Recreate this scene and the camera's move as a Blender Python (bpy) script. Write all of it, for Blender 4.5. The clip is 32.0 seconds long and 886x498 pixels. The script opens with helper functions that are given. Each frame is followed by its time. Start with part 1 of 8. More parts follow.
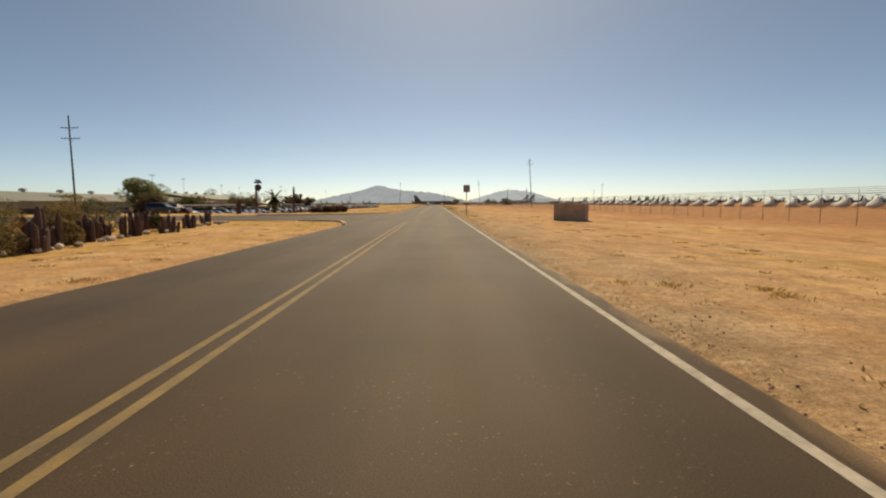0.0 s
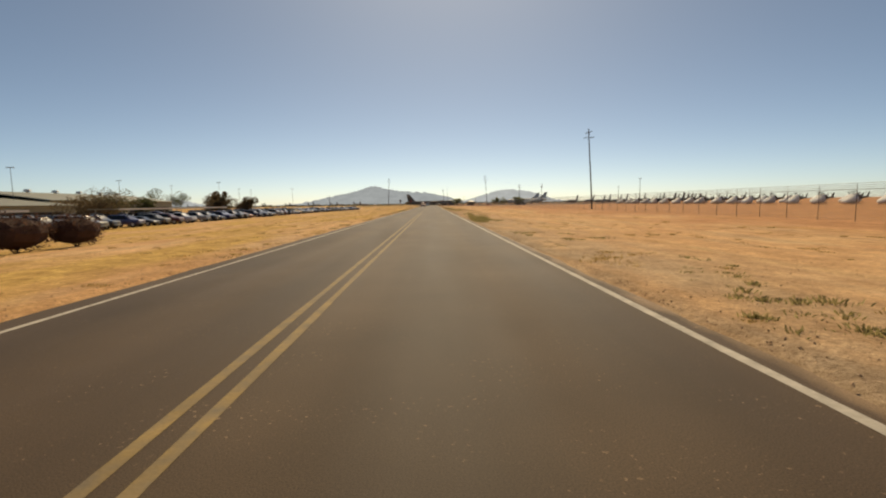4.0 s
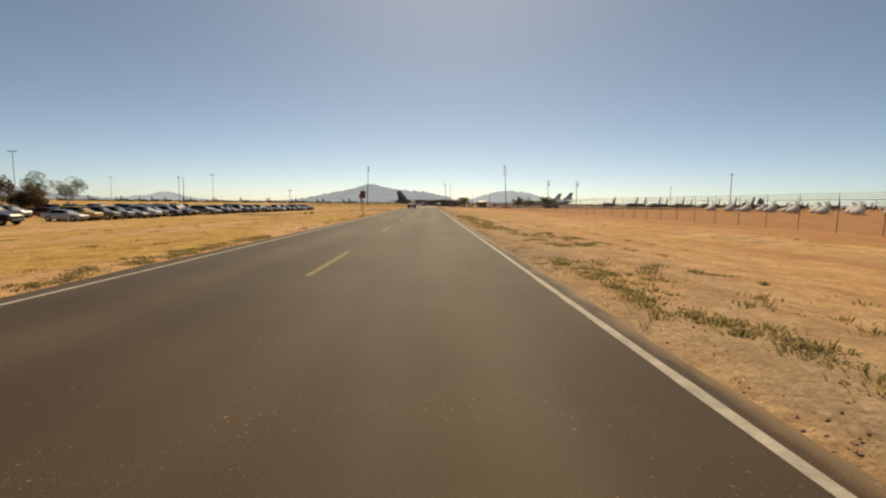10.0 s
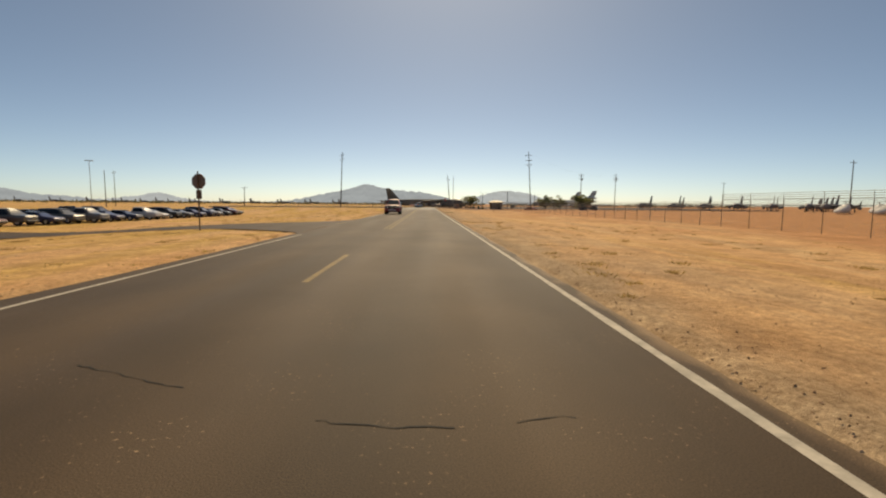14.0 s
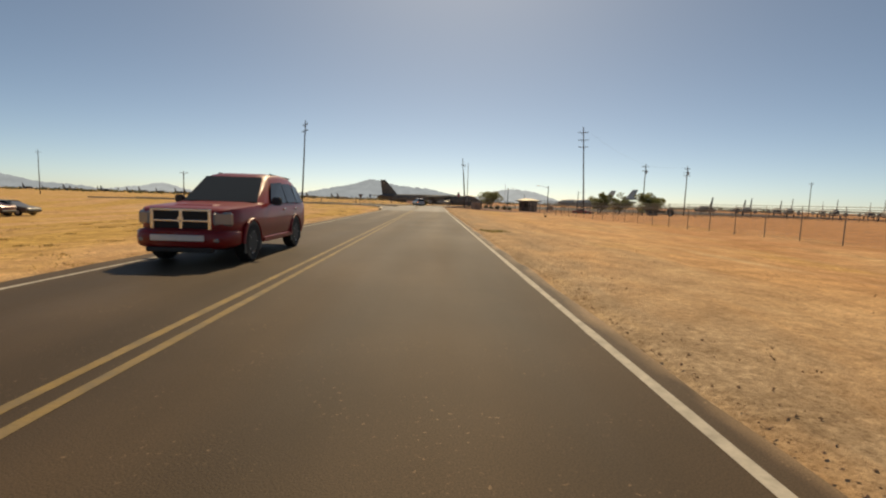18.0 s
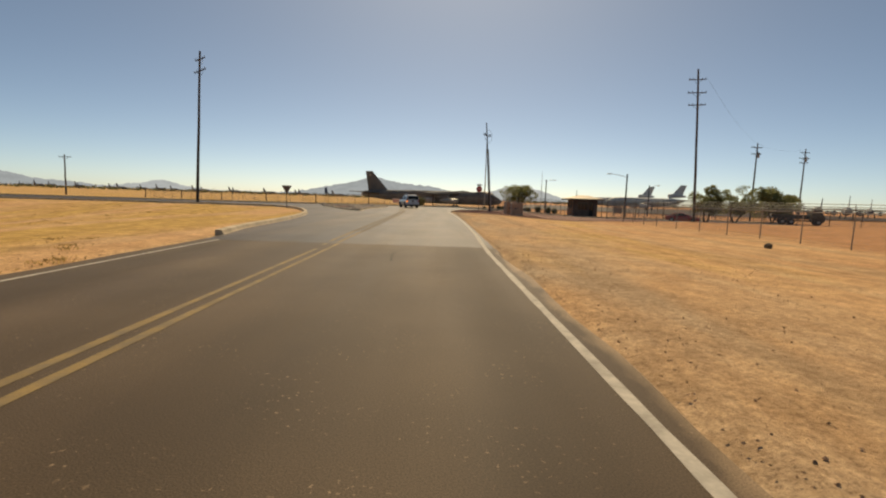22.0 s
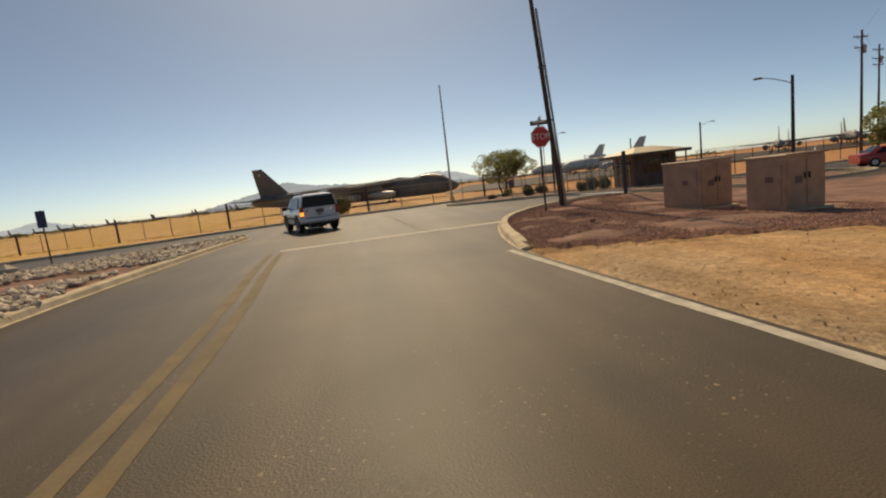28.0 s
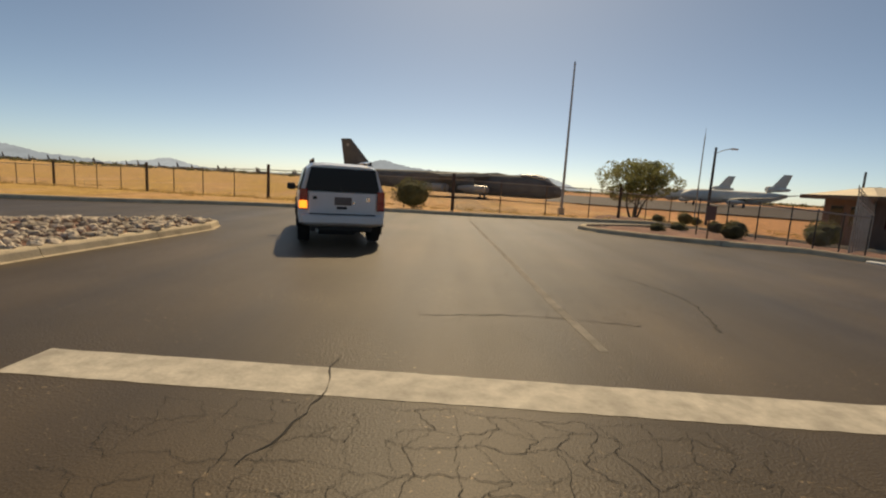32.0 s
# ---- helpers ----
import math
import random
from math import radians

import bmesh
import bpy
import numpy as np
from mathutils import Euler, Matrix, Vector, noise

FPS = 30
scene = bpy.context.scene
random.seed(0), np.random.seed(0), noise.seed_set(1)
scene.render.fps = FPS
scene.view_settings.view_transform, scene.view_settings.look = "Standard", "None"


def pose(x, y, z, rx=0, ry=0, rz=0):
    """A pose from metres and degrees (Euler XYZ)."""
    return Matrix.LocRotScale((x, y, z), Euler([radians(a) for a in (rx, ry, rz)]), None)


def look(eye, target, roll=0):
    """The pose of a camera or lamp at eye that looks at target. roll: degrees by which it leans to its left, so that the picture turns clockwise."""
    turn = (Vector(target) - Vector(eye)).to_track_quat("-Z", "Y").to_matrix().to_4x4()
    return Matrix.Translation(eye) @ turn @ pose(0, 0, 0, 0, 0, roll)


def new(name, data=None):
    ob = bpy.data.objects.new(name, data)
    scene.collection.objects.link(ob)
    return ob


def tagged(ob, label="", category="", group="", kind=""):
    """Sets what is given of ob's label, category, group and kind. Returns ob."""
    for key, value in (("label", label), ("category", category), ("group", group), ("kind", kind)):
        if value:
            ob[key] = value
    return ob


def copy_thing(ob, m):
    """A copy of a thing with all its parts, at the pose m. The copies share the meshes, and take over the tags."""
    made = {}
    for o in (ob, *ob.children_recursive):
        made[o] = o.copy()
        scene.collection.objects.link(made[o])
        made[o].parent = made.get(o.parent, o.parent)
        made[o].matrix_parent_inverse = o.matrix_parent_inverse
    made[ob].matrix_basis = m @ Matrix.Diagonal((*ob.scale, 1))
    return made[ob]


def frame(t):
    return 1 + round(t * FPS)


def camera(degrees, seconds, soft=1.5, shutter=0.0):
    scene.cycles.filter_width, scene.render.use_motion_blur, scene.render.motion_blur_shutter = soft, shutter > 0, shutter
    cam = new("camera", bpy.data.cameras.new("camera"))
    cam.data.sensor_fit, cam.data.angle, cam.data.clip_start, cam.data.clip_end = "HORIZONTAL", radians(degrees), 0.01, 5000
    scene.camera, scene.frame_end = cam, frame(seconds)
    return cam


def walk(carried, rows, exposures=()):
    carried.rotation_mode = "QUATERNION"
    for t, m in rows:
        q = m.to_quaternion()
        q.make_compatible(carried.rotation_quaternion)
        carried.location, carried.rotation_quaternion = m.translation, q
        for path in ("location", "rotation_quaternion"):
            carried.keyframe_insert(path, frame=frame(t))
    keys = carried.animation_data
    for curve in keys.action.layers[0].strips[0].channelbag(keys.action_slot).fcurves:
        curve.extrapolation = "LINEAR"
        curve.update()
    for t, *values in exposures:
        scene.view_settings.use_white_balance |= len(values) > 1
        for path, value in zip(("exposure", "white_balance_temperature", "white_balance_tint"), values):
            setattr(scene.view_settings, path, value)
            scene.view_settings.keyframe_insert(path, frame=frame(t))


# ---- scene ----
cam = camera(87.4, 32.0, soft=2.1)
PATH = [
    (0.0, pose(2.200, 86.142, 1.390, 84.33, 0.30, -0.91)),
    (0.5, pose(2.193, 95.838, 1.390, 84.38, -2.93, -0.56)),
    (1.0, pose(2.294, 104.965, 1.390, 84.07, 1.24, -1.29)),
    (1.5, pose(2.370, 113.387, 1.390, 84.30, -3.92, -2.16)),
    (2.0, pose(2.305, 122.168, 1.390, 84.14, -8.52, -0.05)),
    (2.5, pose(2.040, 130.631, 1.390, 84.30, -4.09, 2.12)),
    (3.0, pose(1.789, 138.224, 1.390, 83.96, 2.29, 0.52)),
    (3.5, pose(1.653, 145.425, 1.390, 84.42, 0.94, -1.02)),
    (5.5, pose(1.585, 175.082, 1.390, 84.00, 1.24, -2.34)),
    (6.0, pose(1.544, 181.857, 1.390, 84.51, -1.16, -2.67)),
    (6.5, pose(1.658, 188.570, 1.390, 84.65, -2.71, -2.49)),
    (7.0, pose(1.753, 195.133, 1.390, 84.59, -3.24, -2.04)),
    (7.5, pose(1.704, 201.573, 1.390, 84.42, -2.06, -1.97)),
    (8.0, pose(1.946, 208.062, 1.390, 84.83, -1.68, -1.86)),
    (8.5, pose(2.098, 214.722, 1.390, 84.55, -2.83, -2.03)),
    (9.0, pose(2.183, 222.192, 1.390, 84.38, -2.28, -1.51)),
    (9.5, pose(2.176, 229.864, 1.390, 84.15, -1.79, -1.34)),
    (10.0, pose(2.284, 237.286, 1.390, 84.34, -0.64, -1.60)),
    (10.5, pose(2.325, 244.395, 1.390, 84.35, -1.69, -1.72)),
    (11.0, pose(2.298, 251.278, 1.390, 84.23, -3.25, -1.66)),
    (11.5, pose(2.279, 258.214, 1.390, 84.27, -1.09, -0.81)),
    (12.0, pose(2.251, 265.170, 1.390, 84.40, -2.63, -0.67)),
    (12.5, pose(2.202, 272.138, 1.390, 83.70, -0.96, -0.46)),
    (13.0, pose(2.160, 278.999, 1.390, 84.11, -0.49, -0.89)),
    (13.5, pose(2.147, 285.612, 1.390, 84.12, 0.72, -1.26)),
    (14.0, pose(2.125, 292.074, 1.390, 84.40, -0.49, -2.00)),
    (14.5, pose(2.061, 298.490, 1.390, 84.08, -1.49, -2.18)),
    (16.5, pose(1.973, 323.675, 1.390, 83.85, 1.47, -2.26)),
    (17.0, pose(2.446, 329.384, 1.390, 84.07, -1.55, -2.10)),
    (17.5, pose(2.591, 335.062, 1.390, 84.54, -2.09, -1.53)),
    (18.0, pose(2.524, 340.853, 1.390, 84.03, -1.83, -1.28)),
    (18.5, pose(2.490, 347.030, 1.390, 84.03, -1.51, -0.86)),
    (19.0, pose(2.396, 353.272, 1.390, 84.06, -1.32, -0.89)),
    (19.5, pose(2.323, 359.173, 1.390, 84.29, -0.09, -0.92)),
    (20.0, pose(2.390, 364.886, 1.390, 84.22, 1.60, -1.63)),
    (20.5, pose(2.673, 370.252, 1.390, 83.81, 0.99, -2.65)),
    (21.0, pose(2.742, 375.291, 1.390, 83.94, -2.13, -2.38)),
    (21.5, pose(2.883, 379.972, 1.390, 83.59, -2.82, -1.38)),
    (22.0, pose(2.858, 384.684, 1.390, 83.74, -1.92, -0.94)),
    (22.5, pose(2.718, 389.053, 1.390, 83.69, -2.20, -0.69)),
    (23.0, pose(2.683, 393.252, 1.390, 84.04, -1.90, -0.33)),
    (23.5, pose(2.546, 397.108, 1.390, 83.76, -2.45, 0.35)),
    (24.0, pose(2.410, 400.716, 1.390, 83.76, -1.69, 0.62)),
    (24.5, pose(2.297, 404.428, 1.390, 83.50, -1.99, 0.91)),
    (25.0, pose(2.096, 407.814, 1.390, 83.59, -1.77, 2.00)),
    (25.5, pose(1.708, 410.951, 1.390, 83.63, -0.27, 1.03)),
    (27.5, pose(1.200, 422.175, 1.390, 82.59, 0.99, -1.65)),
    (28.0, pose(1.492, 424.014, 1.390, 82.05, 6.73, -10.93)),
    (28.5, pose(1.913, 425.360, 1.390, 82.62, 3.76, -15.27)),
    (29.0, pose(1.749, 426.789, 1.390, 82.85, -3.90, -11.54)),
    (29.5, pose(1.808, 428.359, 1.390, 83.01, -3.89, -6.46)),
    (30.0, pose(2.004, 429.955, 1.390, 82.85, -2.39, -7.48)),
    (30.5, pose(2.005, 431.211, 1.390, 82.73, -3.31, -4.51)),
    (31.0, pose(2.079, 432.685, 1.390, 82.46, -2.20, -3.05)),
    (31.5, pose(2.014, 433.939, 1.390, 82.87, -1.71, -4.47)),
    (32.0, pose(2.003, 435.265, 1.390, 81.92, -3.39, 0.18)),
]
walk(cam, PATH, exposures=[(0.0, 0.0, 8000, 11), (32.0, 0.0, 8000, 11)])
# ---- light ----
world = bpy.data.worlds.new("desert_sky")
world.use_nodes = True
scene.world = world
_wn = world.node_tree.nodes
_sky = _wn.new("ShaderNodeTexSky")
_sky.sky_type = 'NISHITA'
_sky.sun_disc = False
_sky.sun_elevation = radians(46)
_sky.sun_rotation = radians(3)
_sky.altitude = 800
_sky.air_density = 0.5
_sky.dust_density = 1.0
_sky.ozone_density = 3.0
_wn["Background"].inputs[1].default_value = 0.113
_haze = _wn.new("ShaderNodeHueSaturation")
_haze.inputs["Saturation"].default_value = 1.0
_tint = _wn.new("ShaderNodeMixRGB")
_tint.blend_type = 'MULTIPLY'
_tint.inputs["Fac"].default_value = 1.0
_tint.inputs["Color2"].default_value = (0.965, 1.01, 0.925, 1)
world.node_tree.links.new(_sky.outputs[0], _tint.inputs["Color1"])
world.node_tree.links.new(_tint.outputs[0], _haze.inputs["Color"])
world.node_tree.links.new(_haze.outputs[0], _wn["Background"].inputs[0])
sun_data = bpy.data.lights.new("sun", 'SUN')
sun_data.energy = 3.6
sun_data.angle = radians(0.53)
sun_data.color = (1.0, 0.87, 0.64)
sun = new("sun", sun_data)
sun.matrix_world = look((4.0, 80.0, 80.0), (0.0, 0.0, 0.0))
scene.view_settings.exposure = 0.0


# ---- materials ----
def mat(name, base, rough=0.7, metal=0.0, var=0.15, scale=3.0, fine=40.0, bump=0.15, dirt=None, dirt_amount=0.0,
        coat=0.0, spec=0.5, world_space=False):
    """A surface with grain at two scales, a stain colour and fine relief."""
    m = bpy.data.materials.new(name)
    m.use_nodes = True
    nt = m.node_tree
    n, l = nt.nodes, nt.links
    b = n["Principled BSDF"]
    b.inputs["Roughness"].default_value = rough
    b.inputs["Metallic"].default_value = metal
    b.inputs["Coat Weight"].default_value = coat
    b.inputs["Specular IOR Level"].default_value = spec
    if world_space:
        co = n.new("ShaderNodeNewGeometry").outputs["Position"]
    else:
        co = n.new("ShaderNodeTexCoord").outputs["Object"]
    big = n.new("ShaderNodeTexNoise")
    big.inputs["Scale"].default_value = scale
    big.inputs["Detail"].default_value = 4
    sm = n.new("ShaderNodeTexNoise")
    sm.inputs["Scale"].default_value = fine
    sm.inputs["Detail"].default_value = 3
    l.new(co, big.inputs["Vector"])
    l.new(co, sm.inputs["Vector"])
    r1 = n.new("ShaderNodeValToRGB")
    r1.color_ramp.elements[0].position, r1.color_ramp.elements[1].position = 0.3, 0.7
    r1.color_ramp.elements[0].color = (*[c * (1 - var) for c in base], 1)
    r1.color_ramp.elements[1].color = (*[min(1, c * (1 + var)) for c in base], 1)
    l.new(big.outputs["Fac"], r1.inputs["Fac"])
    mx = n.new("ShaderNodeMixRGB")
    mx.blend_type = 'MULTIPLY'
    mx.inputs["Fac"].default_value = 0.5
    r2 = n.new("ShaderNodeValToRGB")
    r2.color_ramp.elements[0].position, r2.color_ramp.elements[1].position = 0.25, 0.75
    r2.color_ramp.elements[0].color = (1 - var * 2, 1 - var * 2, 1 - var * 2, 1)
    l.new(sm.outputs["Fac"], r2.inputs["Fac"])
    l.new(r1.outputs["Color"], mx.inputs["Color1"])
    l.new(r2.outputs["Color"], mx.inputs["Color2"])
    out = mx.outputs["Color"]
    if dirt:
        dn = n.new("ShaderNodeTexNoise")
        dn.inputs["Scale"].default_value = scale * 2.3
        dn.inputs["Detail"].default_value = 6
        l.new(co, dn.inputs["Vector"])
        dr = n.new("ShaderNodeValToRGB")
        dr.color_ramp.elements[0].position, dr.color_ramp.elements[1].position = 0.55 - dirt_amount * 0.3, 0.75
        dr.color_ramp.elements[1].color = (dirt_amount, dirt_amount, dirt_amount, 1)
        l.new(dn.outputs["Fac"], dr.inputs["Fac"])
        dm = n.new("ShaderNodeMixRGB")
        l.new(dr.outputs["Color"], dm.inputs["Fac"])
        l.new(out, dm.inputs["Color1"])
        dm.inputs["Color2"].default_value = (*dirt, 1)
        out = dm.outputs["Color"]
    l.new(out, b.inputs["Base Color"])
    if bump:
        bp = n.new("ShaderNodeBump")
        bp.inputs["Strength"].default_value = bump
        bp.inputs["Distance"].default_value = 0.02
        l.new(sm.outputs["Fac"], bp.inputs["Height"])
        l.new(bp.outputs["Normal"], b.inputs["Normal"])
    return m


def glass_mat(name, tint, rough=0.04, gloss=0.45):
    m = bpy.data.materials.new(name)
    m.use_nodes = True
    b = m.node_tree.nodes["Principled BSDF"]
    b.inputs["Base Color"].default_value = (*tint, 1)
    b.inputs["Roughness"].default_value = rough
    b.inputs["Specular IOR Level"].default_value = gloss
    return m


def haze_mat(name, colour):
    """Far land as plain emission: the haze in front of it is put into the glowing colour."""
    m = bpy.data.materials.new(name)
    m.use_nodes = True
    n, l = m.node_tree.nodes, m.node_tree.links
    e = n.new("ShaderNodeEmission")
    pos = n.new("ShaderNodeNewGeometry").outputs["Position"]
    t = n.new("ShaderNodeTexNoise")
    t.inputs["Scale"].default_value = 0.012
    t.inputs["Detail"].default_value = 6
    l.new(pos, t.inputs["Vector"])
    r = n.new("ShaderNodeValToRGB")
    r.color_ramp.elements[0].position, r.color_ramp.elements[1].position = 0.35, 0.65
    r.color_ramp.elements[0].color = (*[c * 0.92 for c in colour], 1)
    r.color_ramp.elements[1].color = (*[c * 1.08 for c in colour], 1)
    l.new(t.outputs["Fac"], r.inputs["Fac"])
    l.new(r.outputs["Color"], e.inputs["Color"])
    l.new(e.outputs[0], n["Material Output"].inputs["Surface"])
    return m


def lit_mat(name, colour, strength):
    m = bpy.data.materials.new(name)
    m.use_nodes = True
    b = m.node_tree.nodes["Principled BSDF"]
    b.inputs["Base Color"].default_value = (0.02, 0.02, 0.02, 1)
    b.inputs["Emission Color"].default_value = (*colour, 1)
    b.inputs["Emission Strength"].default_value = strength
    return m


def random_paint(name, colours):
    """Car paint whose colour differs from car to car."""
    m = mat(name, (0.5, 0.5, 0.5), 0.3, 0.15, 0.05, 1.0, 60, 0.0, coat=0.6)
    nt = m.node_tree
    n, l = nt.nodes, nt.links
    info = n.new("ShaderNodeObjectInfo")
    r = n.new("ShaderNodeValToRGB")
    r.color_ramp.interpolation = 'CONSTANT'
    r.color_ramp.elements[0].color = (*colours[0], 1)
    r.color_ramp.elements[1].position = 0.999
    for i, c in enumerate(colours[1:]):
        e = r.color_ramp.elements.new((i + 1) / len(colours))
        e.color = (*c, 1)
    l.new(info.outputs["Random"], r.inputs["Fac"])
    l.new(r.outputs["Color"], n["Principled BSDF"].inputs["Base Color"])
    return m


def tint_random(m, lo=0.75, hi=1.25):
    """Let each object or island of the material differ in brightness."""
    nt = m.node_tree
    n, l = nt.nodes, nt.links
    b = n["Principled BSDF"]
    src = b.inputs["Base Color"].links[0].from_socket
    info = n.new("ShaderNodeObjectInfo")
    geo = n.new("ShaderNodeNewGeometry")
    add = n.new("ShaderNodeMath")
    add.operation = 'ADD'
    l.new(info.outputs["Random"], add.inputs[0])
    l.new(geo.outputs["Random Per Island"], add.inputs[1])
    fr = n.new("ShaderNodeMath")
    fr.operation = 'FRACT'
    l.new(add.outputs[0], fr.inputs[0])
    mr = n.new("ShaderNodeMapRange")
    mr.inputs["To Min"].default_value, mr.inputs["To Max"].default_value = lo, hi
    l.new(fr.outputs[0], mr.inputs["Value"])
    mul = n.new("ShaderNodeMixRGB")
    mul.blend_type = 'MULTIPLY'
    mul.inputs["Fac"].default_value = 1
    l.new(src, mul.inputs["Color1"])
    l.new(mr.outputs[0], mul.inputs["Color2"])
    l.new(mul.outputs["Color"], b.inputs["Base Color"])
    return m


def ground_mat():
    """Desert soil: orange sand, pale caliche, golden dry grass and fine gravel."""
    m = bpy.data.materials.new("desert_soil")
    m.use_nodes = True
    nt = m.node_tree
    n, l = nt.nodes, nt.links
    b = n["Principled BSDF"]
    b.inputs["Roughness"].default_value = 0.95
    b.inputs["Specular IOR Level"].default_value = 0.15
    pos = n.new("ShaderNodeNewGeometry").outputs["Position"]

    def noise_node(scale, detail, stretch=None, rough=0.55):
        t = n.new("ShaderNodeTexNoise")
        t.inputs["Scale"].default_value = scale
        t.inputs["Detail"].default_value = detail
        t.inputs["Roughness"].default_value = rough
        if stretch:
            mp = n.new("ShaderNodeMapping")
            mp.inputs["Scale"].default_value = stretch
            l.new(pos, mp.inputs["Vector"])
            l.new(mp.outputs["Vector"], t.inputs["Vector"])
        else:
            l.new(pos, t.inputs["Vector"])
        return t.outputs["Fac"]

    def ramp(src, a, bb, ca, cb):
        r = n.new("ShaderNodeValToRGB")
        r.color_ramp.elements[0].position, r.color_ramp.elements[1].position = a, bb
        r.color_ramp.elements[0].color, r.color_ramp.elements[1].color = (*ca, 1), (*cb, 1)
        l.new(src, r.inputs["Fac"])
        return r.outputs["Color"]

    def mix(fac, c1, c2, mode='MIX', amount=None):
        x = n.new("ShaderNodeMixRGB")
        x.blend_type = mode
        if amount is None:
            l.new(fac, x.inputs["Fac"])
        else:
            x.inputs["Fac"].default_value = amount
        l.new(c1, x.inputs["Color1"])
        l.new(c2, x.inputs["Color2"])
        return x.outputs["Color"]

    sand = ramp(noise_node(0.12, 5), 0.3, 0.7, SAND_A, SAND_B)
    pale = ramp(noise_node(0.5, 4), 0.35, 0.65, (0.60, 0.375, 0.20), (0.76, 0.525, 0.30))
    streak = ramp(noise_node(0.55, 5, (1.0, 0.12, 1.0)), 0.5, 0.66, (0, 0, 0), (1, 1, 1))
    col = mix(streak, sand, pale)
    # dry grass grows mostly on the verge beyond the oncoming lane
    sep = n.new("ShaderNodeSeparateXYZ")
    l.new(pos, sep.inputs[0])
    side = n.new("ShaderNodeMapRange")
    side.inputs["From Min"].default_value, side.inputs["From Max"].default_value = -3.4, -6.5
    side.inputs["To Min"].default_value, side.inputs["To Max"].default_value = 0.0, 0.15
    l.new(sep.outputs["X"], side.inputs["Value"])
    gn = noise_node(0.22, 6, (1.0, 0.22, 1.0))
    ad = n.new("ShaderNodeMath")
    ad.operation = 'ADD'
    l.new(gn, ad.inputs[0])
    l.new(side.outputs[0], ad.inputs[1])
    grass_mask = ramp(ad.outputs[0], 0.56, 0.70, (0, 0, 0), (1, 1, 1))
    grass = ramp(noise_node(2.2, 6), 0.3, 0.7, (0.58, 0.35, 0.105), (0.74, 0.485, 0.16))
    col = mix(grass_mask, col, grass)
    # redder earth out towards the aircraft lot
    lot = n.new("ShaderNodeMapRange")
    lot.inputs["From Min"].default_value, lot.inputs["From Max"].default_value = 11.0, 34.0
    lot.inputs["To Min"].default_value, lot.inputs["To Max"].default_value = -0.12, 0.32
    l.new(sep.outputs["X"], lot.inputs["Value"])
    la = n.new("ShaderNodeMath")
    la.operation = 'ADD'
    l.new(lot.outputs[0], la.inputs[0])
    l.new(noise_node(0.16, 5, (1.0, 0.35, 1.0)), la.inputs[1])
    red = ramp(noise_node(0.8, 5), 0.3, 0.7, (0.55, 0.265, 0.12), (0.72, 0.375, 0.18))
    col = mix(ramp(la.outputs[0], 0.50, 0.74, (0, 0, 0), (0.9, 0.9, 0.9)), col, red)
    # a pale band of loose gravel along the road edge
    rim = n.new("ShaderNodeMapRange")
    rim.inputs["From Min"].default_value, rim.inputs["From Max"].default_value = 10.5, 4.9
    rim.inputs["To Min"].default_value, rim.inputs["To Max"].default_value = 0.0, 1.0
    l.new(sep.outputs["X"], rim.inputs["Value"])
    right = n.new("ShaderNodeMath")
    right.operation = 'GREATER_THAN'
    right.inputs[1].default_value = 3.0
    l.new(sep.outputs["X"], right.inputs[0])
    band = n.new("ShaderNodeMath")
    band.operation = 'MULTIPLY'
    l.new(rim.outputs[0], band.inputs[0])
    l.new(right.outputs[0], band.inputs[1])
    loose = n.new("ShaderNodeMath")
    loose.operation = 'MULTIPLY'
    l.new(band.outputs[0], loose.inputs[0])
    l.new(ramp(noise_node(0.7, 6, (1.0, 0.3, 1.0)), 0.34, 0.6, (0.25, 0.25, 0.25), (1, 1, 1)), loose.inputs[1])
    gravelly = ramp(noise_node(14.0, 6, None, 0.8), 0.3, 0.7, (0.36, 0.25, 0.155), (0.66, 0.495, 0.33))
    col = mix(loose.outputs[0], col, gravelly)
    fine = noise_node(9.0, 8, None, 0.75)
    col = mix(None, col, ramp(fine, 0.3, 0.7, (0.50, 0.47, 0.44), (1.2, 1.2, 1.2)), 'MULTIPLY', 0.9)
    blotch = noise_node(1.1, 7, None, 0.7)
    col = mix(None, col, ramp(blotch, 0.35, 0.62, (0.70, 0.66, 0.60), (1.12, 1.12, 1.1)), 'MULTIPLY', 0.85)
    grit = noise_node(38.0, 4, None, 0.7)
    col = mix(None, col, ramp(grit, 0.36, 0.5, (0.45, 0.42, 0.40), (1.05, 1.05, 1.05)), 'MULTIPLY', 0.6)
    tracks = ramp(noise_node(0.9, 3, (1.0, 0.05, 1.0)), 0.36, 0.46, (0.74, 0.72, 0.7), (1, 1, 1))
    col = mix(None, col, tracks, 'MULTIPLY', 0.55)
    l.new(col, b.inputs["Base Color"])
    bp = n.new("ShaderNodeBump")
    bp.inputs["Strength"].default_value = 0.6
    bp.inputs["Distance"].default_value = 0.06
    l.new(fine, bp.inputs["Height"])
    l.new(bp.outputs["Normal"], b.inputs["Normal"])
    return m


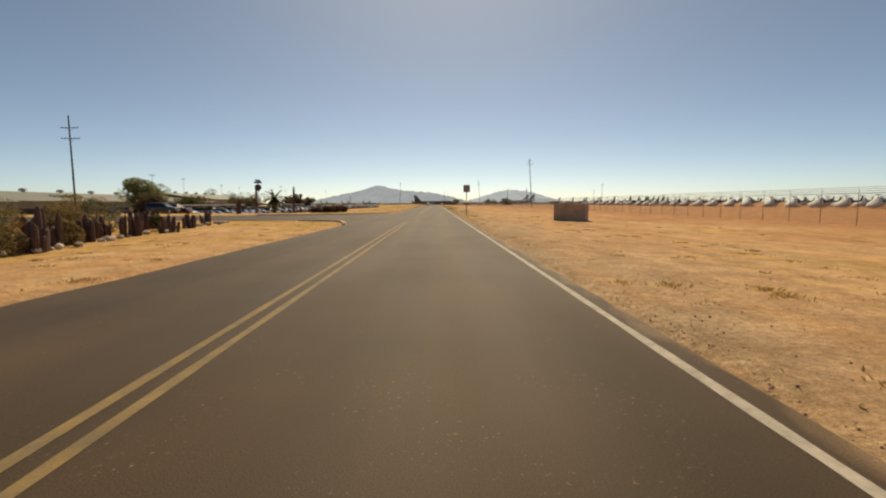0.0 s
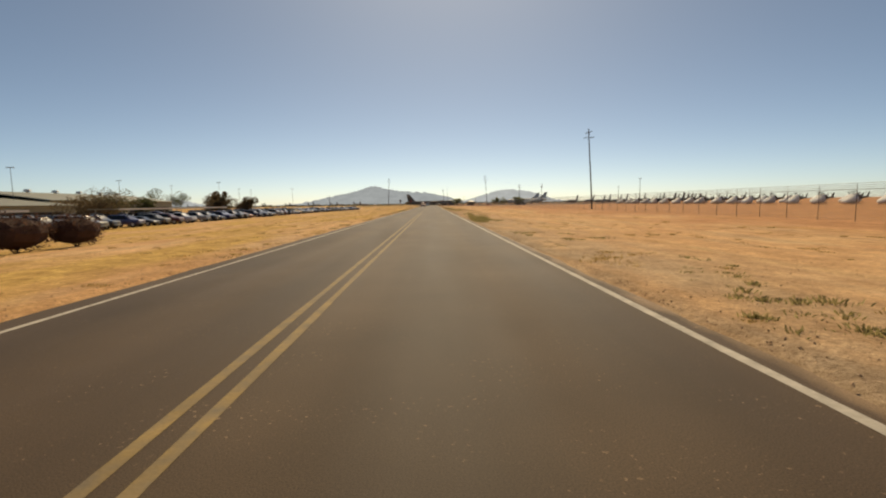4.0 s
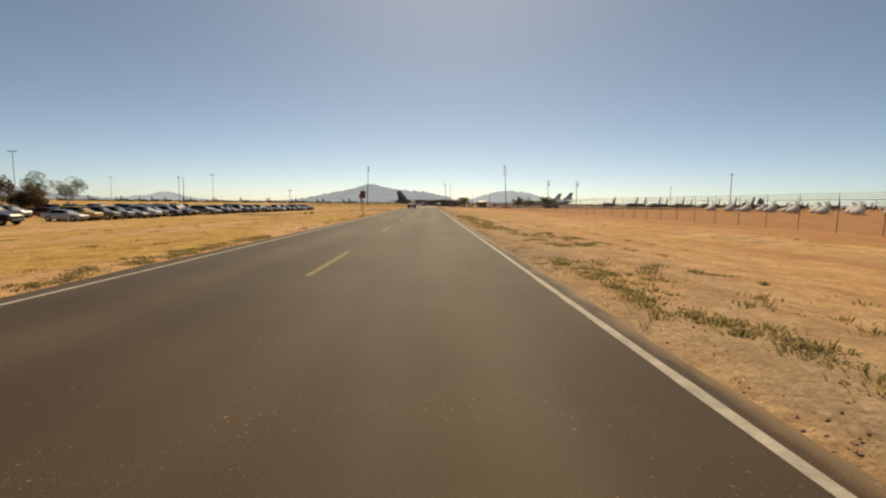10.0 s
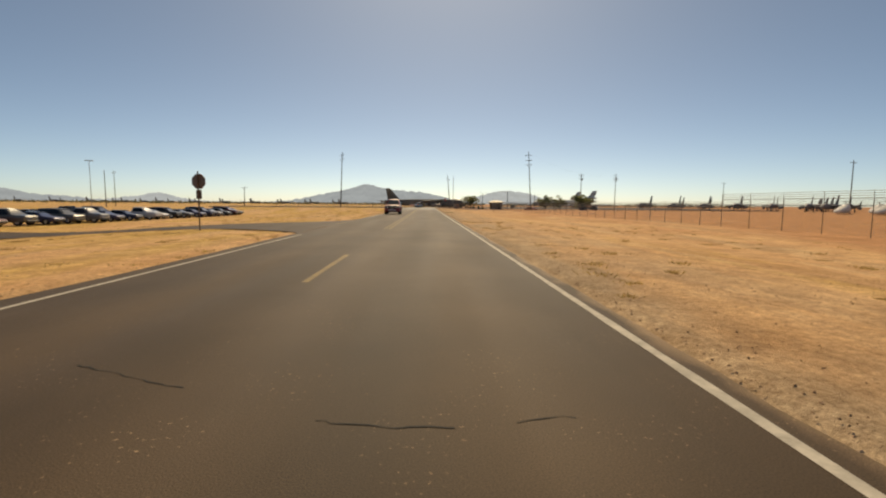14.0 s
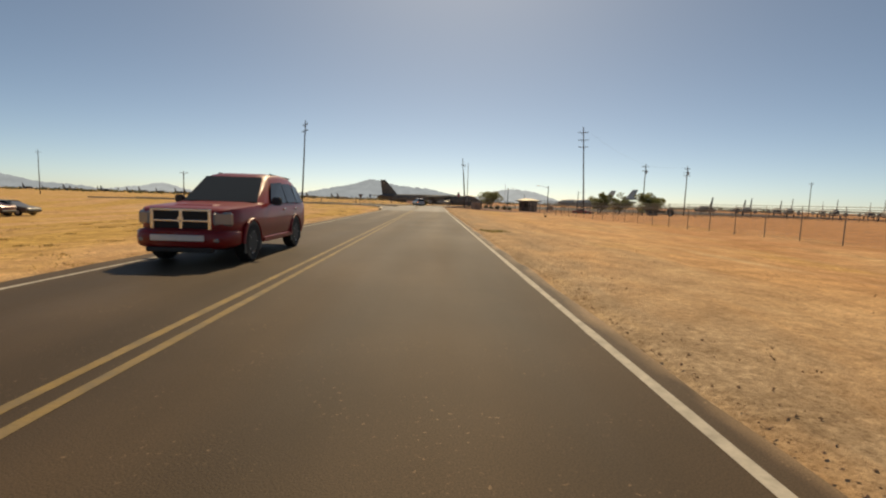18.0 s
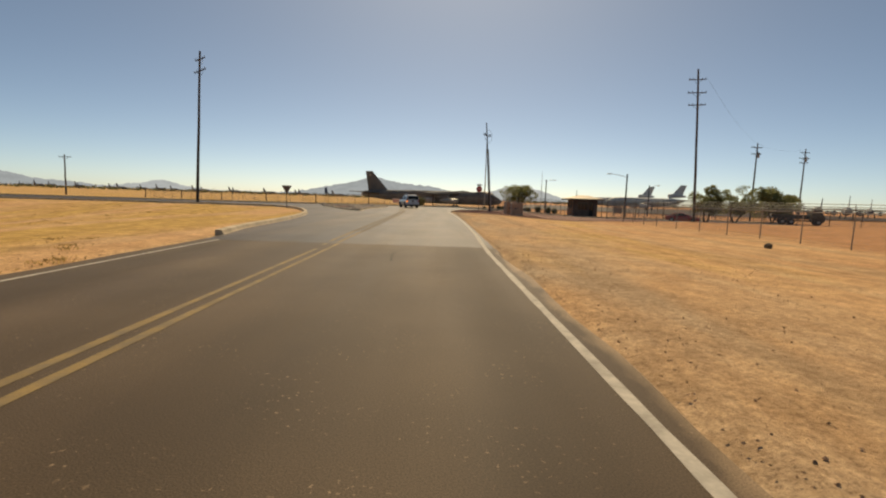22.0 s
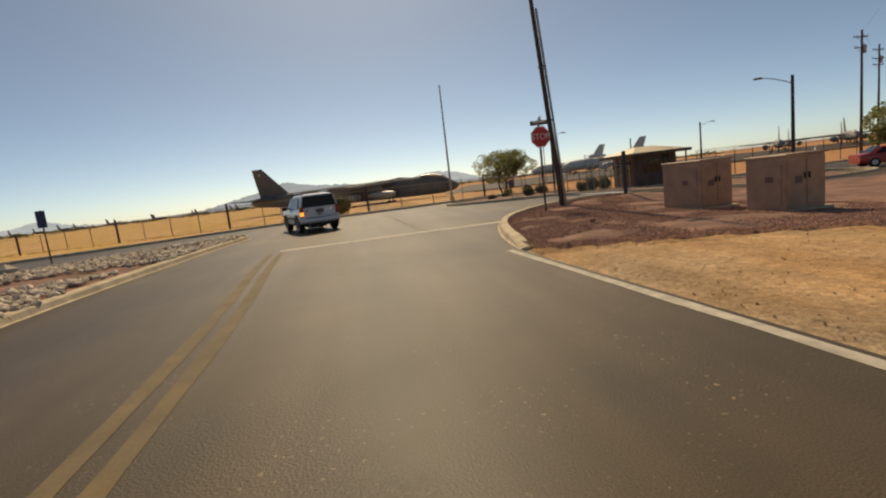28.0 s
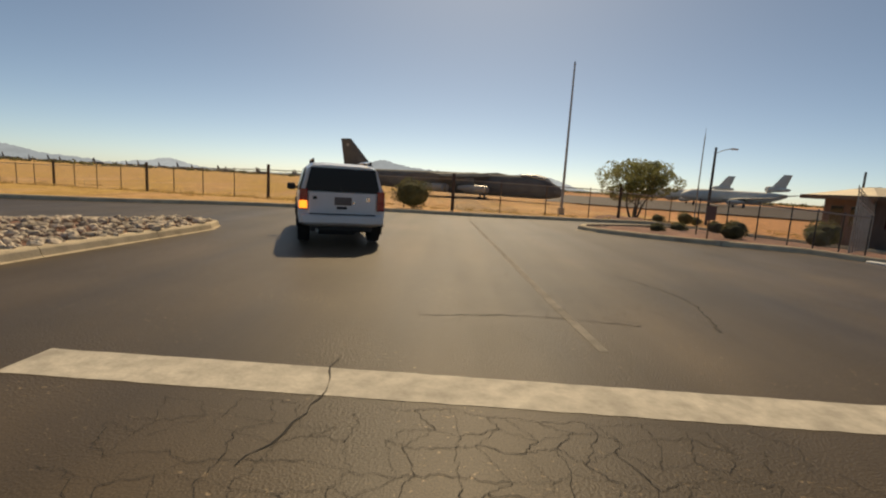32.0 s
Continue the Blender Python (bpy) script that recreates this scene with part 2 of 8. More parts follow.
def asphalt_mat(name, tone, tracks, patchy=0.2, sheen=0.18, gloss=(0.60, 0.80), glint=4.0, streak=0.14, coarse=0.0):
    """Worn asphalt with polished wheel tracks, aggregate and stains."""
    m = bpy.data.materials.new(name)
    m.use_nodes = True
    nt = m.node_tree
    n, l = nt.nodes, nt.links
    b = n["Principled BSDF"]
    b.inputs["Specular IOR Level"].default_value = sheen
    pos = n.new("ShaderNodeNewGeometry").outputs["Position"]
    sep = n.new("ShaderNodeSeparateXYZ")
    l.new(pos, sep.inputs[0])

    def noise_node(scale, detail, stretch=(1, 1, 1)):
        mp = n.new("ShaderNodeMapping")
        mp.inputs["Scale"].default_value = stretch
        l.new(pos, mp.inputs["Vector"])
        t = n.new("ShaderNodeTexNoise")
        t.inputs["Scale"].default_value = scale
        t.inputs["Detail"].default_value = detail
        l.new(mp.outputs["Vector"], t.inputs["Vector"])
        return t.outputs["Fac"]

    def ramp(src, a, bb, ca, cb):
        r = n.new("ShaderNodeValToRGB")
        r.color_ramp.elements[0].position, r.color_ramp.elements[1].position = a, bb
        r.color_ramp.elements[0].color, r.color_ramp.elements[1].color = (ca, ca, ca, 1), (cb, cb, cb, 1)
        l.new(src, r.inputs["Fac"])
        return r.outputs["Color"]

    def mul(c1, c2, amount):
        x = n.new("ShaderNodeMixRGB")
        x.blend_type = 'MULTIPLY'
        x.inputs["Fac"].default_value = amount
        l.new(c1, x.inputs["Color1"])
        l.new(c2, x.inputs["Color2"])
        return x.outputs["Color"]

    base = n.new("ShaderNodeRGB")
    base.outputs[0].default_value = (*tone, 1)
    col = base.outputs[0]
    col = mul(col, ramp(noise_node(0.35, 5), 0.3, 0.7, 1 - patchy, 1 + patchy), 1.0)
    col = mul(col, ramp(noise_node(0.8, 4, (1.0, 0.06, 1.0)), 0.35, 0.65, 1 - streak, 1 + streak), 0.8)
    if tracks:
        # long bands: darker oil strip between the wheel tracks, paler tracks
        w = n.new("ShaderNodeMath")
        w.operation = 'MULTIPLY'
        w.inputs[1].default_value = 2 * math.pi / 2.1
        l.new(sep.outputs["X"], w.inputs[0])
        s = n.new("ShaderNodeMath")
        s.operation = 'SINE'
        l.new(w.outputs[0], s.inputs[0])
        mr = n.new("ShaderNodeMapRange")
        mr.inputs["From Min"].default_value = -1
        mr.inputs["To Min"].default_value, mr.inputs["To Max"].default_value = 0.87, 1.12
        l.new(s.outputs[0], mr.inputs["Value"])
        col = mul(col, mr.outputs[0], tracks)
    if tracks > 0.5:
        # sand blown over the ragged edges of the road
        off = n.new("ShaderNodeMath")
        off.operation = 'SUBTRACT'
        off.inputs[1].default_value = 0.44
        l.new(sep.outputs["X"], off.inputs[0])
        rim = n.new("ShaderNodeMapRange")
        rim.inputs["From Min"].default_value, rim.inputs["From Max"].default_value = 3.75, 4.25
        rim.inputs["To Min"].default_value, rim.inputs["To Max"].default_value = -0.35, 0.30
        l.new(off.outputs[0], rim.inputs["Value"])
        drift = n.new("ShaderNodeMath")
        drift.operation = 'ADD'
        l.new(rim.outputs[0], drift.inputs[0])
        l.new(noise_node(1.6, 6, (1.0, 0.45, 1.0)), drift.inputs[1])
        sand = n.new("ShaderNodeMixRGB")
        l.new(ramp(drift.outputs[0], 0.46, 0.78, 0.0, 0.75), sand.inputs["Fac"])
        l.new(col, sand.inputs["Color1"])
        sand.inputs["Color2"].default_value = (0.36, 0.235, 0.135, 1)
        col = sand.outputs["Color"]
        # the surface turns paler and more worn towards the junction
        worn = n.new("ShaderNodeMapRange")
        worn.inputs["From Min"].default_value, worn.inputs["From Max"].default_value = 374.0, 398.0
        l.new(sep.outputs["Y"], worn.inputs["Value"])
        bleach = n.new("ShaderNodeMixRGB")
        l.new(worn.outputs[0], bleach.inputs["Fac"])
        bleach.inputs["Color1"].default_value = (1, 1, 1, 1)
        bleach.inputs["Color2"].default_value = (1.48, 1.58, 1.66, 1)
        col = mul(col, bleach.outputs["Color"], 1.0)
    agg = noise_node(90.0, 3)
    col = mul(col, ramp(agg, 0.3, 0.62, 0.55, 1.3), 0.8)
    # pale stone chips; their sun glint is multiplied into the base colour
    chip_glints = ramp(noise_node(24.0, 2), 0.64, 0.73, 1.0, glint)
    where = noise_node(1.3, 4)
    spots = n.new("ShaderNodeMixRGB")
    l.new(ramp(where, 0.45, 0.65, 0.0, 1.0), spots.inputs["Fac"])
    spots.inputs["Color1"].default_value = (1, 1, 1, 1)
    l.new(chip_glints, spots.inputs["Color2"])
    col = mul(col, spots.outputs["Color"], 0.8)
    l.new(col, b.inputs["Base Color"])
    rr = n.new("ShaderNodeMapRange")
    rr.inputs["To Min"].default_value, rr.inputs["To Max"].default_value = gloss
    l.new(noise_node(0.9, 3, (1, 0.1, 1)), rr.inputs["Value"])
    l.new(rr.outputs[0], b.inputs["Roughness"])
    bp = n.new("ShaderNodeBump")
    bp.inputs["Strength"].default_value = 0.3
    bp.inputs["Distance"].default_value = 0.006
    l.new(agg, bp.inputs["Height"])
    normal = bp.outputs["Normal"]
    if coarse:
        # stones standing proud of the worn binder
        st = n.new("ShaderNodeBump")
        st.inputs["Strength"].default_value = coarse
        st.inputs["Distance"].default_value = 0.012
        l.new(mul(ramp(noise_node(52.0, 2), 0.42, 0.66, 0.0, 1.0), ramp(noise_node(0.55, 3), 0.40, 0.62, 0.1, 1.0), 1.0), st.inputs["Height"])
        l.new(normal, st.inputs["Normal"])
        normal = st.outputs["Normal"]
    l.new(normal, b.inputs["Normal"])
    return m


def chain_link_mat():
    """Woven wire: open diamonds between thin grey wires."""
    m = bpy.data.materials.new("chain_link_wire")
    m.use_nodes = True
    nt = m.node_tree
    n, l = nt.nodes, nt.links
    b = n["Principled BSDF"]
    b.inputs["Base Color"].default_value = (0.22, 0.21, 0.2, 1)
    b.inputs["Metallic"].default_value = 0.6
    b.inputs["Roughness"].default_value = 0.5
    co = n.new("ShaderNodeTexCoord").outputs["UV"]
    sep = n.new("ShaderNodeSeparateXYZ")
    l.new(co, sep.inputs[0])
    outs = []
    for op in ('ADD', 'SUBTRACT'):
        a = n.new("ShaderNodeMath")
        a.operation = op
        l.new(sep.outputs["X"], a.inputs[0])
        l.new(sep.outputs["Y"], a.inputs[1])
        s = n.new("ShaderNodeMath")
        s.operation = 'MULTIPLY'
        s.inputs[1].default_value = 14.0
        l.new(a.outputs[0], s.inputs[0])
        f = n.new("ShaderNodeMath")
        f.operation = 'PINGPONG'
        f.inputs[1].default_value = 0.5
        l.new(s.outputs[0], f.inputs[0])
        c = n.new("ShaderNodeMath")
        c.operation = 'LESS_THAN'
        c.inputs[1].default_value = 0.035
        l.new(f.outputs[0], c.inputs[0])
        outs.append(c.outputs[0])
    mx = n.new("ShaderNodeMath")
    mx.operation = 'MAXIMUM'
    l.new(outs[0], mx.inputs[0])
    l.new(outs[1], mx.inputs[1])
    l.new(mx.outputs[0], b.inputs["Alpha"])
    return m


def leafy(m, share=0.58):
    """Let light through thin blades and leaves."""
    n, l = m.node_tree.nodes, m.node_tree.links
    b = n["Principled BSDF"]
    tr = n.new("ShaderNodeBsdfTranslucent")
    l.new(b.inputs["Base Color"].links[0].from_socket, tr.inputs["Color"])
    mx = n.new("ShaderNodeMixShader")
    mx.inputs[0].default_value = share
    l.new(b.outputs[0], mx.inputs[1])
    l.new(tr.outputs[0], mx.inputs[2])
    l.new(mx.outputs[0], n["Material Output"].inputs["Surface"])
    return m


SAND_A, SAND_B = (0.69, 0.395, 0.185), (0.82, 0.525, 0.28)
SOIL = ground_mat()
ASPHALT = asphalt_mat("asphalt", (0.075, 0.049, 0.028), 0.9, 0.2, 0.18, (0.58, 0.78))
ASPHALT_SIDE = asphalt_mat("side_road_asphalt", (0.074, 0.048, 0.0275), 0.4, 0.2, 0.18, (0.58, 0.78))
ASPHALT_OLD = asphalt_mat("worn_asphalt", (0.073, 0.051, 0.029), 0.25, 0.30, 0.25, (0.42, 0.62), 5.0, 0.36, 0.20)
WHITE_LINE = mat("worn_white_paint", (0.54, 0.48, 0.39), 0.8, var=0.15, scale=3, fine=30, dirt=(0.16, 0.14, 0.11), dirt_amount=0.5, world_space=True)
YELLOW_LINE = mat("worn_yellow_paint", (0.30, 0.195, 0.062), 0.8, var=0.2, scale=2, fine=30, dirt=(0.12, 0.1, 0.075), dirt_amount=0.7, world_space=True)
FADED_YELLOW = mat("faded_yellow_paint", (0.178, 0.122, 0.053), 0.85, var=0.25, scale=2, fine=30, dirt=(0.13, 0.10, 0.065), dirt_amount=0.8, world_space=True)
FADED_WHITE = mat("faded_white_paint", (0.30, 0.26, 0.21), 0.85, var=0.25, scale=2, fine=30, dirt=(0.11, 0.095, 0.078), dirt_amount=0.9, world_space=True)
CRACK = mat("crack_filler", (0.026, 0.022, 0.018), 0.9, var=0.3, bump=0.3)
CONCRETE = mat("kerb_concrete", (0.62, 0.50, 0.34), 0.9, var=0.15, scale=1.2, fine=30, bump=0.3, dirt=(0.2, 0.15, 0.1), dirt_amount=0.5, world_space=True)
RED_GRAVEL = mat("red_gravel", (0.295, 0.152, 0.105), 0.95, var=0.45, scale=1.2, fine=34, bump=1.0, dirt=(0.25, 0.15, 0.10), dirt_amount=0.4, world_space=True)
GRAVEL_STONE = tint_random(mat("gravel_stone", (0.385, 0.200, 0.142), 0.95, var=0.2, bump=0.2), 0.5, 1.5)
PEBBLE = tint_random(mat("pebble", (0.43, 0.265, 0.15), 0.95, var=0.2, bump=0.2), 0.6, 1.3)
RIPRAP = tint_random(mat("pale_rubble", (0.66, 0.54, 0.41), 0.9, var=0.2, scale=6, bump=0.4), 0.55, 1.3)
TUFT_DRY = leafy(tint_random(mat("dry_grass", (0.55, 0.38, 0.16), 0.9, var=0.2, bump=0), 0.6, 1.3))
DRY_BUSH = leafy(tint_random(mat("dry_bush", (0.27, 0.19, 0.085), 0.9, var=0.2, bump=0), 0.6, 1.3))
TUFT_GREEN = leafy(tint_random(mat("green_weed", (0.36, 0.30, 0.13), 0.85, var=0.25, bump=0), 0.6, 1.4))
LEAF = leafy(tint_random(mat("tree_leaf", (0.27, 0.275, 0.11), 0.7, var=0.25, bump=0), 0.5, 1.4))
LEAF_BROWN = leafy(tint_random(mat("dusty_brown_leaf", (0.17, 0.125, 0.07), 0.8, var=0.25, bump=0), 0.5, 1.4))
LEAF_DARK = leafy(tint_random(mat("dark_leaf", (0.12, 0.13, 0.05), 0.75, var=0.25, bump=0), 0.5, 1.4))
SHRUB = leafy(tint_random(mat("grey_green_shrub", (0.16, 0.155, 0.075), 0.85, var=0.25, bump=0), 0.5, 1.4))
RUSTY_SHRUB = leafy(tint_random(mat("brown_shrub", (0.13, 0.07, 0.05), 0.85, var=0.25, bump=0), 0.5, 1.4))
BARK = mat("bark", (0.11, 0.08, 0.055), 0.95, var=0.3, scale=4, fine=40, bump=0.6)
CACTUS = mat("cactus_skin", (0.13, 0.07, 0.055), 0.8, var=0.25, scale=5, fine=50, bump=0.4)
POLE_WOOD = mat("weathered_pole_wood", (0.085, 0.06, 0.045), 0.9, var=0.25, scale=2, fine=40, bump=0.4)
STEEL = mat("galvanised_steel", (0.34, 0.33, 0.31), 0.5, 0.7, var=0.15, bump=0.05)
DARK_STEEL = mat("dark_painted_steel", (0.05, 0.048, 0.045), 0.55, 0.3, var=0.2, bump=0.05)
RUST_POST = mat("rusty_post", (0.17, 0.115, 0.075), 0.85, 0.2, var=0.25, bump=0.2)
PALE_POST = mat("pale_weathered_post", (0.34, 0.28, 0.22), 0.7, 0.2, var=0.2, bump=0.1)
FENCE_POST = mat("dull_grey_brown_post", (0.20, 0.15, 0.11), 0.7, 0.3, var=0.2, bump=0.1)
SIGN_BACK = mat("bare_sign_back", (0.16, 0.13, 0.12), 0.55, 0.5, var=0.12, bump=0.02)
SIGN_RUST = mat("rust_red_panel", (0.27, 0.075, 0.06), 0.6, 0.0, 0.15, 4.0, 40.0, 0.05)
SIGN_BROWN = mat("brown_sign_face", (0.16, 0.082, 0.07), 0.6, var=0.1, bump=0.02)
SIGN_RED = mat("stop_sign_red", (0.48, 0.028, 0.022), 0.45, var=0.06, bump=0.02)
SIGN_WHITE = mat("sign_white", (0.7, 0.68, 0.64), 0.5, var=0.05, bump=0.02)
SIGN_BLUE = mat("blue_sign_face", (0.03, 0.045, 0.11), 0.5, var=0.08, bump=0.02)
BANNER_RED = mat("banner_red", (0.5, 0.05, 0.045), 0.7, var=0.1, bump=0)
BANNER = mat("banner_vinyl", (0.62, 0.52, 0.47), 0.7, var=0.08, scale=1.5, bump=0.05)
BEIGE_METAL = mat("beige_enamel", (0.42, 0.275, 0.18), 0.6, var=0.1, scale=1.5, fine=60, bump=0.05, dirt=(0.2, 0.13, 0.085), dirt_amount=0.5)
BROWN_BLOCK = mat("brown_block_wall", (0.46, 0.31, 0.215), 0.9, var=0.2, scale=1.5, fine=30, bump=0.4)
DARK_WALL = mat("dark_brown_siding", (0.135, 0.090, 0.068), 0.75, var=0.2, scale=1.5, fine=30, bump=0.2)
ROOF_TAN = mat("tan_metal_roof", (0.72, 0.60, 0.42), 0.55, 0.1, var=0.08, scale=1.2, fine=40, bump=0.05)
FASCIA = mat("brown_fascia", (0.12, 0.085, 0.06), 0.7, var=0.15)
BUILDING = mat("cream_metal_cladding", (0.27, 0.26, 0.19), 0.7, var=0.1, scale=0.3, fine=8, bump=0.1)
ROOF_GREY = mat("ribbed_grey_roof", (0.25, 0.25, 0.20), 0.6, 0.2, var=0.12, scale=0.2, fine=6, bump=0.1)
# near-black: the shade inside doorways and a car grille, put into the colour
SHADE_DARK = mat("doorway_shade", (0.02, 0.018, 0.017), 0.8, var=0.2, bump=0)
GLASS = glass_mat("dark_window_glass", (0.012, 0.014, 0.017))
# the sky mirrored in the windscreen, put in as a paler glass tint
WINDSCREEN = glass_mat("sky_tinted_windscreen", (0.07, 0.075, 0.07))
TINTED = glass_mat("tinted_car_glass", (0.008, 0.008, 0.010), 0.22, 0.2)
TYRE = mat("tyre_rubber", (0.018, 0.017, 0.016), 0.85, var=0.2, bump=0.2)
CHROME = mat("chrome", (0.7, 0.7, 0.7), 0.18, 1.0, var=0.04, bump=0)
ALLOY = mat("alloy_rim", (0.6, 0.6, 0.6), 0.4, 0.5, var=0.08, bump=0)
PAINT_WHITE = mat("white_car_paint", (0.70, 0.70, 0.71), 0.32, 0.0, 0.03, 1, 60, 0.0, coat=0.5, dirt=(0.45, 0.38, 0.3), dirt_amount=0.15)
PAINT_RED = mat("dark_red_car_paint", (0.230, 0.005, 0.006), 0.42, 0.0, 0.05, 1, 60, 0.0, coat=0.25, spec=0.35)
PAINT_BRIGHT_RED = mat("bright_red_car_paint", (0.42, 0.03, 0.02), 0.35, 0.0, 0.05, 1, 60, 0.0, coat=0.4)
PAINT_YELLOW = mat("yellow_car_paint", (0.5, 0.3, 0.03), 0.32, 0.0, 0.05, 1, 60, 0.0, coat=0.5)
PAINT_ORANGE = mat("orange_car_paint", (0.4, 0.11, 0.02), 0.32, 0.0, 0.05, 1, 60, 0.0, coat=0.5)
PAINT_MIX = random_paint("assorted_car_paint", [(0.015, 0.015, 0.017), (0.16, 0.16, 0.17), (0.50, 0.50, 0.50), (0.02, 0.025, 0.06),
                                               (0.06, 0.06, 0.07), (0.34, 0.34, 0.33), (0.012, 0.012, 0.012), (0.10, 0.015, 0.015), (0.12, 0.11, 0.09), (0.03, 0.03, 0.10)])
PLASTIC = mat("black_plastic", (0.025, 0.025, 0.025), 0.6, var=0.15, bump=0.05)
LAMP_RED = mat("red_lens", (0.35, 0.015, 0.012), 0.25, var=0.05, bump=0, coat=0.5)
LAMP_CLEAR = mat("clear_lens", (0.28, 0.28, 0.29), 0.15, 0.3, var=0.05, bump=0, coat=0.5)
INDICATOR = lit_mat("amber_indicator", (1.0, 0.28, 0.03), 2.2)
COVER_WHITE = tint_random(mat("white_spray_cover", (0.74, 0.71, 0.66), 0.7, var=0.08, scale=2, bump=0.15), 0.85, 1.1)
OLIVE = tint_random(mat("olive_drab", (0.055, 0.052, 0.038), 0.75, var=0.2, scale=1, bump=0.05), 0.7, 1.4)
JET_GREY = tint_random(mat("dark_grey_airframe", (0.16, 0.16, 0.16), 0.65, var=0.2, scale=0.4, bump=0.05), 0.7, 1.4)
BOMBER = mat("bomber_camouflage", (0.15, 0.15, 0.14), 0.85, var=0.35, scale=0.25, fine=6, bump=0.05, dirt=(0.17, 0.165, 0.155), dirt_amount=0.6)
NACELLE = mat("nacelle_grey", (0.42, 0.40, 0.36), 0.5, 0.2, var=0.15, scale=0.6, bump=0.05)
AIRLINER = mat("white_airliner_paint", (0.68, 0.64, 0.57), 0.5, var=0.06, scale=0.3, bump=0)
# pale blue haze over the ranges, painted as their emission colour
MOUNTAIN = haze_mat("far_mountain_haze", (0.31, 0.365, 0.425))
MOUNTAIN_NEAR = haze_mat("far_hill_haze", (0.39, 0.45, 0.51))
WIRE = mat("cable", (0.03, 0.03, 0.03), 0.7, bump=0)
CHAIN = chain_link_mat()


# ---- mesh helpers ----
def mesh_from(name, bm):
    me = bpy.data.meshes.new(name)
    bm.normal_update()
    bm.to_mesh(me)
    bm.free()
    return me


def part(name, bm, material, parent, label="", smooth=False):
    """Links a bmesh as one mesh object under a thing or a part."""
    me = bm if isinstance(bm, bpy.types.Mesh) else mesh_from(name, bm)
    if not me.materials:
        me.materials.append(material)
    if smooth:
        me.shade_smooth()
        if smooth != True:
            me.set_sharp_from_angle(angle=radians(smooth))
    ob = new(name, me)
    ob.parent = parent
    if label:
        tagged(ob, label=label)
    return ob


def thing(name, m, label, category, group="", kind=""):
    ob = new(name)
    ob.matrix_world = m
    ob.empty_display_size = 0.2
    return tagged(ob, label, category, group, kind)


def solid(name, bm, material, label="", category="", group="", kind="", m=None, smooth=False):
    """A thing that is one mesh."""
    me = bm if isinstance(bm, bpy.types.Mesh) else mesh_from(name, bm)
    if not me.materials:
        me.materials.append(material)
    if smooth:
        me.shade_smooth()
    ob = new(name, me)
    if m is not None:
        ob.matrix_world = m
    return tagged(ob, label, category, group, kind)


def box(cx, cy, cz, sx, sy, sz, bevel=0.0, rz=0.0, bm=None, taper=1.0, segs=1):
    """A block centred on cx, cy with its foot at cz; taper narrows its top."""
    own = bmesh.new()
    r = bmesh.ops.create_cube(own, size=1.0)
    for v in r["verts"]:
        k = taper if v.co.z > 0 else 1.0
        v.co = Vector((v.co.x * sx * k, v.co.y * sy * k, (v.co.z + 0.5) * sz))
    if bevel:
        bmesh.ops.bevel(own, geom=own.edges[:], offset=bevel, segments=segs, affect='EDGES', profile=0.7)
    own.transform(Matrix.Translation((cx, cy, cz)) @ Matrix.Rotation(radians(rz), 4, 'Z'))
    if bm is None:
        return own
    return merge(bm, own)


def merge(bm, other):
    me = bpy.data.meshes.new("tmp")
    other.to_mesh(me)
    other.free()
    bm.from_mesh(me)
    bpy.data.meshes.remove(me)
    return bm


def rod(p0, p1, r0, r1=None, seg=8, bm=None, caps=True):
    """A round, tapered bar from p0 to p1."""
    r1 = r0 if r1 is None else r1
    bm = bm or bmesh.new()
    p0, p1 = Vector(p0), Vector(p1)
    q = (p1 - p0).to_track_quat('Z', 'Y')
    rings = []
    for p, r in ((p0, r0), (p1, r1)):
        rings.append([bm.verts.new(p + q @ Vector((r * math.cos(2 * math.pi * i / seg), r * math.sin(2 * math.pi * i / seg), 0))) for i in range(seg)])
    for i in range(seg):
        j = (i + 1) % seg
        bm.faces.new((rings[0][i], rings[0][j], rings[1][j], rings[1][i]))
    if caps:
        bm.faces.new(rings[0][::-1])
        bm.faces.new(rings[1])
    return bm


def tube(points, radii, seg=8, bm=None):
    """One unbroken bent or tapered bar through a line of points."""
    bm = bm or bmesh.new()
    pts = [Vector(p) for p in points]
    steps = [(q - p).normalized() for p, q in zip(pts, pts[1:])]
    ref = min((Vector((1, 0, 0)), Vector((0, 1, 0)), Vector((0, 0, 1))), key=lambda e: max(abs(s.dot(e)) for s in steps))
    rings = []
    for i, p in enumerate(pts):
        d = (pts[min(i + 1, len(pts) - 1)] - pts[max(i - 1, 0)]).normalized()
        u = d.cross(ref).normalized()
        w = d.cross(u)
        r = radii[i] if isinstance(radii, (list, tuple)) else radii
        rings.append([bm.verts.new(p + u * r * math.cos(2 * math.pi * k / seg) + w * r * math.sin(2 * math.pi * k / seg)) for k in range(seg)])
    for a, b in zip(rings, rings[1:]):
        for i in range(seg):
            j = (i + 1) % seg
            bm.faces.new((a[i], a[j], b[j], b[i]))
    bm.faces.new(rings[0][::-1])
    bm.faces.new(rings[-1])
    return bm


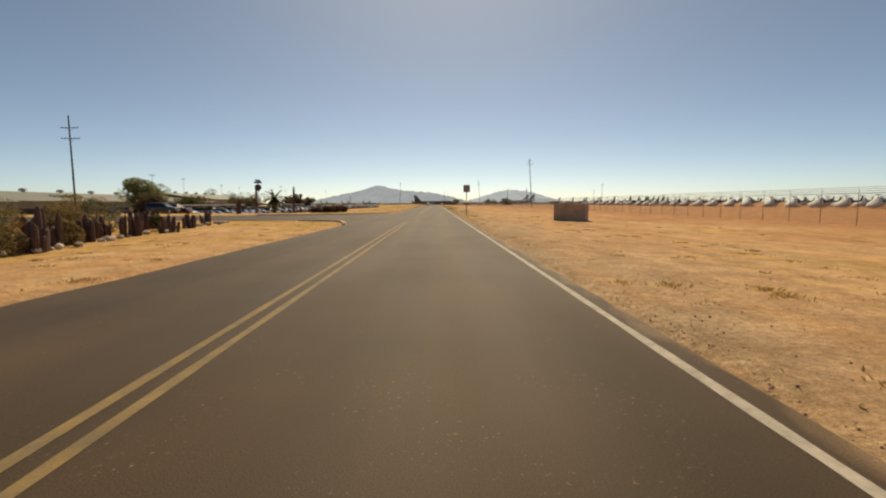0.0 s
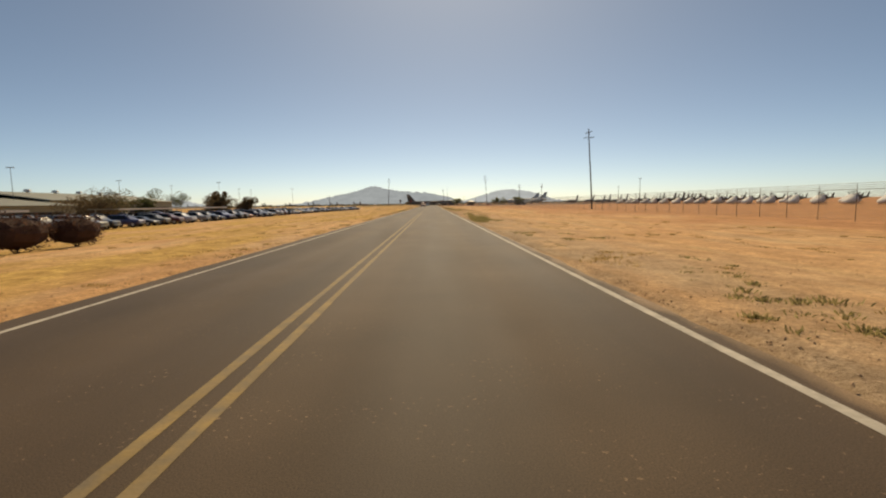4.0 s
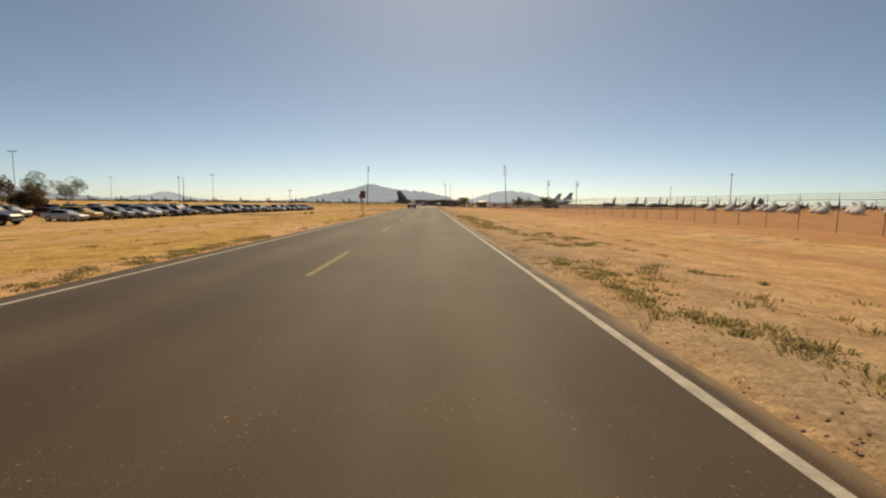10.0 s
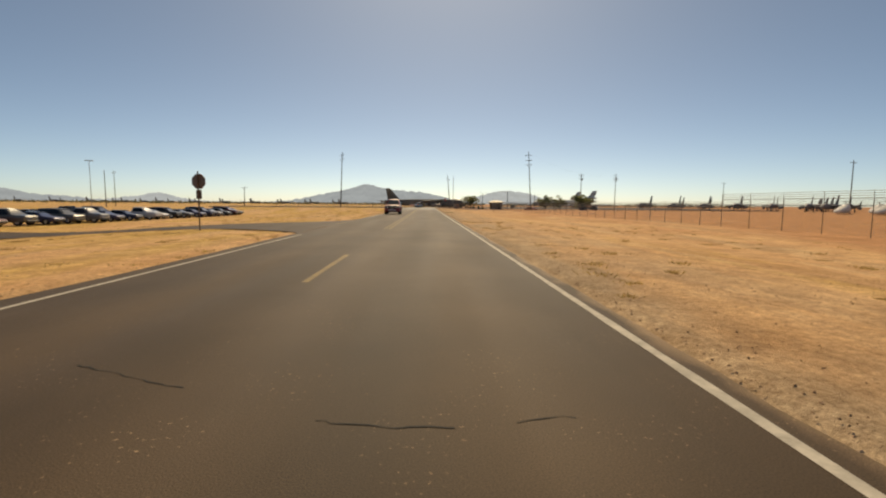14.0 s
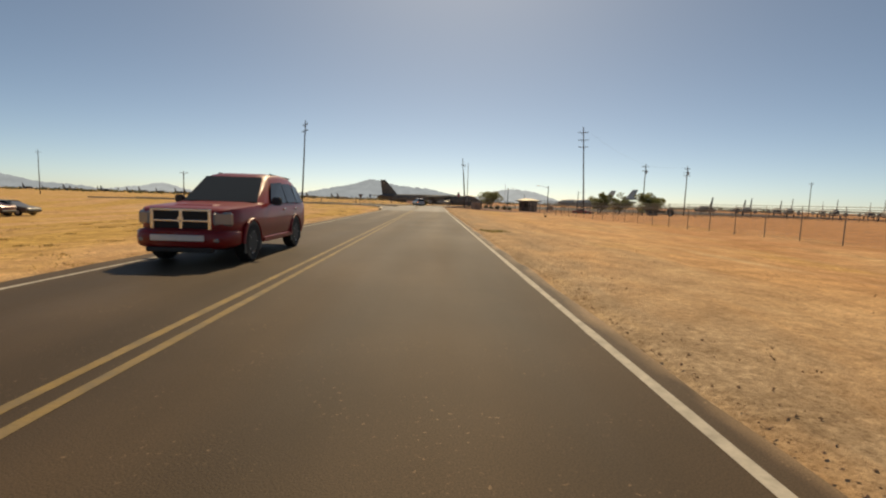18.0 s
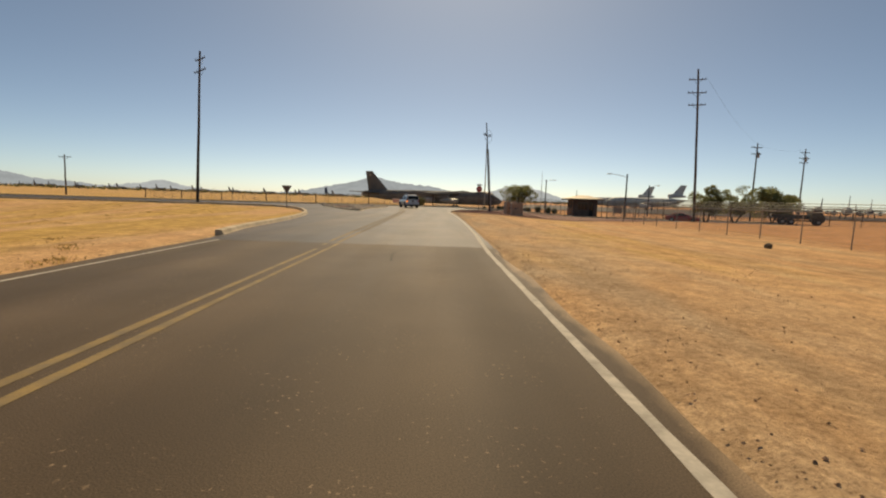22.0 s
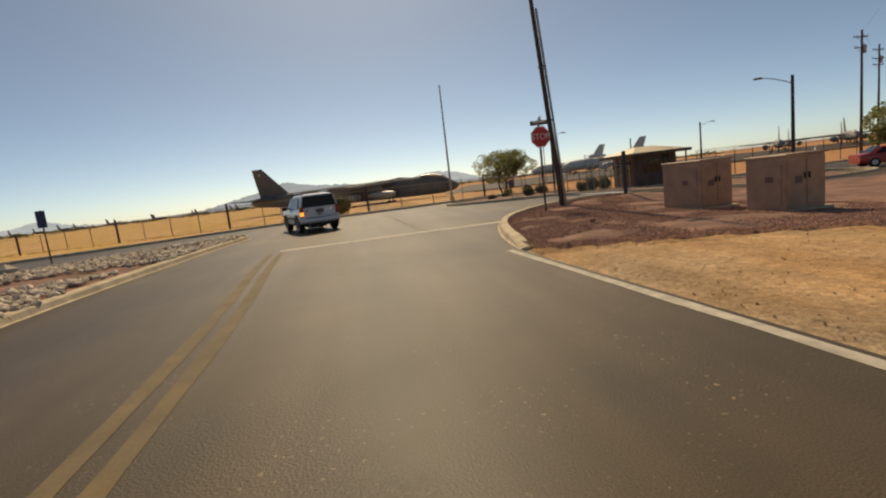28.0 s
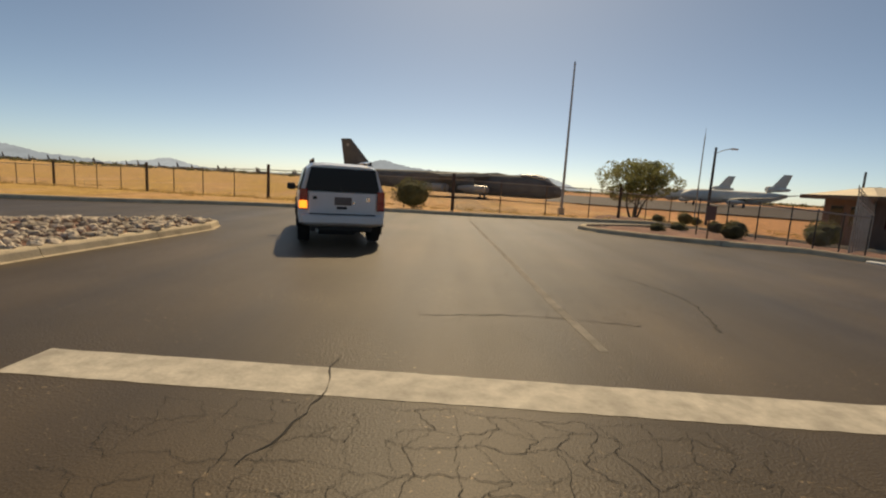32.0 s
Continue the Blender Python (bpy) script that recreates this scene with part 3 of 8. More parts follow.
def loft(sections, seg=16, axis='Y', bm=None, power=2.0):
    """A body through rings; each section: place along the axis, centre across, centre up, half width, half height."""
    bm = bm or bmesh.new()
    rings = []
    for s, cx, cz, hw, hh in sections:
        ring = []
        for i in range(seg):
            a = 2 * math.pi * i / seg
            c, d = math.cos(a), math.sin(a)
            e = 2.0 / power
            x = cx + hw * math.copysign(abs(c) ** e, c)
            z = cz + hh * math.copysign(abs(d) ** e, d)
            ring.append(bm.verts.new((x, s, z) if axis == 'Y' else (s, x, z)))
        rings.append(ring)
    for a, b in zip(rings, rings[1:]):
        for i in range(seg):
            j = (i + 1) % seg
            bm.faces.new((a[i], a[j], b[j], b[i]))
    bm.faces.new(rings[0][::-1])
    bm.faces.new(rings[-1])
    bmesh.ops.recalc_face_normals(bm, faces=bm.faces[:])
    return bm


def wing(root_le, root_te, tip_le, tip_te, thick, tip_thick, up=(0, 0, 1)):
    """A tapered, thin surface with a rounded leading edge, between a root and a tip chord."""
    bm = bmesh.new()
    u = Vector(up)
    rings = []
    for le, te, th in ((Vector(root_le), Vector(root_te), thick), (Vector(tip_le), Vector(tip_te), tip_thick)):
        pts = []
        for f, k in ((0, 0.0), (0.08, 0.75), (0.35, 1.0), (1.0, 0.08)):
            pts.append(le.lerp(te, f) + u * th * k * 0.5)
        for f, k in ((1.0, 0.08), (0.35, 1.0), (0.08, 0.75)):
            pts.append(le.lerp(te, f) - u * th * k * 0.5)
        rings.append([bm.verts.new(p) for p in pts])
    n = len(rings[0])
    for i in range(n):
        j = (i + 1) % n
        bm.faces.new((rings[0][i], rings[0][j], rings[1][j], rings[1][i]))
    bm.faces.new(rings[0])
    bm.faces.new(rings[1])
    bmesh.ops.recalc_face_normals(bm, faces=bm.faces[:])
    return bm


def ribbon(points, width, z, bm=None, jitter=0.0, rnd=None):
    """A flat strip along a line of points, thin and closed at its sides."""
    bm = bm or bmesh.new()
    pts = [Vector((p[0], p[1], 0)) for p in points]
    rows = []
    for i, p in enumerate(pts):
        d = (pts[min(i + 1, len(pts) - 1)] - pts[max(i - 1, 0)]).normalized()
        s = Vector((-d.y, d.x, 0))
        w = width * (1 + (rnd.uniform(-jitter, jitter) if rnd else 0))
        rows.append((bm.verts.new(p + s * w / 2 + Vector((0, 0, z))), bm.verts.new(p - s * w / 2 + Vector((0, 0, z)))))
    for a, b in zip(rows, rows[1:]):
        bm.faces.new((a[0], a[1], b[1], b[0]))
    bmesh.ops.recalc_face_normals(bm, faces=bm.faces[:])
    for f in bm.faces:
        if f.normal.z < 0:
            f.normal_flip()
    return bm


def smooth_line(points, step=0.6):
    """More points along a line, rounded at its corners."""
    p = [Vector((a[0], a[1])) for a in points]
    out = []
    for i in range(len(p) - 1):
        a, b, c, d = p[max(i - 1, 0)], p[i], p[i + 1], p[min(i + 2, len(p) - 1)]
        k = max(1, int((c - b).length / step))
        for j in range(k):
            t = j / k
            q = 0.5 * ((2 * b) + (c - a) * t + (2 * a - 5 * b + 4 * c - d) * t * t + (3 * b - a - 3 * c + d) * t ** 3)
            out.append((q.x, q.y))
    out.append((p[-1].x, p[-1].y))
    return out


def step01(a, b, v):
    t = min(1.0, max(0.0, (v - a) / (b - a)))
    return t * t * (3 - 2 * t)


# ---- ground ----
def gate_dip(x, y):
    """The drive to the gate falls away gently from the junction."""
    return -0.07 * min(13.0, max(0.0, x - 12.5)) if y > 430 else 0.0


def drop(x, y):
    """How far the land lies below the road."""
    left = 1.2 * step01(6.0, 30.0, -x)
    left *= 1 - step01(98.0, 114.0, y) * (1 - step01(157.0, 172.0, y)) * (1 - step01(60.0, 70.0, -x))
    right = 0.42 * step01(6.0, 17.0, x)
    near = max(left, right)
    corner = 1 - step01(440.5, 443.0, y)
    level = corner * (1 - step01(5.5, 11.0, x)) + (1 - corner) * (1 - step01(20.0, 34.0, x)) if x > 0 else 1 - step01(58.0, 72.0, -x)
    junction = step01(404.0, 430.0, y) * level
    beyond = 0.75 * step01(458.0, 476.0, y)
    return -max(near * (1 - junction), beyond, -gate_dip(x, y) * step01(436.0, 443.0, y))


LEFT_KERB = [(-3.9, 399.6), (-4.4, 403.0), (-4.8, 409.0), (-5.7, 415.5), (-7.1, 421.0), (-9.0, 426.0), (-11.3, 430.0), (-14.0, 432.3), (-20.0, 433.0), (-60.0, 427.0)]
RIGHT_KERB = [(4.45, 432.3), (4.65, 433.6), (4.95, 435.0), (5.6, 437.2), (6.6, 439.2), (8.4, 441.3), (10.8, 442.8), (15.0, 443.2), (60.0, 443.2)]
FAR_KERB = [(-60.0, 440.5), (-30.0, 446.0), (-12.5, 451.2), (-6.5, 454.2), (-1.0, 455.6), (4.0, 456.0), (8.5, 457.0), (20.0, 458.8), (60.0, 461.0)]
ISLAND = [(-3.95, 427.6), (-4.15, 431.0), (-4.1, 435.0), (-3.75, 441.0), (-3.35, 446.0), (-3.55, 446.8), (-4.3, 447.2), (-7.5, 444.8), (-10.4, 441.5), (-10.6, 440.4), (-8.4, 435.5), (-6.3, 430.4), (-4.6, 427.3)]
MEDIAN = [(7.0, 452.3), (7.4, 451.4), (9.3, 449.9), (12.0, 448.7), (16.0, 447.8), (33.0, 447.2), (33.0, 455.4), (13.0, 455.2), (9.2, 454.4), (7.4, 453.3)]
SIDE_ROAD_NEAR = [(-3.75, 117.0), (-4.4, 120.0), (-5.6, 122.8), (-9.0, 124.6), (-20.0, 126.5), (-60.0, 128.0)]
SIDE_ROAD_FAR = [(-3.75, 155.0), (-4.3, 151.5), (-6.6, 147.4), (-11.0, 145.0), (-20.0, 143.4), (-60.0, 142.0)]
SPUR_NEAR = [(-3.75, 313.5), (-5.2, 315.0), (-10.0, 317.6), (-20.0, 321.0), (-34.0, 323.5)]
SPUR_FAR = [(-3.75, 333.0), (-5.0, 327.5), (-9.5, 324.8), (-20.0, 328.5), (-34.0, 331.0)]


def inside(x, y, poly):
    c = False
    j = len(poly) - 1
    for i in range(len(poly)):
        if (poly[i][1] > y) != (poly[j][1] > y) and x < (poly[j][0] - poly[i][0]) * (y - poly[i][1]) / (poly[j][1] - poly[i][1]) + poly[i][0]:
            c = not c
        j = i
    return c


JUNCTION = [(4.6, 398.0)] + RIGHT_KERB[:] + FAR_KERB[::-1] + LEFT_KERB[::-1] + [(-3.75, 398.0)]
SIDE_ROAD = SIDE_ROAD_NEAR + SIDE_ROAD_FAR[::-1]
SPUR = SPUR_NEAR + SPUR_FAR[::-1]


def paved(x, y, grow=0.0):
    if -3.75 - grow < x < 4.6 + grow and y < 400:
        return True
    if y > 390:
        return inside(x, y, JUNCTION)
    if x < 0:
        return inside(x, y, SIDE_ROAD) or inside(x, y, SPUR)
    return False


def axis(marks):
    out = []
    for (a, step), (b, _) in zip(marks, marks[1:]):
        k = max(1, round((b - a) / step))
        out += [a + (b - a) * i / k for i in range(k)]
    return out + [marks[-1][0]]


gx = axis([(-4800, 900), (-1200, 200), (-200, 25), (-80, 6), (-30, 2), (-14, 0.8), (-5, 0.45), (-3.3, 2.5), (4.3, 0.32), (11, 0.8), (24, 2), (60, 6), (200, 25), (1000, 200), (4800, 900)])
gy = axis([(-1000, 200), (0, 20), (60, 3), (84, 0.8), (470, 1.5), (500, 6), (620, 25), (1200, 200), (4800, 900)])
gv, gf = [], []
for yy in gy:
    for xx in gx:
        z = drop(xx, yy)
        near = abs(xx) < 60 and 60 < yy < 520
        if near:
            p = Vector((xx, yy, 0))
            rough = noise.noise(p * 0.35) * 0.05 + noise.noise(p * 1.1) * 0.03 + noise.noise(p * 2.6) * 0.018
            edge = min(1.0, max(0.0, (xx - 4.8) / 1.5 if xx > 0 else (-3.8 - xx) / 1.5))
            if yy > 398:
                edge = 0.25
            z += rough * edge
            if paved(xx, yy, 0.05):
                z = min(z, 0.0) - 0.10
            else:
                z -= 0.012
        elif abs(xx) <= 5:
            z -= 0.10
        gv.append((xx, yy, z))
nx = len(gx)
for j in range(len(gy) - 1):
    for i in range(nx - 1):
        a = j * nx + i
        gf.append((a, a + 1, a + nx + 1, a + nx))
gme = bpy.data.meshes.new("ground")
gme.from_pydata(gv, [], gf)
gme.materials.append(SOIL)
gme.shade_smooth()
tagged(new("ground", gme), "orange desert soil with dry golden grass and gravel", "ground", kind="structure")


# ---- roads ----
def strip_road(name, x0, x1, y0, y1, material, label):
    bm = bmesh.new()
    rows = []
    k = int((y1 - y0) / 0.7)
    for i in range(k + 1):
        y = y0 + (y1 - y0) * i / k
        wl, wr = (0.10 * noise.noise((s, y * 0.35, 1)) + 0.07 * noise.noise((s, y * 1.3, 2)) for s in (4.0, 9.0))
        prof = [(x0 - wl - 0.14, -0.12), (x0 - wl, 0.0), (x1 + wr, 0.0), (x1 + wr + 0.14, -0.12)]
        rows.append([bm.verts.new((x, y, z)) for x, z in prof])
    for a, b in zip(rows, rows[1:]):
        for i in range(3):
            bm.faces.new((a[i], a[i + 1], b[i + 1], b[i]))
    return solid(name, bm, material, label, "road", kind="structure")


strip_road("road", -3.75, 4.6, 20.0, 398.0, ASPHALT, "two-lane asphalt road with worn wheel tracks")


def flat_road(name, outline, material, label, z=0.0, cuts=(12.5, 25.5)):
    bm = bmesh.new()
    bm.faces.new([bm.verts.new((x, y, z)) for x, y in outline])
    bm.normal_update()
    for cut in cuts:
        bmesh.ops.bisect_plane(bm, geom=bm.verts[:] + bm.edges[:] + bm.faces[:], plane_co=(cut, 0, 0), plane_no=(1, 0, 0))
    for v in bm.verts:
        v.co.z += gate_dip(v.co.x, v.co.y) if v.co.y < 470 else 0.0
    bmesh.ops.triangulate(bm, faces=bm.faces[:])
    for f in bm.faces:
        f.normal_update()
        if f.normal.z < 0:
            f.normal_flip()
    return solid(name, bm, material, label, "road", kind="structure")


flat_road("road_junction", [(4.6, 398.0), (4.66, 403.0), (4.72, 410.0), (4.74, 420.0), (4.6, 427.0), (4.46, 431.0)] + smooth_line(RIGHT_KERB) + smooth_line(FAR_KERB[::-1]) + smooth_line(LEFT_KERB[::-1]) + [(-3.75, 398.0)],
          ASPHALT_OLD, "pale worn asphalt of a junction with tyre marks")
flat_road("apron", [(20.0, 520.0), (60.0, 497.0), (170.0, 500.0), (190.0, 660.0), (60.0, 660.0)], ASPHALT_SIDE, "grey paved apron under stored airliners", -0.70)
flat_road("road_side", [(x if x < -3.75 else -3.8, y) for x, y in smooth_line(SIDE_ROAD_NEAR) + smooth_line(SIDE_ROAD_FAR)[::-1]], ASPHALT_SIDE, "asphalt side road", -0.004)
spur = flat_road("road_spur", [(x if x < -3.75 else -3.8, y) for x, y in smooth_line(SPUR_NEAR) + smooth_line(SPUR_FAR)[::-1]], ASPHALT_SIDE, "narrow asphalt side road", -0.004, [-33.0 + 1.5 * i for i in range(19)])
for v in spur.data.vertices:
    v.co.z += drop(v.co.x, v.co.y)


# ---- road markings ----
def painted(name, pts, width, material, label, ragged=0.14):
    rnd = random.Random(int(pts[0][1] * 10))
    fine = [(p[0] + (q[0] - p[0]) * s / 5, p[1] + (q[1] - p[1]) * s / 5) for p, q in zip(pts, pts[1:]) for s in range(5)] + [pts[-1]]
    return solid(name, ribbon(fine, width, 0.0032, jitter=ragged, rnd=rnd), material, label, "road marking", kind="structure")


def straight(x, y0, y1, step=3.0):
    k = max(1, int((y1 - y0) / step))
    return [(x, y0 + (y1 - y0) * i / k) for i in range(k + 1)]


painted("edge_line_right", straight(4.3, 22, 396.5), 0.11, WHITE_LINE, "worn white edge line")
painted("edge_line_right", [(4.30, 396.5), (4.38, 399.5), (4.50, 403), (4.56, 408), (4.60, 414), (4.60, 420), (4.46, 427), (4.29, 431.4), (4.25, 432.42)], 0.14, WHITE_LINE, "worn white edge line")
for y0, y1 in ((153.5, 312.5), (334.0, 398.0)):
    painted("edge_line_left", straight(-3.31, y0, y1), 0.09, WHITE_LINE, "worn white edge line")
for y0, y1 in ((22, 121.0), (149.3, 222.4), (317.0, 396.5)):
    for x in (-0.13, 0.13):
        painted("centre_line", straight(x, y0, y1), 0.105, YELLOW_LINE, "double yellow centre line")
for i in range(6):
    y = 232.4 + i * 13.55
    painted("lane_dash", straight(0.0, y, y + 4.4, 1.5), 0.13, YELLOW_LINE, "broken yellow centre line dash")
painted("centre_line", straight(0.13, 396.5, 397.95, 0.5), 0.105, YELLOW_LINE, "double yellow centre line")
painted("centre_line", straight(-0.2, 397.45, 397.9, 0.2), 0.10, YELLOW_LINE, "short piece of yellow centre line")
for x, y0 in ((-0.25, 398.5), (0.05, 398.3)):
    painted("centre_line", straight(x, y0, 402.6, 1.0), 0.11, YELLOW_LINE, "double yellow centre line")
late = smooth_line([(-0.1, 402.7), (-0.1, 412), (-0.1, 422), (-0.35, 430), (-0.75, 435), (-0.9, 437.8)], 1.5)
for off in (-0.15, 0.15):
    painted("centre_line", [(x + off, y) for x, y in late], 0.17, FADED_YELLOW, "faded double yellow centre line")
painted("stop_bar", [(-0.85 + 7.1 * i / 10, 438.35 - 0.02 * i) for i in range(11)], 0.44, WHITE_LINE, "cracked white stop bar", 0.03)
painted("guide_line", [(3.5, 439.2), (3.42, 441.0), (3.34, 444.2), (3.2, 449.0), (3.08, 454.0)], 0.10, FADED_WHITE, "faint white guide line on the junction")


def crack(pts, width=0.011, wander=0.02):
    rnd = random.Random(int(pts[0][1] * 100) + int(pts[0][0] * 10))
    line, drift = [], 0.0
    for x, y in smooth_line(pts, 0.09):
        drift = drift * 0.9 + rnd.uniform(-wander, wander)
        line.append((x + rnd.uniform(-0.03, 0.03), y + drift + rnd.uniform(-0.02, 0.02)))
    solid("road_crack", ribbon(line, width, 0.0046, jitter=0.7, rnd=rnd), CRACK, "dark crack across the asphalt", "crack", "road cracks", kind="structure")


for pts in ([(-3.6, 398.1), (-2.0, 398.0), (-0.6, 398.06)], [(0.6, 398.03), (1.8, 397.98), (3.0, 398.1), (4.5, 398.15)], [(-1.96, 425.5), (-0.5, 425.1), (0.4, 425.0), (1.2, 424.9), (2.0, 425.0), (4.2, 425.4)],
            [(-3.4, 416.6), (-1.7, 415.9), (-0.2, 415.0), (1.2, 415.2), (2.3, 415.4), (3.4, 415.6), (4.6, 416.4)],
            [(-2.6, 405.1), (-1.47, 404.72), (-0.18, 404.33), (0.56, 404.33), (1.56, 404.2), (1.9, 404.01), (2.01, 404.1), (2.62, 404.18), (3.35, 404.13), (3.86, 404.24), (4.21, 404.53), (4.62, 404.66)], [(2.03, 403.98), (2.02, 403.24), (1.9, 402.9), (1.85, 402.3), (1.7, 401.6)],
            [(1.94, 396.45), (1.87, 395.91), (1.88, 395.5), (1.91, 395.0), (1.95, 394.6)], [(0.15, 396.84), (0.57, 396.73), (1.09, 396.74)], [(1.92, 397.18), (2.37, 397.14), (2.76, 397.09), (3.35, 397.16), (4.19, 397.29)], [(4.02, 396.55), (4.38, 396.58)],
            [(-0.1, 356.2), (0.42, 356.0), (0.66, 355.91)], [(1.32, 355.58), (1.56, 355.49), (1.86, 355.42), (2.3, 355.36)], [(3.68, 355.42), (3.92, 355.49), (4.24, 355.65)], [(-1.2, 374.2), (0.3, 373.5), (1.2, 373.2)], [(2.8, 373.3), (4.2, 374.3)],
            [(-0.8, 296.0), (-0.44, 295.82), (0.3, 295.48)], [(1.4, 294.95), (1.94, 294.84), (2.31, 294.86)], [(2.7, 294.9), (3.1, 295.0)], [(-0.5, 254.75), (-0.37, 254.49), (-0.07, 254.13), (0.17, 253.79), (0.35, 253.73), (0.52, 253.73), (0.76, 253.6), (0.95, 253.42), (1.05, 253.2)], [(1.6, 253.3), (1.93, 253.41), (2.09, 253.44), (2.25, 253.56), (2.5, 253.61)],
            [(-1.6, 178.5), (-0.3, 178.1)], [(2.9, 178.0), (4.2, 178.5)], [(-0.25, 133.83), (0.14, 133.8), (0.54, 133.85)], [(1.74, 133.87), (2.02, 133.99), (2.59, 134.16)], [(-2.2, 89.6), (-1.6, 89.2)],
            [(4.5, 435.1), (5.0, 435.0), (5.25, 434.7)], [(1.8, 440.0), (2.9, 440.2), (4.2, 440.1)], [(5.0, 440.0), (5.4, 441.5), (5.0, 443.0)], [(1.25, 438.7), (1.3, 438.0), (1.1, 437.3)]):
    wide = 401 < pts[0][1] < 406 or pts[0][0] == 1.94
    crack(pts, 0.019 if wide else 0.011, 0.028 if wide else 0.02)


def crazing(x0, x1, y0, y1, cell, keep, seed, width):
    """A net of fine fatigue cracks between the wheel tracks."""
    rnd = random.Random(seed)
    nxx, nyy = int((x1 - x0) / cell), int((y1 - y0) / cell)
    node = {(i, j): (x0 + (i + 0.5 * (j % 2) + rnd.uniform(-0.38, 0.38)) * cell, y0 + (j + rnd.uniform(-0.38, 0.38)) * cell) for i in range(nxx + 1) for j in range(nyy + 1)}
    bm = bmesh.new()
    for (i, j), p in node.items():
        for q in ((i + 1, j), (i, j + 1)):
            if q not in node:
                continue
            e = node[q]
            mx, my = (p[0] + e[0]) / 2, (p[1] + e[1]) / 2
            fade = noise.noise((mx * 0.55, my * 0.55, seed)) * 0.6 + keep - 0.5 * max(0, abs(mx - (x0 + x1) / 2) / (x1 - x0) * 2 - 0.55)
            if rnd.random() * 0.6 + 0.15 > fade:
                continue
            k = 7
            line = [(p[0] + (e[0] - p[0]) * s / k + rnd.uniform(-0.1, 0.1) * cell, p[1] + (e[1] - p[1]) * s / k + rnd.uniform(-0.1, 0.1) * cell) for s in range(k + 1)]
            line[0], line[-1] = p, e
            ribbon(line, width * rnd.uniform(0.5, 1.3), 0.0048, bm, 0.4, rnd)
    tagged(new("crack_net", mesh_from("crack_net", bm)), "net of fine fatigue cracks in old asphalt", "crack", kind="stuff").data.materials.append(CRACK)


crazing(0.2, 4.3, 432.6, 438.0, 0.19, 0.5, 3, 0.0034)
crazing(0.8, 5.2, 438.8, 445.5, 0.24, 0.24, 4, 0.0030)


# ---- kerbs and islands ----
def kerb(name, pts, side, label, closed=False, h=0.15, w=0.24, sunk_end=False):
    """A concrete kerb along a line; side +1 puts it to the left of the way."""
    line = smooth_line(pts + ([pts[0]] if closed else []), 0.7)
    holder = thing(name, pose(0, 0, 0), label, "kerb", kind="structure")
    per = 3
    i = 0
    while i < len(line) - 1:
        seg = line[i:i + per + 1]
        bm = bmesh.new()
        rings = []
        for k, p in enumerate(seg):
            a = Vector(line[max(0, i + k - 1)])
            b = Vector(line[min(len(line) - 1, i + k + 1)])
            d = (b - a).normalized()
            s = Vector((-d.y, d.x)) * side
            q = Vector(p)
            if k == 0:
                q = q + d * 0.006
            if k == len(seg) - 1:
                q = q - d * 0.006
            hk = 0.035 if sunk_end and i + k == 0 else h
            prof = [(-0.05, 0.004), (-0.01, 0.02 if hk == h else 0.01), (0.025, max(0.02, hk - 0.03)), (0.06, hk), (w, hk), (w + 0.01, -0.1)]
            rings.append([bm.verts.new((q.x + s.x * o, q.y + s.y * o, z + gate_dip(q.x, q.y))) for o, z in prof])
        for a, b in zip(rings, rings[1:]):
            for k in range(5):
                bm.faces.new((a[k], a[k + 1], b[k + 1], b[k]))
        bm.faces.new(rings[0])
        bm.faces.new(rings[-1][::-1])
        bmesh.ops.recalc_face_normals(bm, faces=bm.faces[:])
        part("kerb_stone", bm, CONCRETE, holder)
        i += per
    return holder


kerb("kerb_left", LEFT_KERB, 1, "pale concrete kerb round the corner")
kerb("kerb_right", RIGHT_KERB, -1, "pale concrete kerb round a gravel corner", sunk_end=True)
kerb("kerb_far", FAR_KERB, 1, "low concrete kerb along the far side")
kerb("kerb_island", ISLAND, 1, "concrete kerb of a rubble traffic island", closed=True)
kerb("kerb_median", MEDIAN, 1, "concrete kerb of the gate median", closed=True)
kerb("kerb_side_road", SIDE_ROAD_FAR[1:5], -1, "low concrete kerb of the side road", h=0.12)
kerb("kerb_side_corner", SIDE_ROAD_NEAR[0:4], 1, "low concrete kerb at the corner", h=0.1)


def bed(name, outline, z, material, label, fall=False):
    """A raised bed of soil or gravel with an uneven top."""
    bm = bmesh.new()
    xs = [p[0] for p in outline]
    ys = [p[1] for p in outline]
    st = 0.3
    nxx, nyy = int((max(xs) - min(xs)) / st) + 2, int((max(ys) - min(ys)) / st) + 2
    grid = {}
    for i in range(nxx):
        for j in range(nyy):
            x, y = min(xs) + i * st, min(ys) + j * st
            if inside(x, y, outline) or inside(x + st, y, outline) or inside(x - st, y, outline) or inside(x, y + st, outline) or inside(x, y - st, outline):
                zz = z if all(inside(x + dx, y + dy, outline) for dx, dy in ((st, 0), (-st, 0), (0, st), (0, -st), (0, 0))) else -0.16
                grid[i, j] = bm.verts.new((x, y, zz + (drop(x, y) if fall else gate_dip(x, y)) + 0.05 * noise.noise((x * 0.7, y * 0.7, 3)) + 0.02 * noise.noise((x * 2.3, y * 2.3, 5))))
    for (i, j), v in list(grid.items()):
        if (i + 1, j) in grid and (i, j + 1) in grid and (i + 1, j + 1) in grid:
            bm.faces.new((v, grid[i + 1, j], grid[i + 1, j + 1], grid[i, j + 1]))
    return solid(name, bm, material, label, "gravel bed", kind="structure", smooth=True)



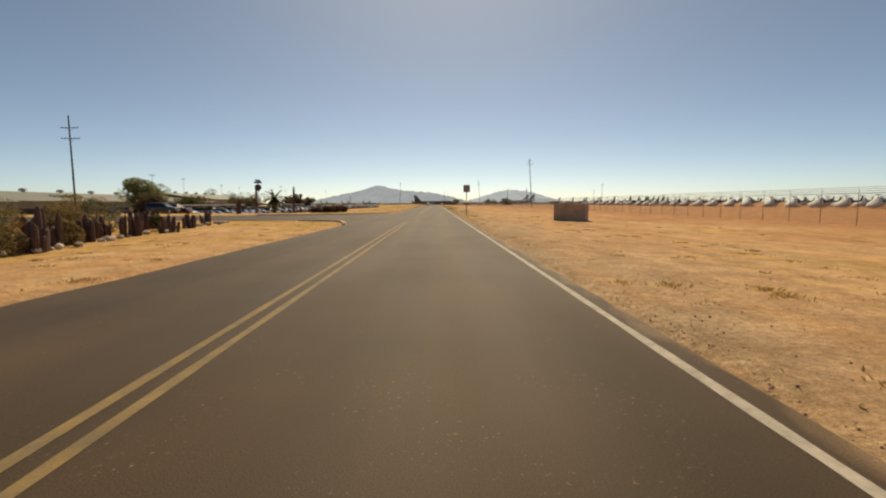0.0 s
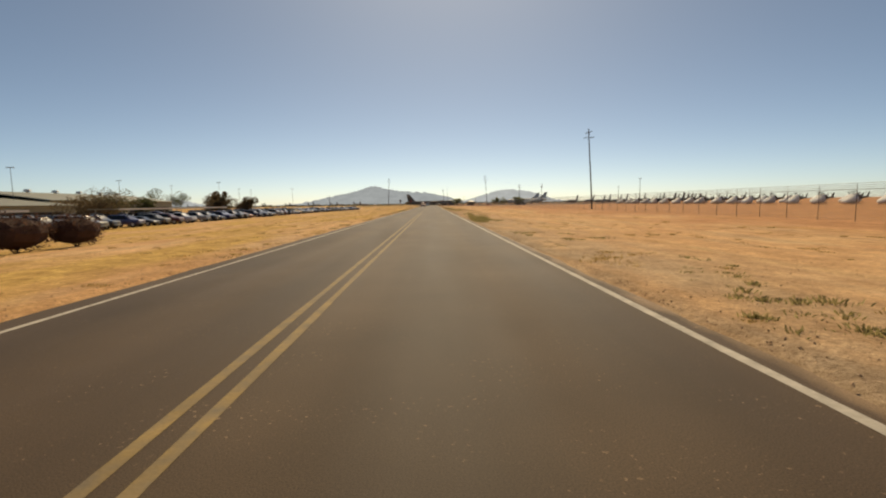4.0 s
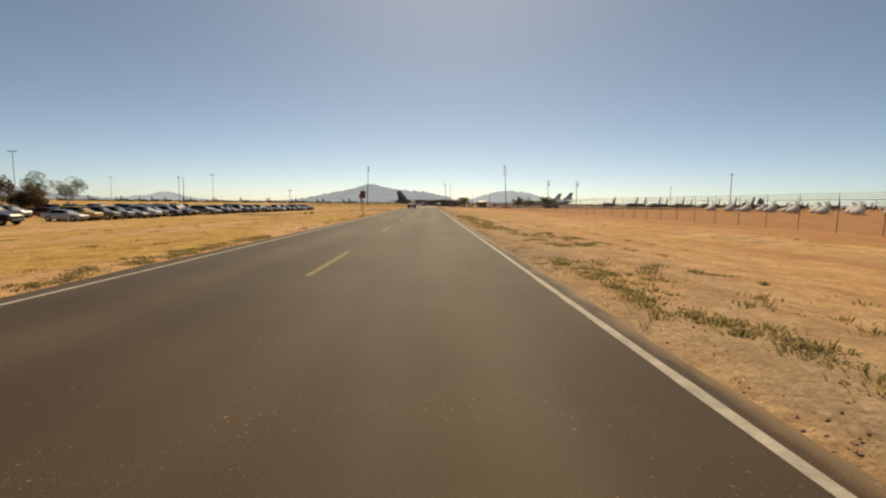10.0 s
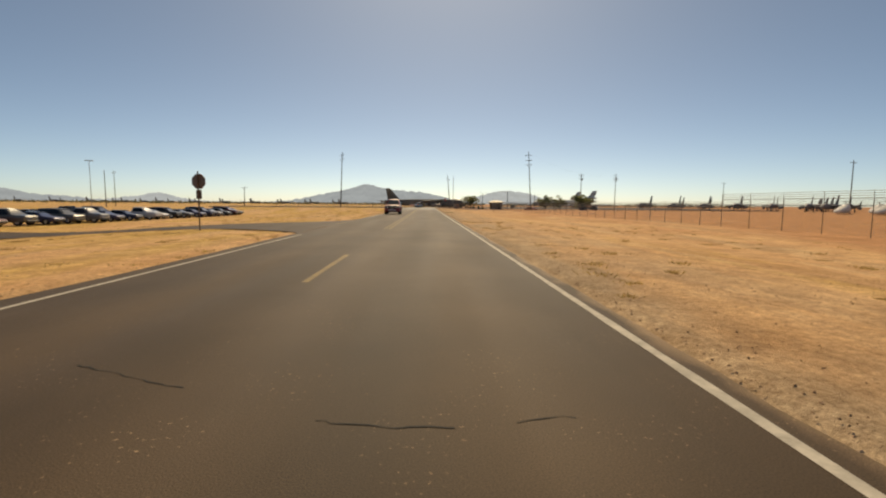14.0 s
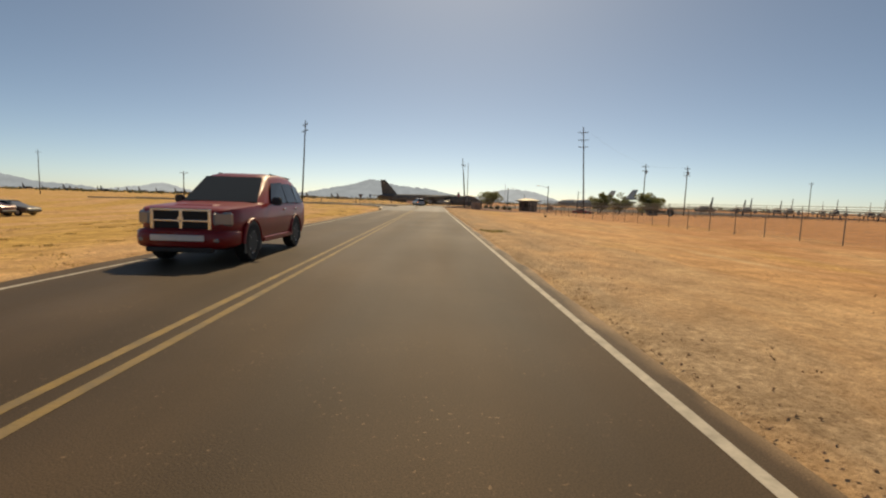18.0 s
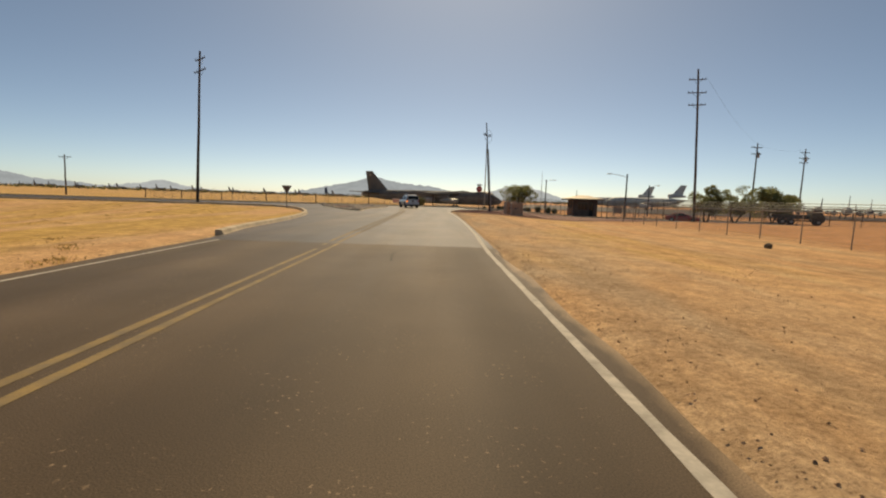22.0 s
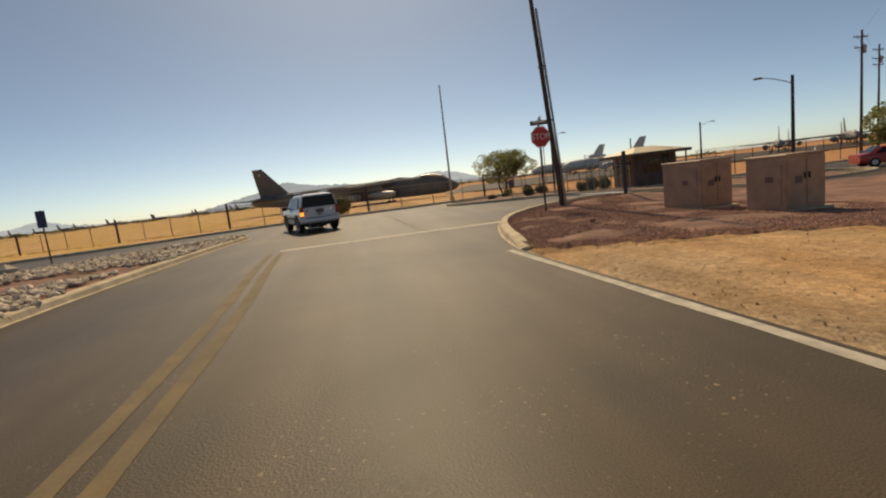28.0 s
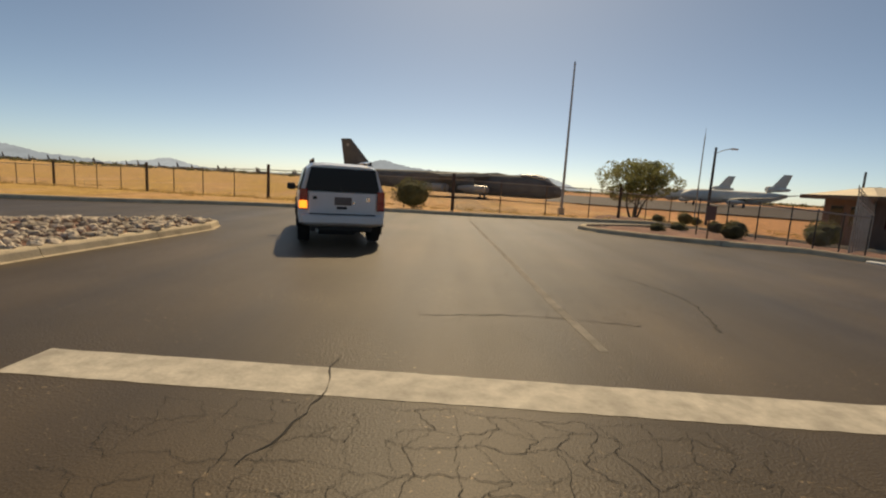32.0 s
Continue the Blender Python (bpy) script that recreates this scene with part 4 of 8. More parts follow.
def shrink(outline, k):
    cx, cy = sum(p[0] for p in outline) / len(outline), sum(p[1] for p in outline) / len(outline)
    return [(x + (cx - x) / math.hypot(cx - x, cy - y) * k, y + (cy - y) / math.hypot(cx - x, cy - y) * k) for x, y in outline]


ISLAND_BED = shrink(ISLAND, 0.32)
GRAVEL_BED = [(4.5, 431.7), (4.6, 432.4), (4.8, 433.6), (5.1, 435.0), (5.75, 437.15), (6.75, 439.1), (8.5, 441.15), (10.85, 442.65), (15.0, 443.05), (30.0, 443.05), (30.0, 437.0), (16.0, 429.2), (11.0, 429.4), (7.6, 430.4)]
bed("gravel_bed_corner", GRAVEL_BED, 0.07, RED_GRAVEL, "red crushed gravel bed at the corner", True)
bed("gravel_bed_island", shrink(ISLAND, 0.12), 0.10, RED_GRAVEL, "red-brown gravel bed of the traffic island")
bed("gravel_bed_median", shrink(MEDIAN, 0.12), 0.10, RED_GRAVEL, "red gravel bed of the gate median")
bed("gravel_bed_trees", [(40.3, 450.6), (52.0, 450.8), (52.0, 455.6), (40.3, 455.2)], 0.06, RED_GRAVEL, "red gravel under two trees by the drive")
bed("gravel_bed_beyond", [(8.6, 457.5), (22.0, 459.2), (40.0, 460.5), (40.0, 470.0), (26.0, 482.0), (14.0, 470.0)], -0.08, RED_GRAVEL, "red gravel under the trees")


# ---- mountains ----
def ridge(name, dist, peaks, foot, material, a0, a1, label, seed, rise=1.3):
    """A mountain range seen far off, as a rough ridge with spurs."""
    bm = bmesh.new()
    k = 260
    rows = []
    for i in range(k + 1):
        a = a0 + (a1 - a0) * i / k
        h = foot
        for pa, ph, pw in peaks:
            h += rise * ph * math.exp(-((a - pa) / pw) ** 2)
        h += 9 * noise.noise((a * 1.9, seed, 0)) + 6 * noise.noise((a * 6.0, seed, 2))
        h = max(h, 2)
        t = radians(a)
        row = []
        for depth, part_h in ((-420, 0.0), (-260, 0.34), (-120, 0.68), (0, 1.0), (250, 0.0)):
            d = dist + depth + 60 * noise.noise((a * 3.0, depth * 0.01, seed))
            z = -3 + (h + 3) * part_h * (1 + (0.18 * noise.noise((a * 5.0, depth * 0.02, seed + 4)) if 0 < part_h < 1 else 0))
            row.append(bm.verts.new((d * math.sin(t), 300 + d * math.cos(t), z)))
        rows.append(row)
    for p, q in zip(rows, rows[1:]):
        for j in range(4):
            bm.faces.new((p[j], p[j + 1], q[j + 1], q[j]))
    bmesh.ops.recalc_face_normals(bm, faces=bm.faces[:])
    return solid(name, bm, material, label, "mountains", kind="structure", smooth=True)


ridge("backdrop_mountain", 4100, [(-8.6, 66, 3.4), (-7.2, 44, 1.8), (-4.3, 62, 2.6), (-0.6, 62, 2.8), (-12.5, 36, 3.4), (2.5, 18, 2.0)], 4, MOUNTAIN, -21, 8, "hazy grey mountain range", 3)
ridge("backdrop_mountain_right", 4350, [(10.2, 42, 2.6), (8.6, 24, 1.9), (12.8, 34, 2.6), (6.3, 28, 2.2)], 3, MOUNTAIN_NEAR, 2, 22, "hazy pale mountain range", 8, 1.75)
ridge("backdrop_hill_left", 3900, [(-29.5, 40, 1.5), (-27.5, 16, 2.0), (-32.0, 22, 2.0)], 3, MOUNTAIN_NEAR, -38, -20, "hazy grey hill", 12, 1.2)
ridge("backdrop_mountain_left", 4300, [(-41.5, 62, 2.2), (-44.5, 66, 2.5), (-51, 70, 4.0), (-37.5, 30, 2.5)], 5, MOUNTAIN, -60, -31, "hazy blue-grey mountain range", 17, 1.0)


# ---- utility poles ----
def utility_pole(x, y, height, arms, lean=(0.0, 0.0), radius=0.17, transformer=False, label="tall weathered wooden utility pole with crossarms", turn=0.0):
    z = drop(x, y)
    t = thing("utility_pole", pose(x, y, z - 0.02, lean[0], lean[1], turn), label, "utility pole", "utility poles")
    bow = random.Random(int(height * 10 + y))
    line = [(0.03 * bow.uniform(-1, 1) * (i > 0), 0, height * i / 6) for i in range(7)]
    part("shaft", tube(line, [radius * (1 - 0.4 * i / 6) for i in range(7)], 12), POLE_WOOD, t)
    for dz, half, tilt in arms:
        arm = part("crossarm", box(0, 0.12, height - dz, half * 2, 0.09, 0.11, 0.01), POLE_WOOD, t)
        arm.matrix_basis = Matrix.Translation((0, 0, height - dz)) @ Matrix.Rotation(radians(tilt), 4, 'Y') @ Matrix.Translation((0, 0, dz - height))
        for sx in (-0.92, -0.5, 0.5, 0.92):
            ib = rod((sx * half, 0.12, height - dz + 0.1), (sx * half, 0.12, height - dz + 0.2), 0.02, 0.02, 6)
            rod((sx * half, 0.12, height - dz + 0.17), (sx * half, 0.12, height - dz + 0.27), 0.05, 0.035, 8, ib)
            part("insulator", ib, DARK_STEEL, arm)
        part("brace", rod((-half * 0.5, 0.1, height - dz), (0, 0.1, height - dz - 0.5), 0.015, None, 6), DARK_STEEL, arm)
        part("brace", rod((half * 0.5, 0.1, height - dz), (0, 0.1, height - dz - 0.5), 0.015, None, 6), DARK_STEEL, arm)
    if transformer:
        tb = rod((0.3, 0, height - 2.6), (0.3, 0, height - 1.7), 0.24, 0.24, 12)
        can = part("transformer_can", tb, STEEL, t, "grey transformer can")
        part("bushing", rod((0.3, 0, height - 1.7), (0.3, 0, height - 1.45), 0.05, 0.03, 8), DARK_STEEL, can)
    return t


utility_pole(37.2, 255.5, 17.6, [(0.9, 0.75, -14), (2.0, 1.15, 0)], (0, -3.2), label="tall weathered wooden power pole with two crossarms")
utility_pole(-60.4, 168.1, 17.6, [(2.1, 1.5, 0), (3.9, 1.6, 0)], label="wooden power pole with two wide crossarms")
utility_pole(-24.9, 439.6, 17.0, [(0.9, 0.6, -25), (2.2, 0.7, -25)], (0, 2.3), label="slender leaning wooden power pole with short crossarms")
utility_pole(36.3, 444.0, 19.4, [(1.3, 1.1, 0), (2.9, 1.2, 0), (4.4, 1.1, 0)], (0, -3.5), label="tall dark power pole with three crossarms")
pe = utility_pole(9.5, 441.2, 10.6, [(1.5, 0.45, 20)], (0, -4.4), 0.105, label="wooden service pole with a hanging cable loop, beside a stop sign")
loop = tube([(0.15 + 0.42 * math.cos(math.pi * (0.5 - i / 15)), 0, 9.0 + 0.75 * math.sin(math.pi * (0.5 - i / 15))) for i in range(16)], 0.016, 6)
part("cable_loop", loop, WIRE, pe, "hanging black cable loop")
part("riser_pipe", rod((0.15, -0.05, 0.0), (0.13, -0.04, 7.5), 0.045, 0.045, 10), STEEL, pe, "grey riser pipe strapped to the pole")
for dz in (1.6, 3.4, 5.4):
    part("strap", rod((0.03, -0.02, dz), (0.03, -0.02, dz + 0.05), 0.15, None, 14), DARK_STEEL, pe)
utility_pole(61.4, 470.0, 14.2, [(0.8, 1.0, 0), (2.0, 0.9, 0)], transformer=True, label="wooden power pole with crossarms and a transformer")
utility_pole(79.5, 481.5, 15.0, [(0.8, 1.0, 0), (2.0, 1.1, 0), (2.9, 1.0, 0)], transformer=True, label="wooden power pole carrying a transformer bank")
utility_pole(-69.0, 476.8, 8.4, [(0.5, 1.2, 0)], label="short wooden pole with one crossarm")
utility_pole(-123.1, 478.6, 14.4, [], label="bare tall wooden pole")
utility_pole(-151.0, 527.0, 17.2, [(1.0, 1.2, 0)], label="distant wooden pole with a crossarm")
utility_pole(122.0, 420.0, 15.0, [(0.8, 1.0, 0)], label="distant wooden pole with a crossarm")
utility_pole(150.0, 520.0, 14.0, [(0.8, 1.0, 0)], label="distant wooden pole with a crossarm")


def flagpole(x, y, h):
    z = drop(x, y)
    t = thing("flagpole", pose(x, y, z, 0, 0, 0), "tall slim bare metal mast on a low base", "mast")
    part("base", box(0, 0, -0.05, 0.5, 0.5, 0.65, 0.04), CONCRETE, t)
    part("mast", rod((0, 0, 0.5), (0, 0, h), 0.13, 0.07, 10), STEEL, t)
    part("cap", rod((0, 0, h), (0, 0, h + 0.25), 0.09, 0.05, 8), STEEL, t)


flagpole(12.6, 477.0, 12.9)


def street_lamp(x, y, h, reach, turn, label="street lamp with one arm on a dark pole"):
    z = drop(x, y)
    t = thing("street_lamp", pose(x, y, z, 0, 0, turn), label, "street lamp", "street lamps")
    part("pole", rod((0, 0, -0.1), (0, 0, h), 0.12, 0.09, 10), DARK_STEEL, t)
    bm = tube([(-reach * i / 5, 0, h - 0.5 + 0.45 * math.sin(i * 0.3)) for i in range(6)], 0.03, 6)
    arm = part("arm", bm, STEEL, t)
    hd = loft([(-reach - 0.55, 0, h - 0.06, 0.05, 0.03), (-reach - 0.4, 0, h - 0.06, 0.14, 0.07), (-reach - 0.05, 0, h - 0.05, 0.12, 0.07), (-reach + 0.1, 0, h - 0.05, 0.05, 0.04)], 10, 'X')
    part("lamp_head", hd, STEEL, arm, "grey cobra lamp head")
    return t


street_lamp(29.5, 449.6, 6.5, 2.3, 0)
street_lamp(24.0, 474.0, 6.4, 1.3, 180)
street_lamp(45.0, 476.3, 6.2, 1.6, 180)
mast = thing("radio_mast", pose(23.3, 474.6, drop(23.3, 474.6)), "thin bare steel mast beside a street lamp", "mast")
part("pole", rod((0, 0, -0.1), (0, 0, 7.3), 0.06, 0.04, 8), STEEL, mast)
part("tip", rod((0, 0, 7.3), (0, 0, 7.9), 0.02, 0.012, 6), STEEL, mast)
for x, y, h in ((-78, 330, 11.5), (-95, 300, 11), (-70, 395, 11), (-112, 360, 12), (-88, 255, 11.5), (-120, 420, 11), (-75, 215, 10.5)):
    t = thing("parking_light", pose(x, y, drop(x, y), 0, 0, 20), "slim car park light mast with a flat twin head", "light mast", "car park lights")
    part("pole", rod((0, 0, -0.1), (0, 0, h), 0.075, 0.05, 8), STEEL, t)
    part("lamp_head", box(0, 0, h, 1.5, 0.35, 0.16, 0.03), STEEL, t)


# ---- signs ----
def plate(w, h, t=0.006, corner=0.05, z=0.0, y=0.0):
    bm = bmesh.new()
    pts = []
    for cx, cz, a0 in ((w / 2 - corner, h / 2 - corner, 0), (-w / 2 + corner, h / 2 - corner, 90), (-w / 2 + corner, -h / 2 + corner, 180), (w / 2 - corner, -h / 2 + corner, 270)):
        for k in range(4):
            a = radians(a0 + k * 30)
            pts.append((cx + corner * math.cos(a), cz + corner * math.sin(a)))
    return polyplate(pts, t, z, y, bm)


def polyplate(pts, t, z, y, bm=None):
    bm = bm or bmesh.new()
    f = [bm.verts.new((px, y - t / 2, z + pz)) for px, pz in pts]
    b = [bm.verts.new((px, y + t / 2, z + pz)) for px, pz in pts]
    bm.faces.new(f)
    bm.faces.new(b[::-1])
    for i in range(len(pts)):
        j = (i + 1) % len(pts)
        bm.faces.new((f[i], f[j], b[j], b[i]))
    bmesh.ops.recalc_face_normals(bm, faces=bm.faces[:])
    return bm


def octagon(r):
    return [(r * math.cos(radians(22.5 + 45 * i)) / math.cos(radians(22.5)), r * math.sin(radians(22.5 + 45 * i)) / math.cos(radians(22.5))) for i in range(8)]


def lettering(word, size, material, parent, m, name="lettering"):
    cu = bpy.data.curves.new(name, 'FONT')
    cu.body = word
    cu.size = size
    cu.align_x, cu.align_y = 'CENTER', 'CENTER'
    cu.extrude = 0.002
    ob = new(name, cu)
    me = bpy.data.meshes.new_from_object(ob)
    bpy.data.objects.remove(ob)
    me.materials.clear()
    me.materials.append(material)
    o = new(name, me)
    o.parent = parent
    o.matrix_basis = m
    return o


def bars(parent, rows, material, w, z0, dz, h, y):
    for i, (f, off) in enumerate(rows):
        part("text_bar", box(off, y, z0 - i * dz - h / 2, w * f, 0.004, h), material, parent)


def post_sign(name, x, y, turn, label, category, post_h, post_mat=RUST_POST, square=0.05, group="road signs"):
    t = thing(name, pose(x, y, drop(x, y), 0, 0, turn), label, category, group)
    part("post", box(0, 0.03, -0.1, square, square, post_h + 0.1, 0.006), post_mat, t)
    return t


# brown notice board beside the lane
s1 = post_sign("notice_sign", 5.6, 137.2, 20, "square dark brown notice sign on a single post", "road sign", 3.32, square=0.07)
f1 = part("panel", plate(0.76, 0.78, 0.012, 0.04, 2.94, -0.02), SIGN_BROWN, s1)
bars(f1, [(0.7, 0), (0.5, 0.02), (0.72, 0), (0.3, 0), (0.6, -0.05)], SIGN_WHITE, 0.62, 3.2, 0.125, 0.035, -0.03)
# tall bare-backed sign on the far verge
s2 = post_sign("notice_sign", -4.15, 282.2, 178, "red-brown rectangular sign seen from its bare back", "road sign", 2.5, square=0.06)
part("panel", plate(0.50, 0.68, 0.01, 0.03, 2.12, -0.02), SIGN_RUST, s2)
# stop signs seen from behind
for x, y, tp in ((-17.6, 138.6, 3.55), (-9.3, 315.9, 2.8)):
    s = post_sign("stop_sign", x, y, 180 if x < -10 else 170, "stop sign on a post, seen from its dark back", "stop sign", tp + 0.35 - 0.2 * (x > -10))
    part("panel", polyplate(octagon(0.37), 0.008, tp - 0.35, -0.02), SIGN_RED, s)
    part("panel_back", polyplate(octagon(0.365), 0.004, tp - 0.35, -0.008), SIGN_BACK, s)
    if x < -10:
        part("street_plate", plate(0.85, 0.2, 0.006, 0.02, tp + 0.22, -0.01), SIGN_BACK, s)
        sp = part("street_plate", plate(0.85, 0.2, 0.006, 0.02, tp + 0.44, 0.0), SIGN_BACK, s)
        sp.rotation_euler = (0, 0, radians(70))
    else:
        part("sub_plate", plate(0.3, 0.45, 0.006, 0.03, tp - 1.0, -0.01), SIGN_BACK, s)
# yield sign from behind: a triangle on its tip
s3 = post_sign("yield_sign", -10.9, 428.1, 178, "triangular yield sign seen from its dark back", "yield sign", 2.05)
part("panel", polyplate([(-0.42, 0.36), (0.42, 0.36), (0.46, 0.32), (0.04, -0.38), (-0.04, -0.38), (-0.46, 0.32)], 0.008, 1.72, -0.02), SIGN_BACK, s3)
# blue plate on the rubble island
s4 = post_sign("blue_sign", -11.6, 446.6, 12, "narrow dark blue sign plate on a thin post by the kerb", "road sign", 2.3)
part("panel", plate(0.34, 0.72, 0.01, 0.02, 1.92, -0.02), SIGN_BLUE, s4)
# small red-brown plate at the gate median
s5 = post_sign("small_sign", 10.6, 450.2, 5, "small red-brown sign plate on a short post", "road sign", 1.2, square=0.04)
part("panel", plate(0.36, 0.46, 0.008, 0.02, 0.95, -0.02), SIGN_BROWN, s5)
# the stop sign at the junction
st = post_sign("stop_sign", 7.95, 439.2, 4, "red octagonal stop sign with street name plates above", "stop sign", 3.12, square=0.06)
face = part("panel", polyplate(octagon(0.345), 0.012, 2.6, -0.03), SIGN_WHITE, st, "red face with a white rim")
part("red_face", polyplate(octagon(0.323), 0.006, 2.6, -0.04), SIGN_RED, face)
lettering("STOP", 0.275, SIGN_WHITE, face, Matrix.Translation((0, -0.046, 2.6)) @ Matrix.Rotation(radians(90), 4, 'X'))
for k, (z, a) in enumerate(((3.07, -12), (3.19, 72))):
    sp = part("street_plate", plate(0.62, 0.15, 0.008, 0.02, z, -0.02), SIGN_BACK, st, "grey-brown street name plate")
    sp.rotation_euler = (0, 0, radians(a))
    bars(sp, [(0.8, 0)], SIGN_WHITE, 0.55, z + 0.03, 0.1, 0.05, -0.028)


# ---- fences ----
def fence(name, pts, height, spacing, label, post_mat, barbed=True, post_r=0.04, rail=True, big_every=0, big_mat=None):
    """Chain-link fence along a line: each post a part, rails, woven wire, barbed strands."""
    t = thing(name, pose(0, 0, 0), label, "fence")
    line = []
    for (x0, y0), (x1, y1) in zip(pts, pts[1:]):
        k = max(1, round(math.hypot(x1 - x0, y1 - y0) / spacing))
        line += [(x0 + (x1 - x0) * i / k, y0 + (y1 - y0) * i / k) for i in range(k)]
    line.append(pts[-1])
    pm = rod((0, 0, -0.3), (0, 0, height + (0.05 if not barbed else 0.0)), post_r, None, 8)
    if barbed:
        rod((0, 0, height), (-0.06, 0.0, height + 0.45), post_r * 0.7, post_r * 0.5, 6, pm)
    pm = mesh_from("post", pm)
    big = mesh_from("corner_post", rod((0, 0, -0.3), (0, 0, height + 0.28), 0.09, 0.085, 10))
    for i, (x, y) in enumerate(line):
        if big_every and i % big_every == 0:
            o = part("corner_post", big, big_mat or post_mat, t)
        else:
            o = part("post", pm, post_mat, t)
        o.location = (x, y, drop(x, y))
    if rail:
        part("top_rail", tube([(x, y, drop(x, y) + height - 0.03) for x, y in line], 0.028, 6), STEEL, t)
    if barbed:
        for k in range(3):
            part("barbed_strand", tube([(x - 0.02 * (k + 1), y, drop(x, y) + height + 0.13 + 0.14 * k) for x, y in line], 0.016, 4), DARK_STEEL, t)
    bm = bmesh.new()
    uv = bm.loops.layers.uv.new("UVMap")
    run = 0.0
    for (x0, y0), (x1, y1) in zip(line, line[1:]):
        d = math.hypot(x1 - x0, y1 - y0)
        za, zb = drop(x0, y0), drop(x1, y1)
        f = bm.faces.new([bm.verts.new(v) for v in ((x0, y0, za + 0.05), (x1, y1, zb + 0.05), (x1, y1, zb + height - 0.04), (x0, y0, za + height - 0.04))])
        for lo, c in zip(f.loops, ((run, 0), (run + d, 0), (run + d, height), (run, height))):
            lo[uv].uv = c
        run += d
    w = part("wire_mesh", bm, CHAIN, t, "woven wire mesh")
    return t


fence("chain_link_fence", [(33, 40), (33.5, 150), (32.5, 250), (28.0, 332)], 2.4, 3.3,
      "long chain-link fence topped with barbed wire along the aircraft lot", FENCE_POST, post_r=0.024)
fence("chain_link_fence", [(28.0, 332), (23.8, 395), (21.8, 424), (22.5, 437.5)], 1.75, 2.9, "lower chain-link fence topped with barbed wire along bare sand", PALE_POST, post_r=0.03)
fence("chain_link_fence", [(22.5, 437.5), (30, 439.6), (60, 441.5), (120, 444)], 2.1, 4.2, "chain-link fence with barbed wire beside the gate compound", RUST_POST)
fence("field_fence", [(-60, 487.0), (-18.1, 466.9), (-8.2, 462.4), (2.5, 460.6), (10.5, 462.4), (17.5, 467.0)], 1.7, 2.9, "wire fence in front of the bomber field", RUST_POST,
      barbed=False, post_r=0.03, big_every=4, big_mat=POLE_WOOD)
fence("gate_fence", [(11.2, 452.0), (13.5, 450.6), (15.6, 450.0)], 1.35, 0.8, "dark steel gate fence beside the guardhouse", DARK_STEEL, barbed=False, post_r=0.022)
fence("gate_fence", [(15.6, 450.6), (19.5, 454.5), (23.6, 458.6)], 1.9, 1.5, "tall grey steel fence running up to the gatehouse", STEEL, post_r=0.03)
fence("gate_fence", [(32.6, 462.0), (42.0, 463.5), (66.0, 466.0)], 2.2, 2.4, "steel fence behind the guardhouse", DARK_STEEL, post_r=0.035)

board = thing("notice_board", pose(33.4, 461.95, drop(33.4, 461.95), 0, 0, 8), "plain pale grey board fixed to a steel fence", "notice board")
part("panel", plate(1.5, 1.0, 0.02, 0.03, 1.25, -0.06), PALE_POST, board)
for cx in (-0.55, 0.55):
    part("clamp", box(cx, -0.02, 1.0, 0.05, 0.08, 0.5, 0.005), DARK_STEEL, board)

ban = thing("banner", pose(-2.9, 460.95, -0.10, 0, 0, -9), "white vinyl banner with red lettering tied to the wire fence", "banner")
bm = bmesh.new()
for i in range(13):
    f = i / 12
    x = -1.25 + 2.5 * f
    dy = 0.03 * math.sin(f * 11)
    sag = 0.05 * math.sin(f * math.pi)
    bm.verts.new((x, dy, 0.45 - sag))
    bm.verts.new((x, dy, 1.2 - sag * 0.4))
bm.verts.ensure_lookup_table()
for i in range(12):
    bm.faces.new((bm.verts[2 * i], bm.verts[2 * i + 2], bm.verts[2 * i + 3], bm.verts[2 * i + 1]))
bmesh.ops.solidify(bm, geom=bm.faces[:], thickness=0.006)
cloth = part("sheet", bm, BANNER, ban)
lettering("S", 0.62, BANNER_RED, ban, Matrix.Translation((-0.98, -0.06, 0.83)) @ Matrix.Rotation(radians(90), 4, 'X'))
lettering("AFETY DAY", 0.40, BANNER_RED, ban, Matrix.Translation((0.2, -0.06, 0.80)) @ Matrix.Rotation(radians(90), 4, 'X'))
for x in (-1.25, 1.25):
    part("tie", rod((x, 0.0, 1.15), (x * 1.08, 0.06, 1.35), 0.008, None, 5), WIRE, ban)


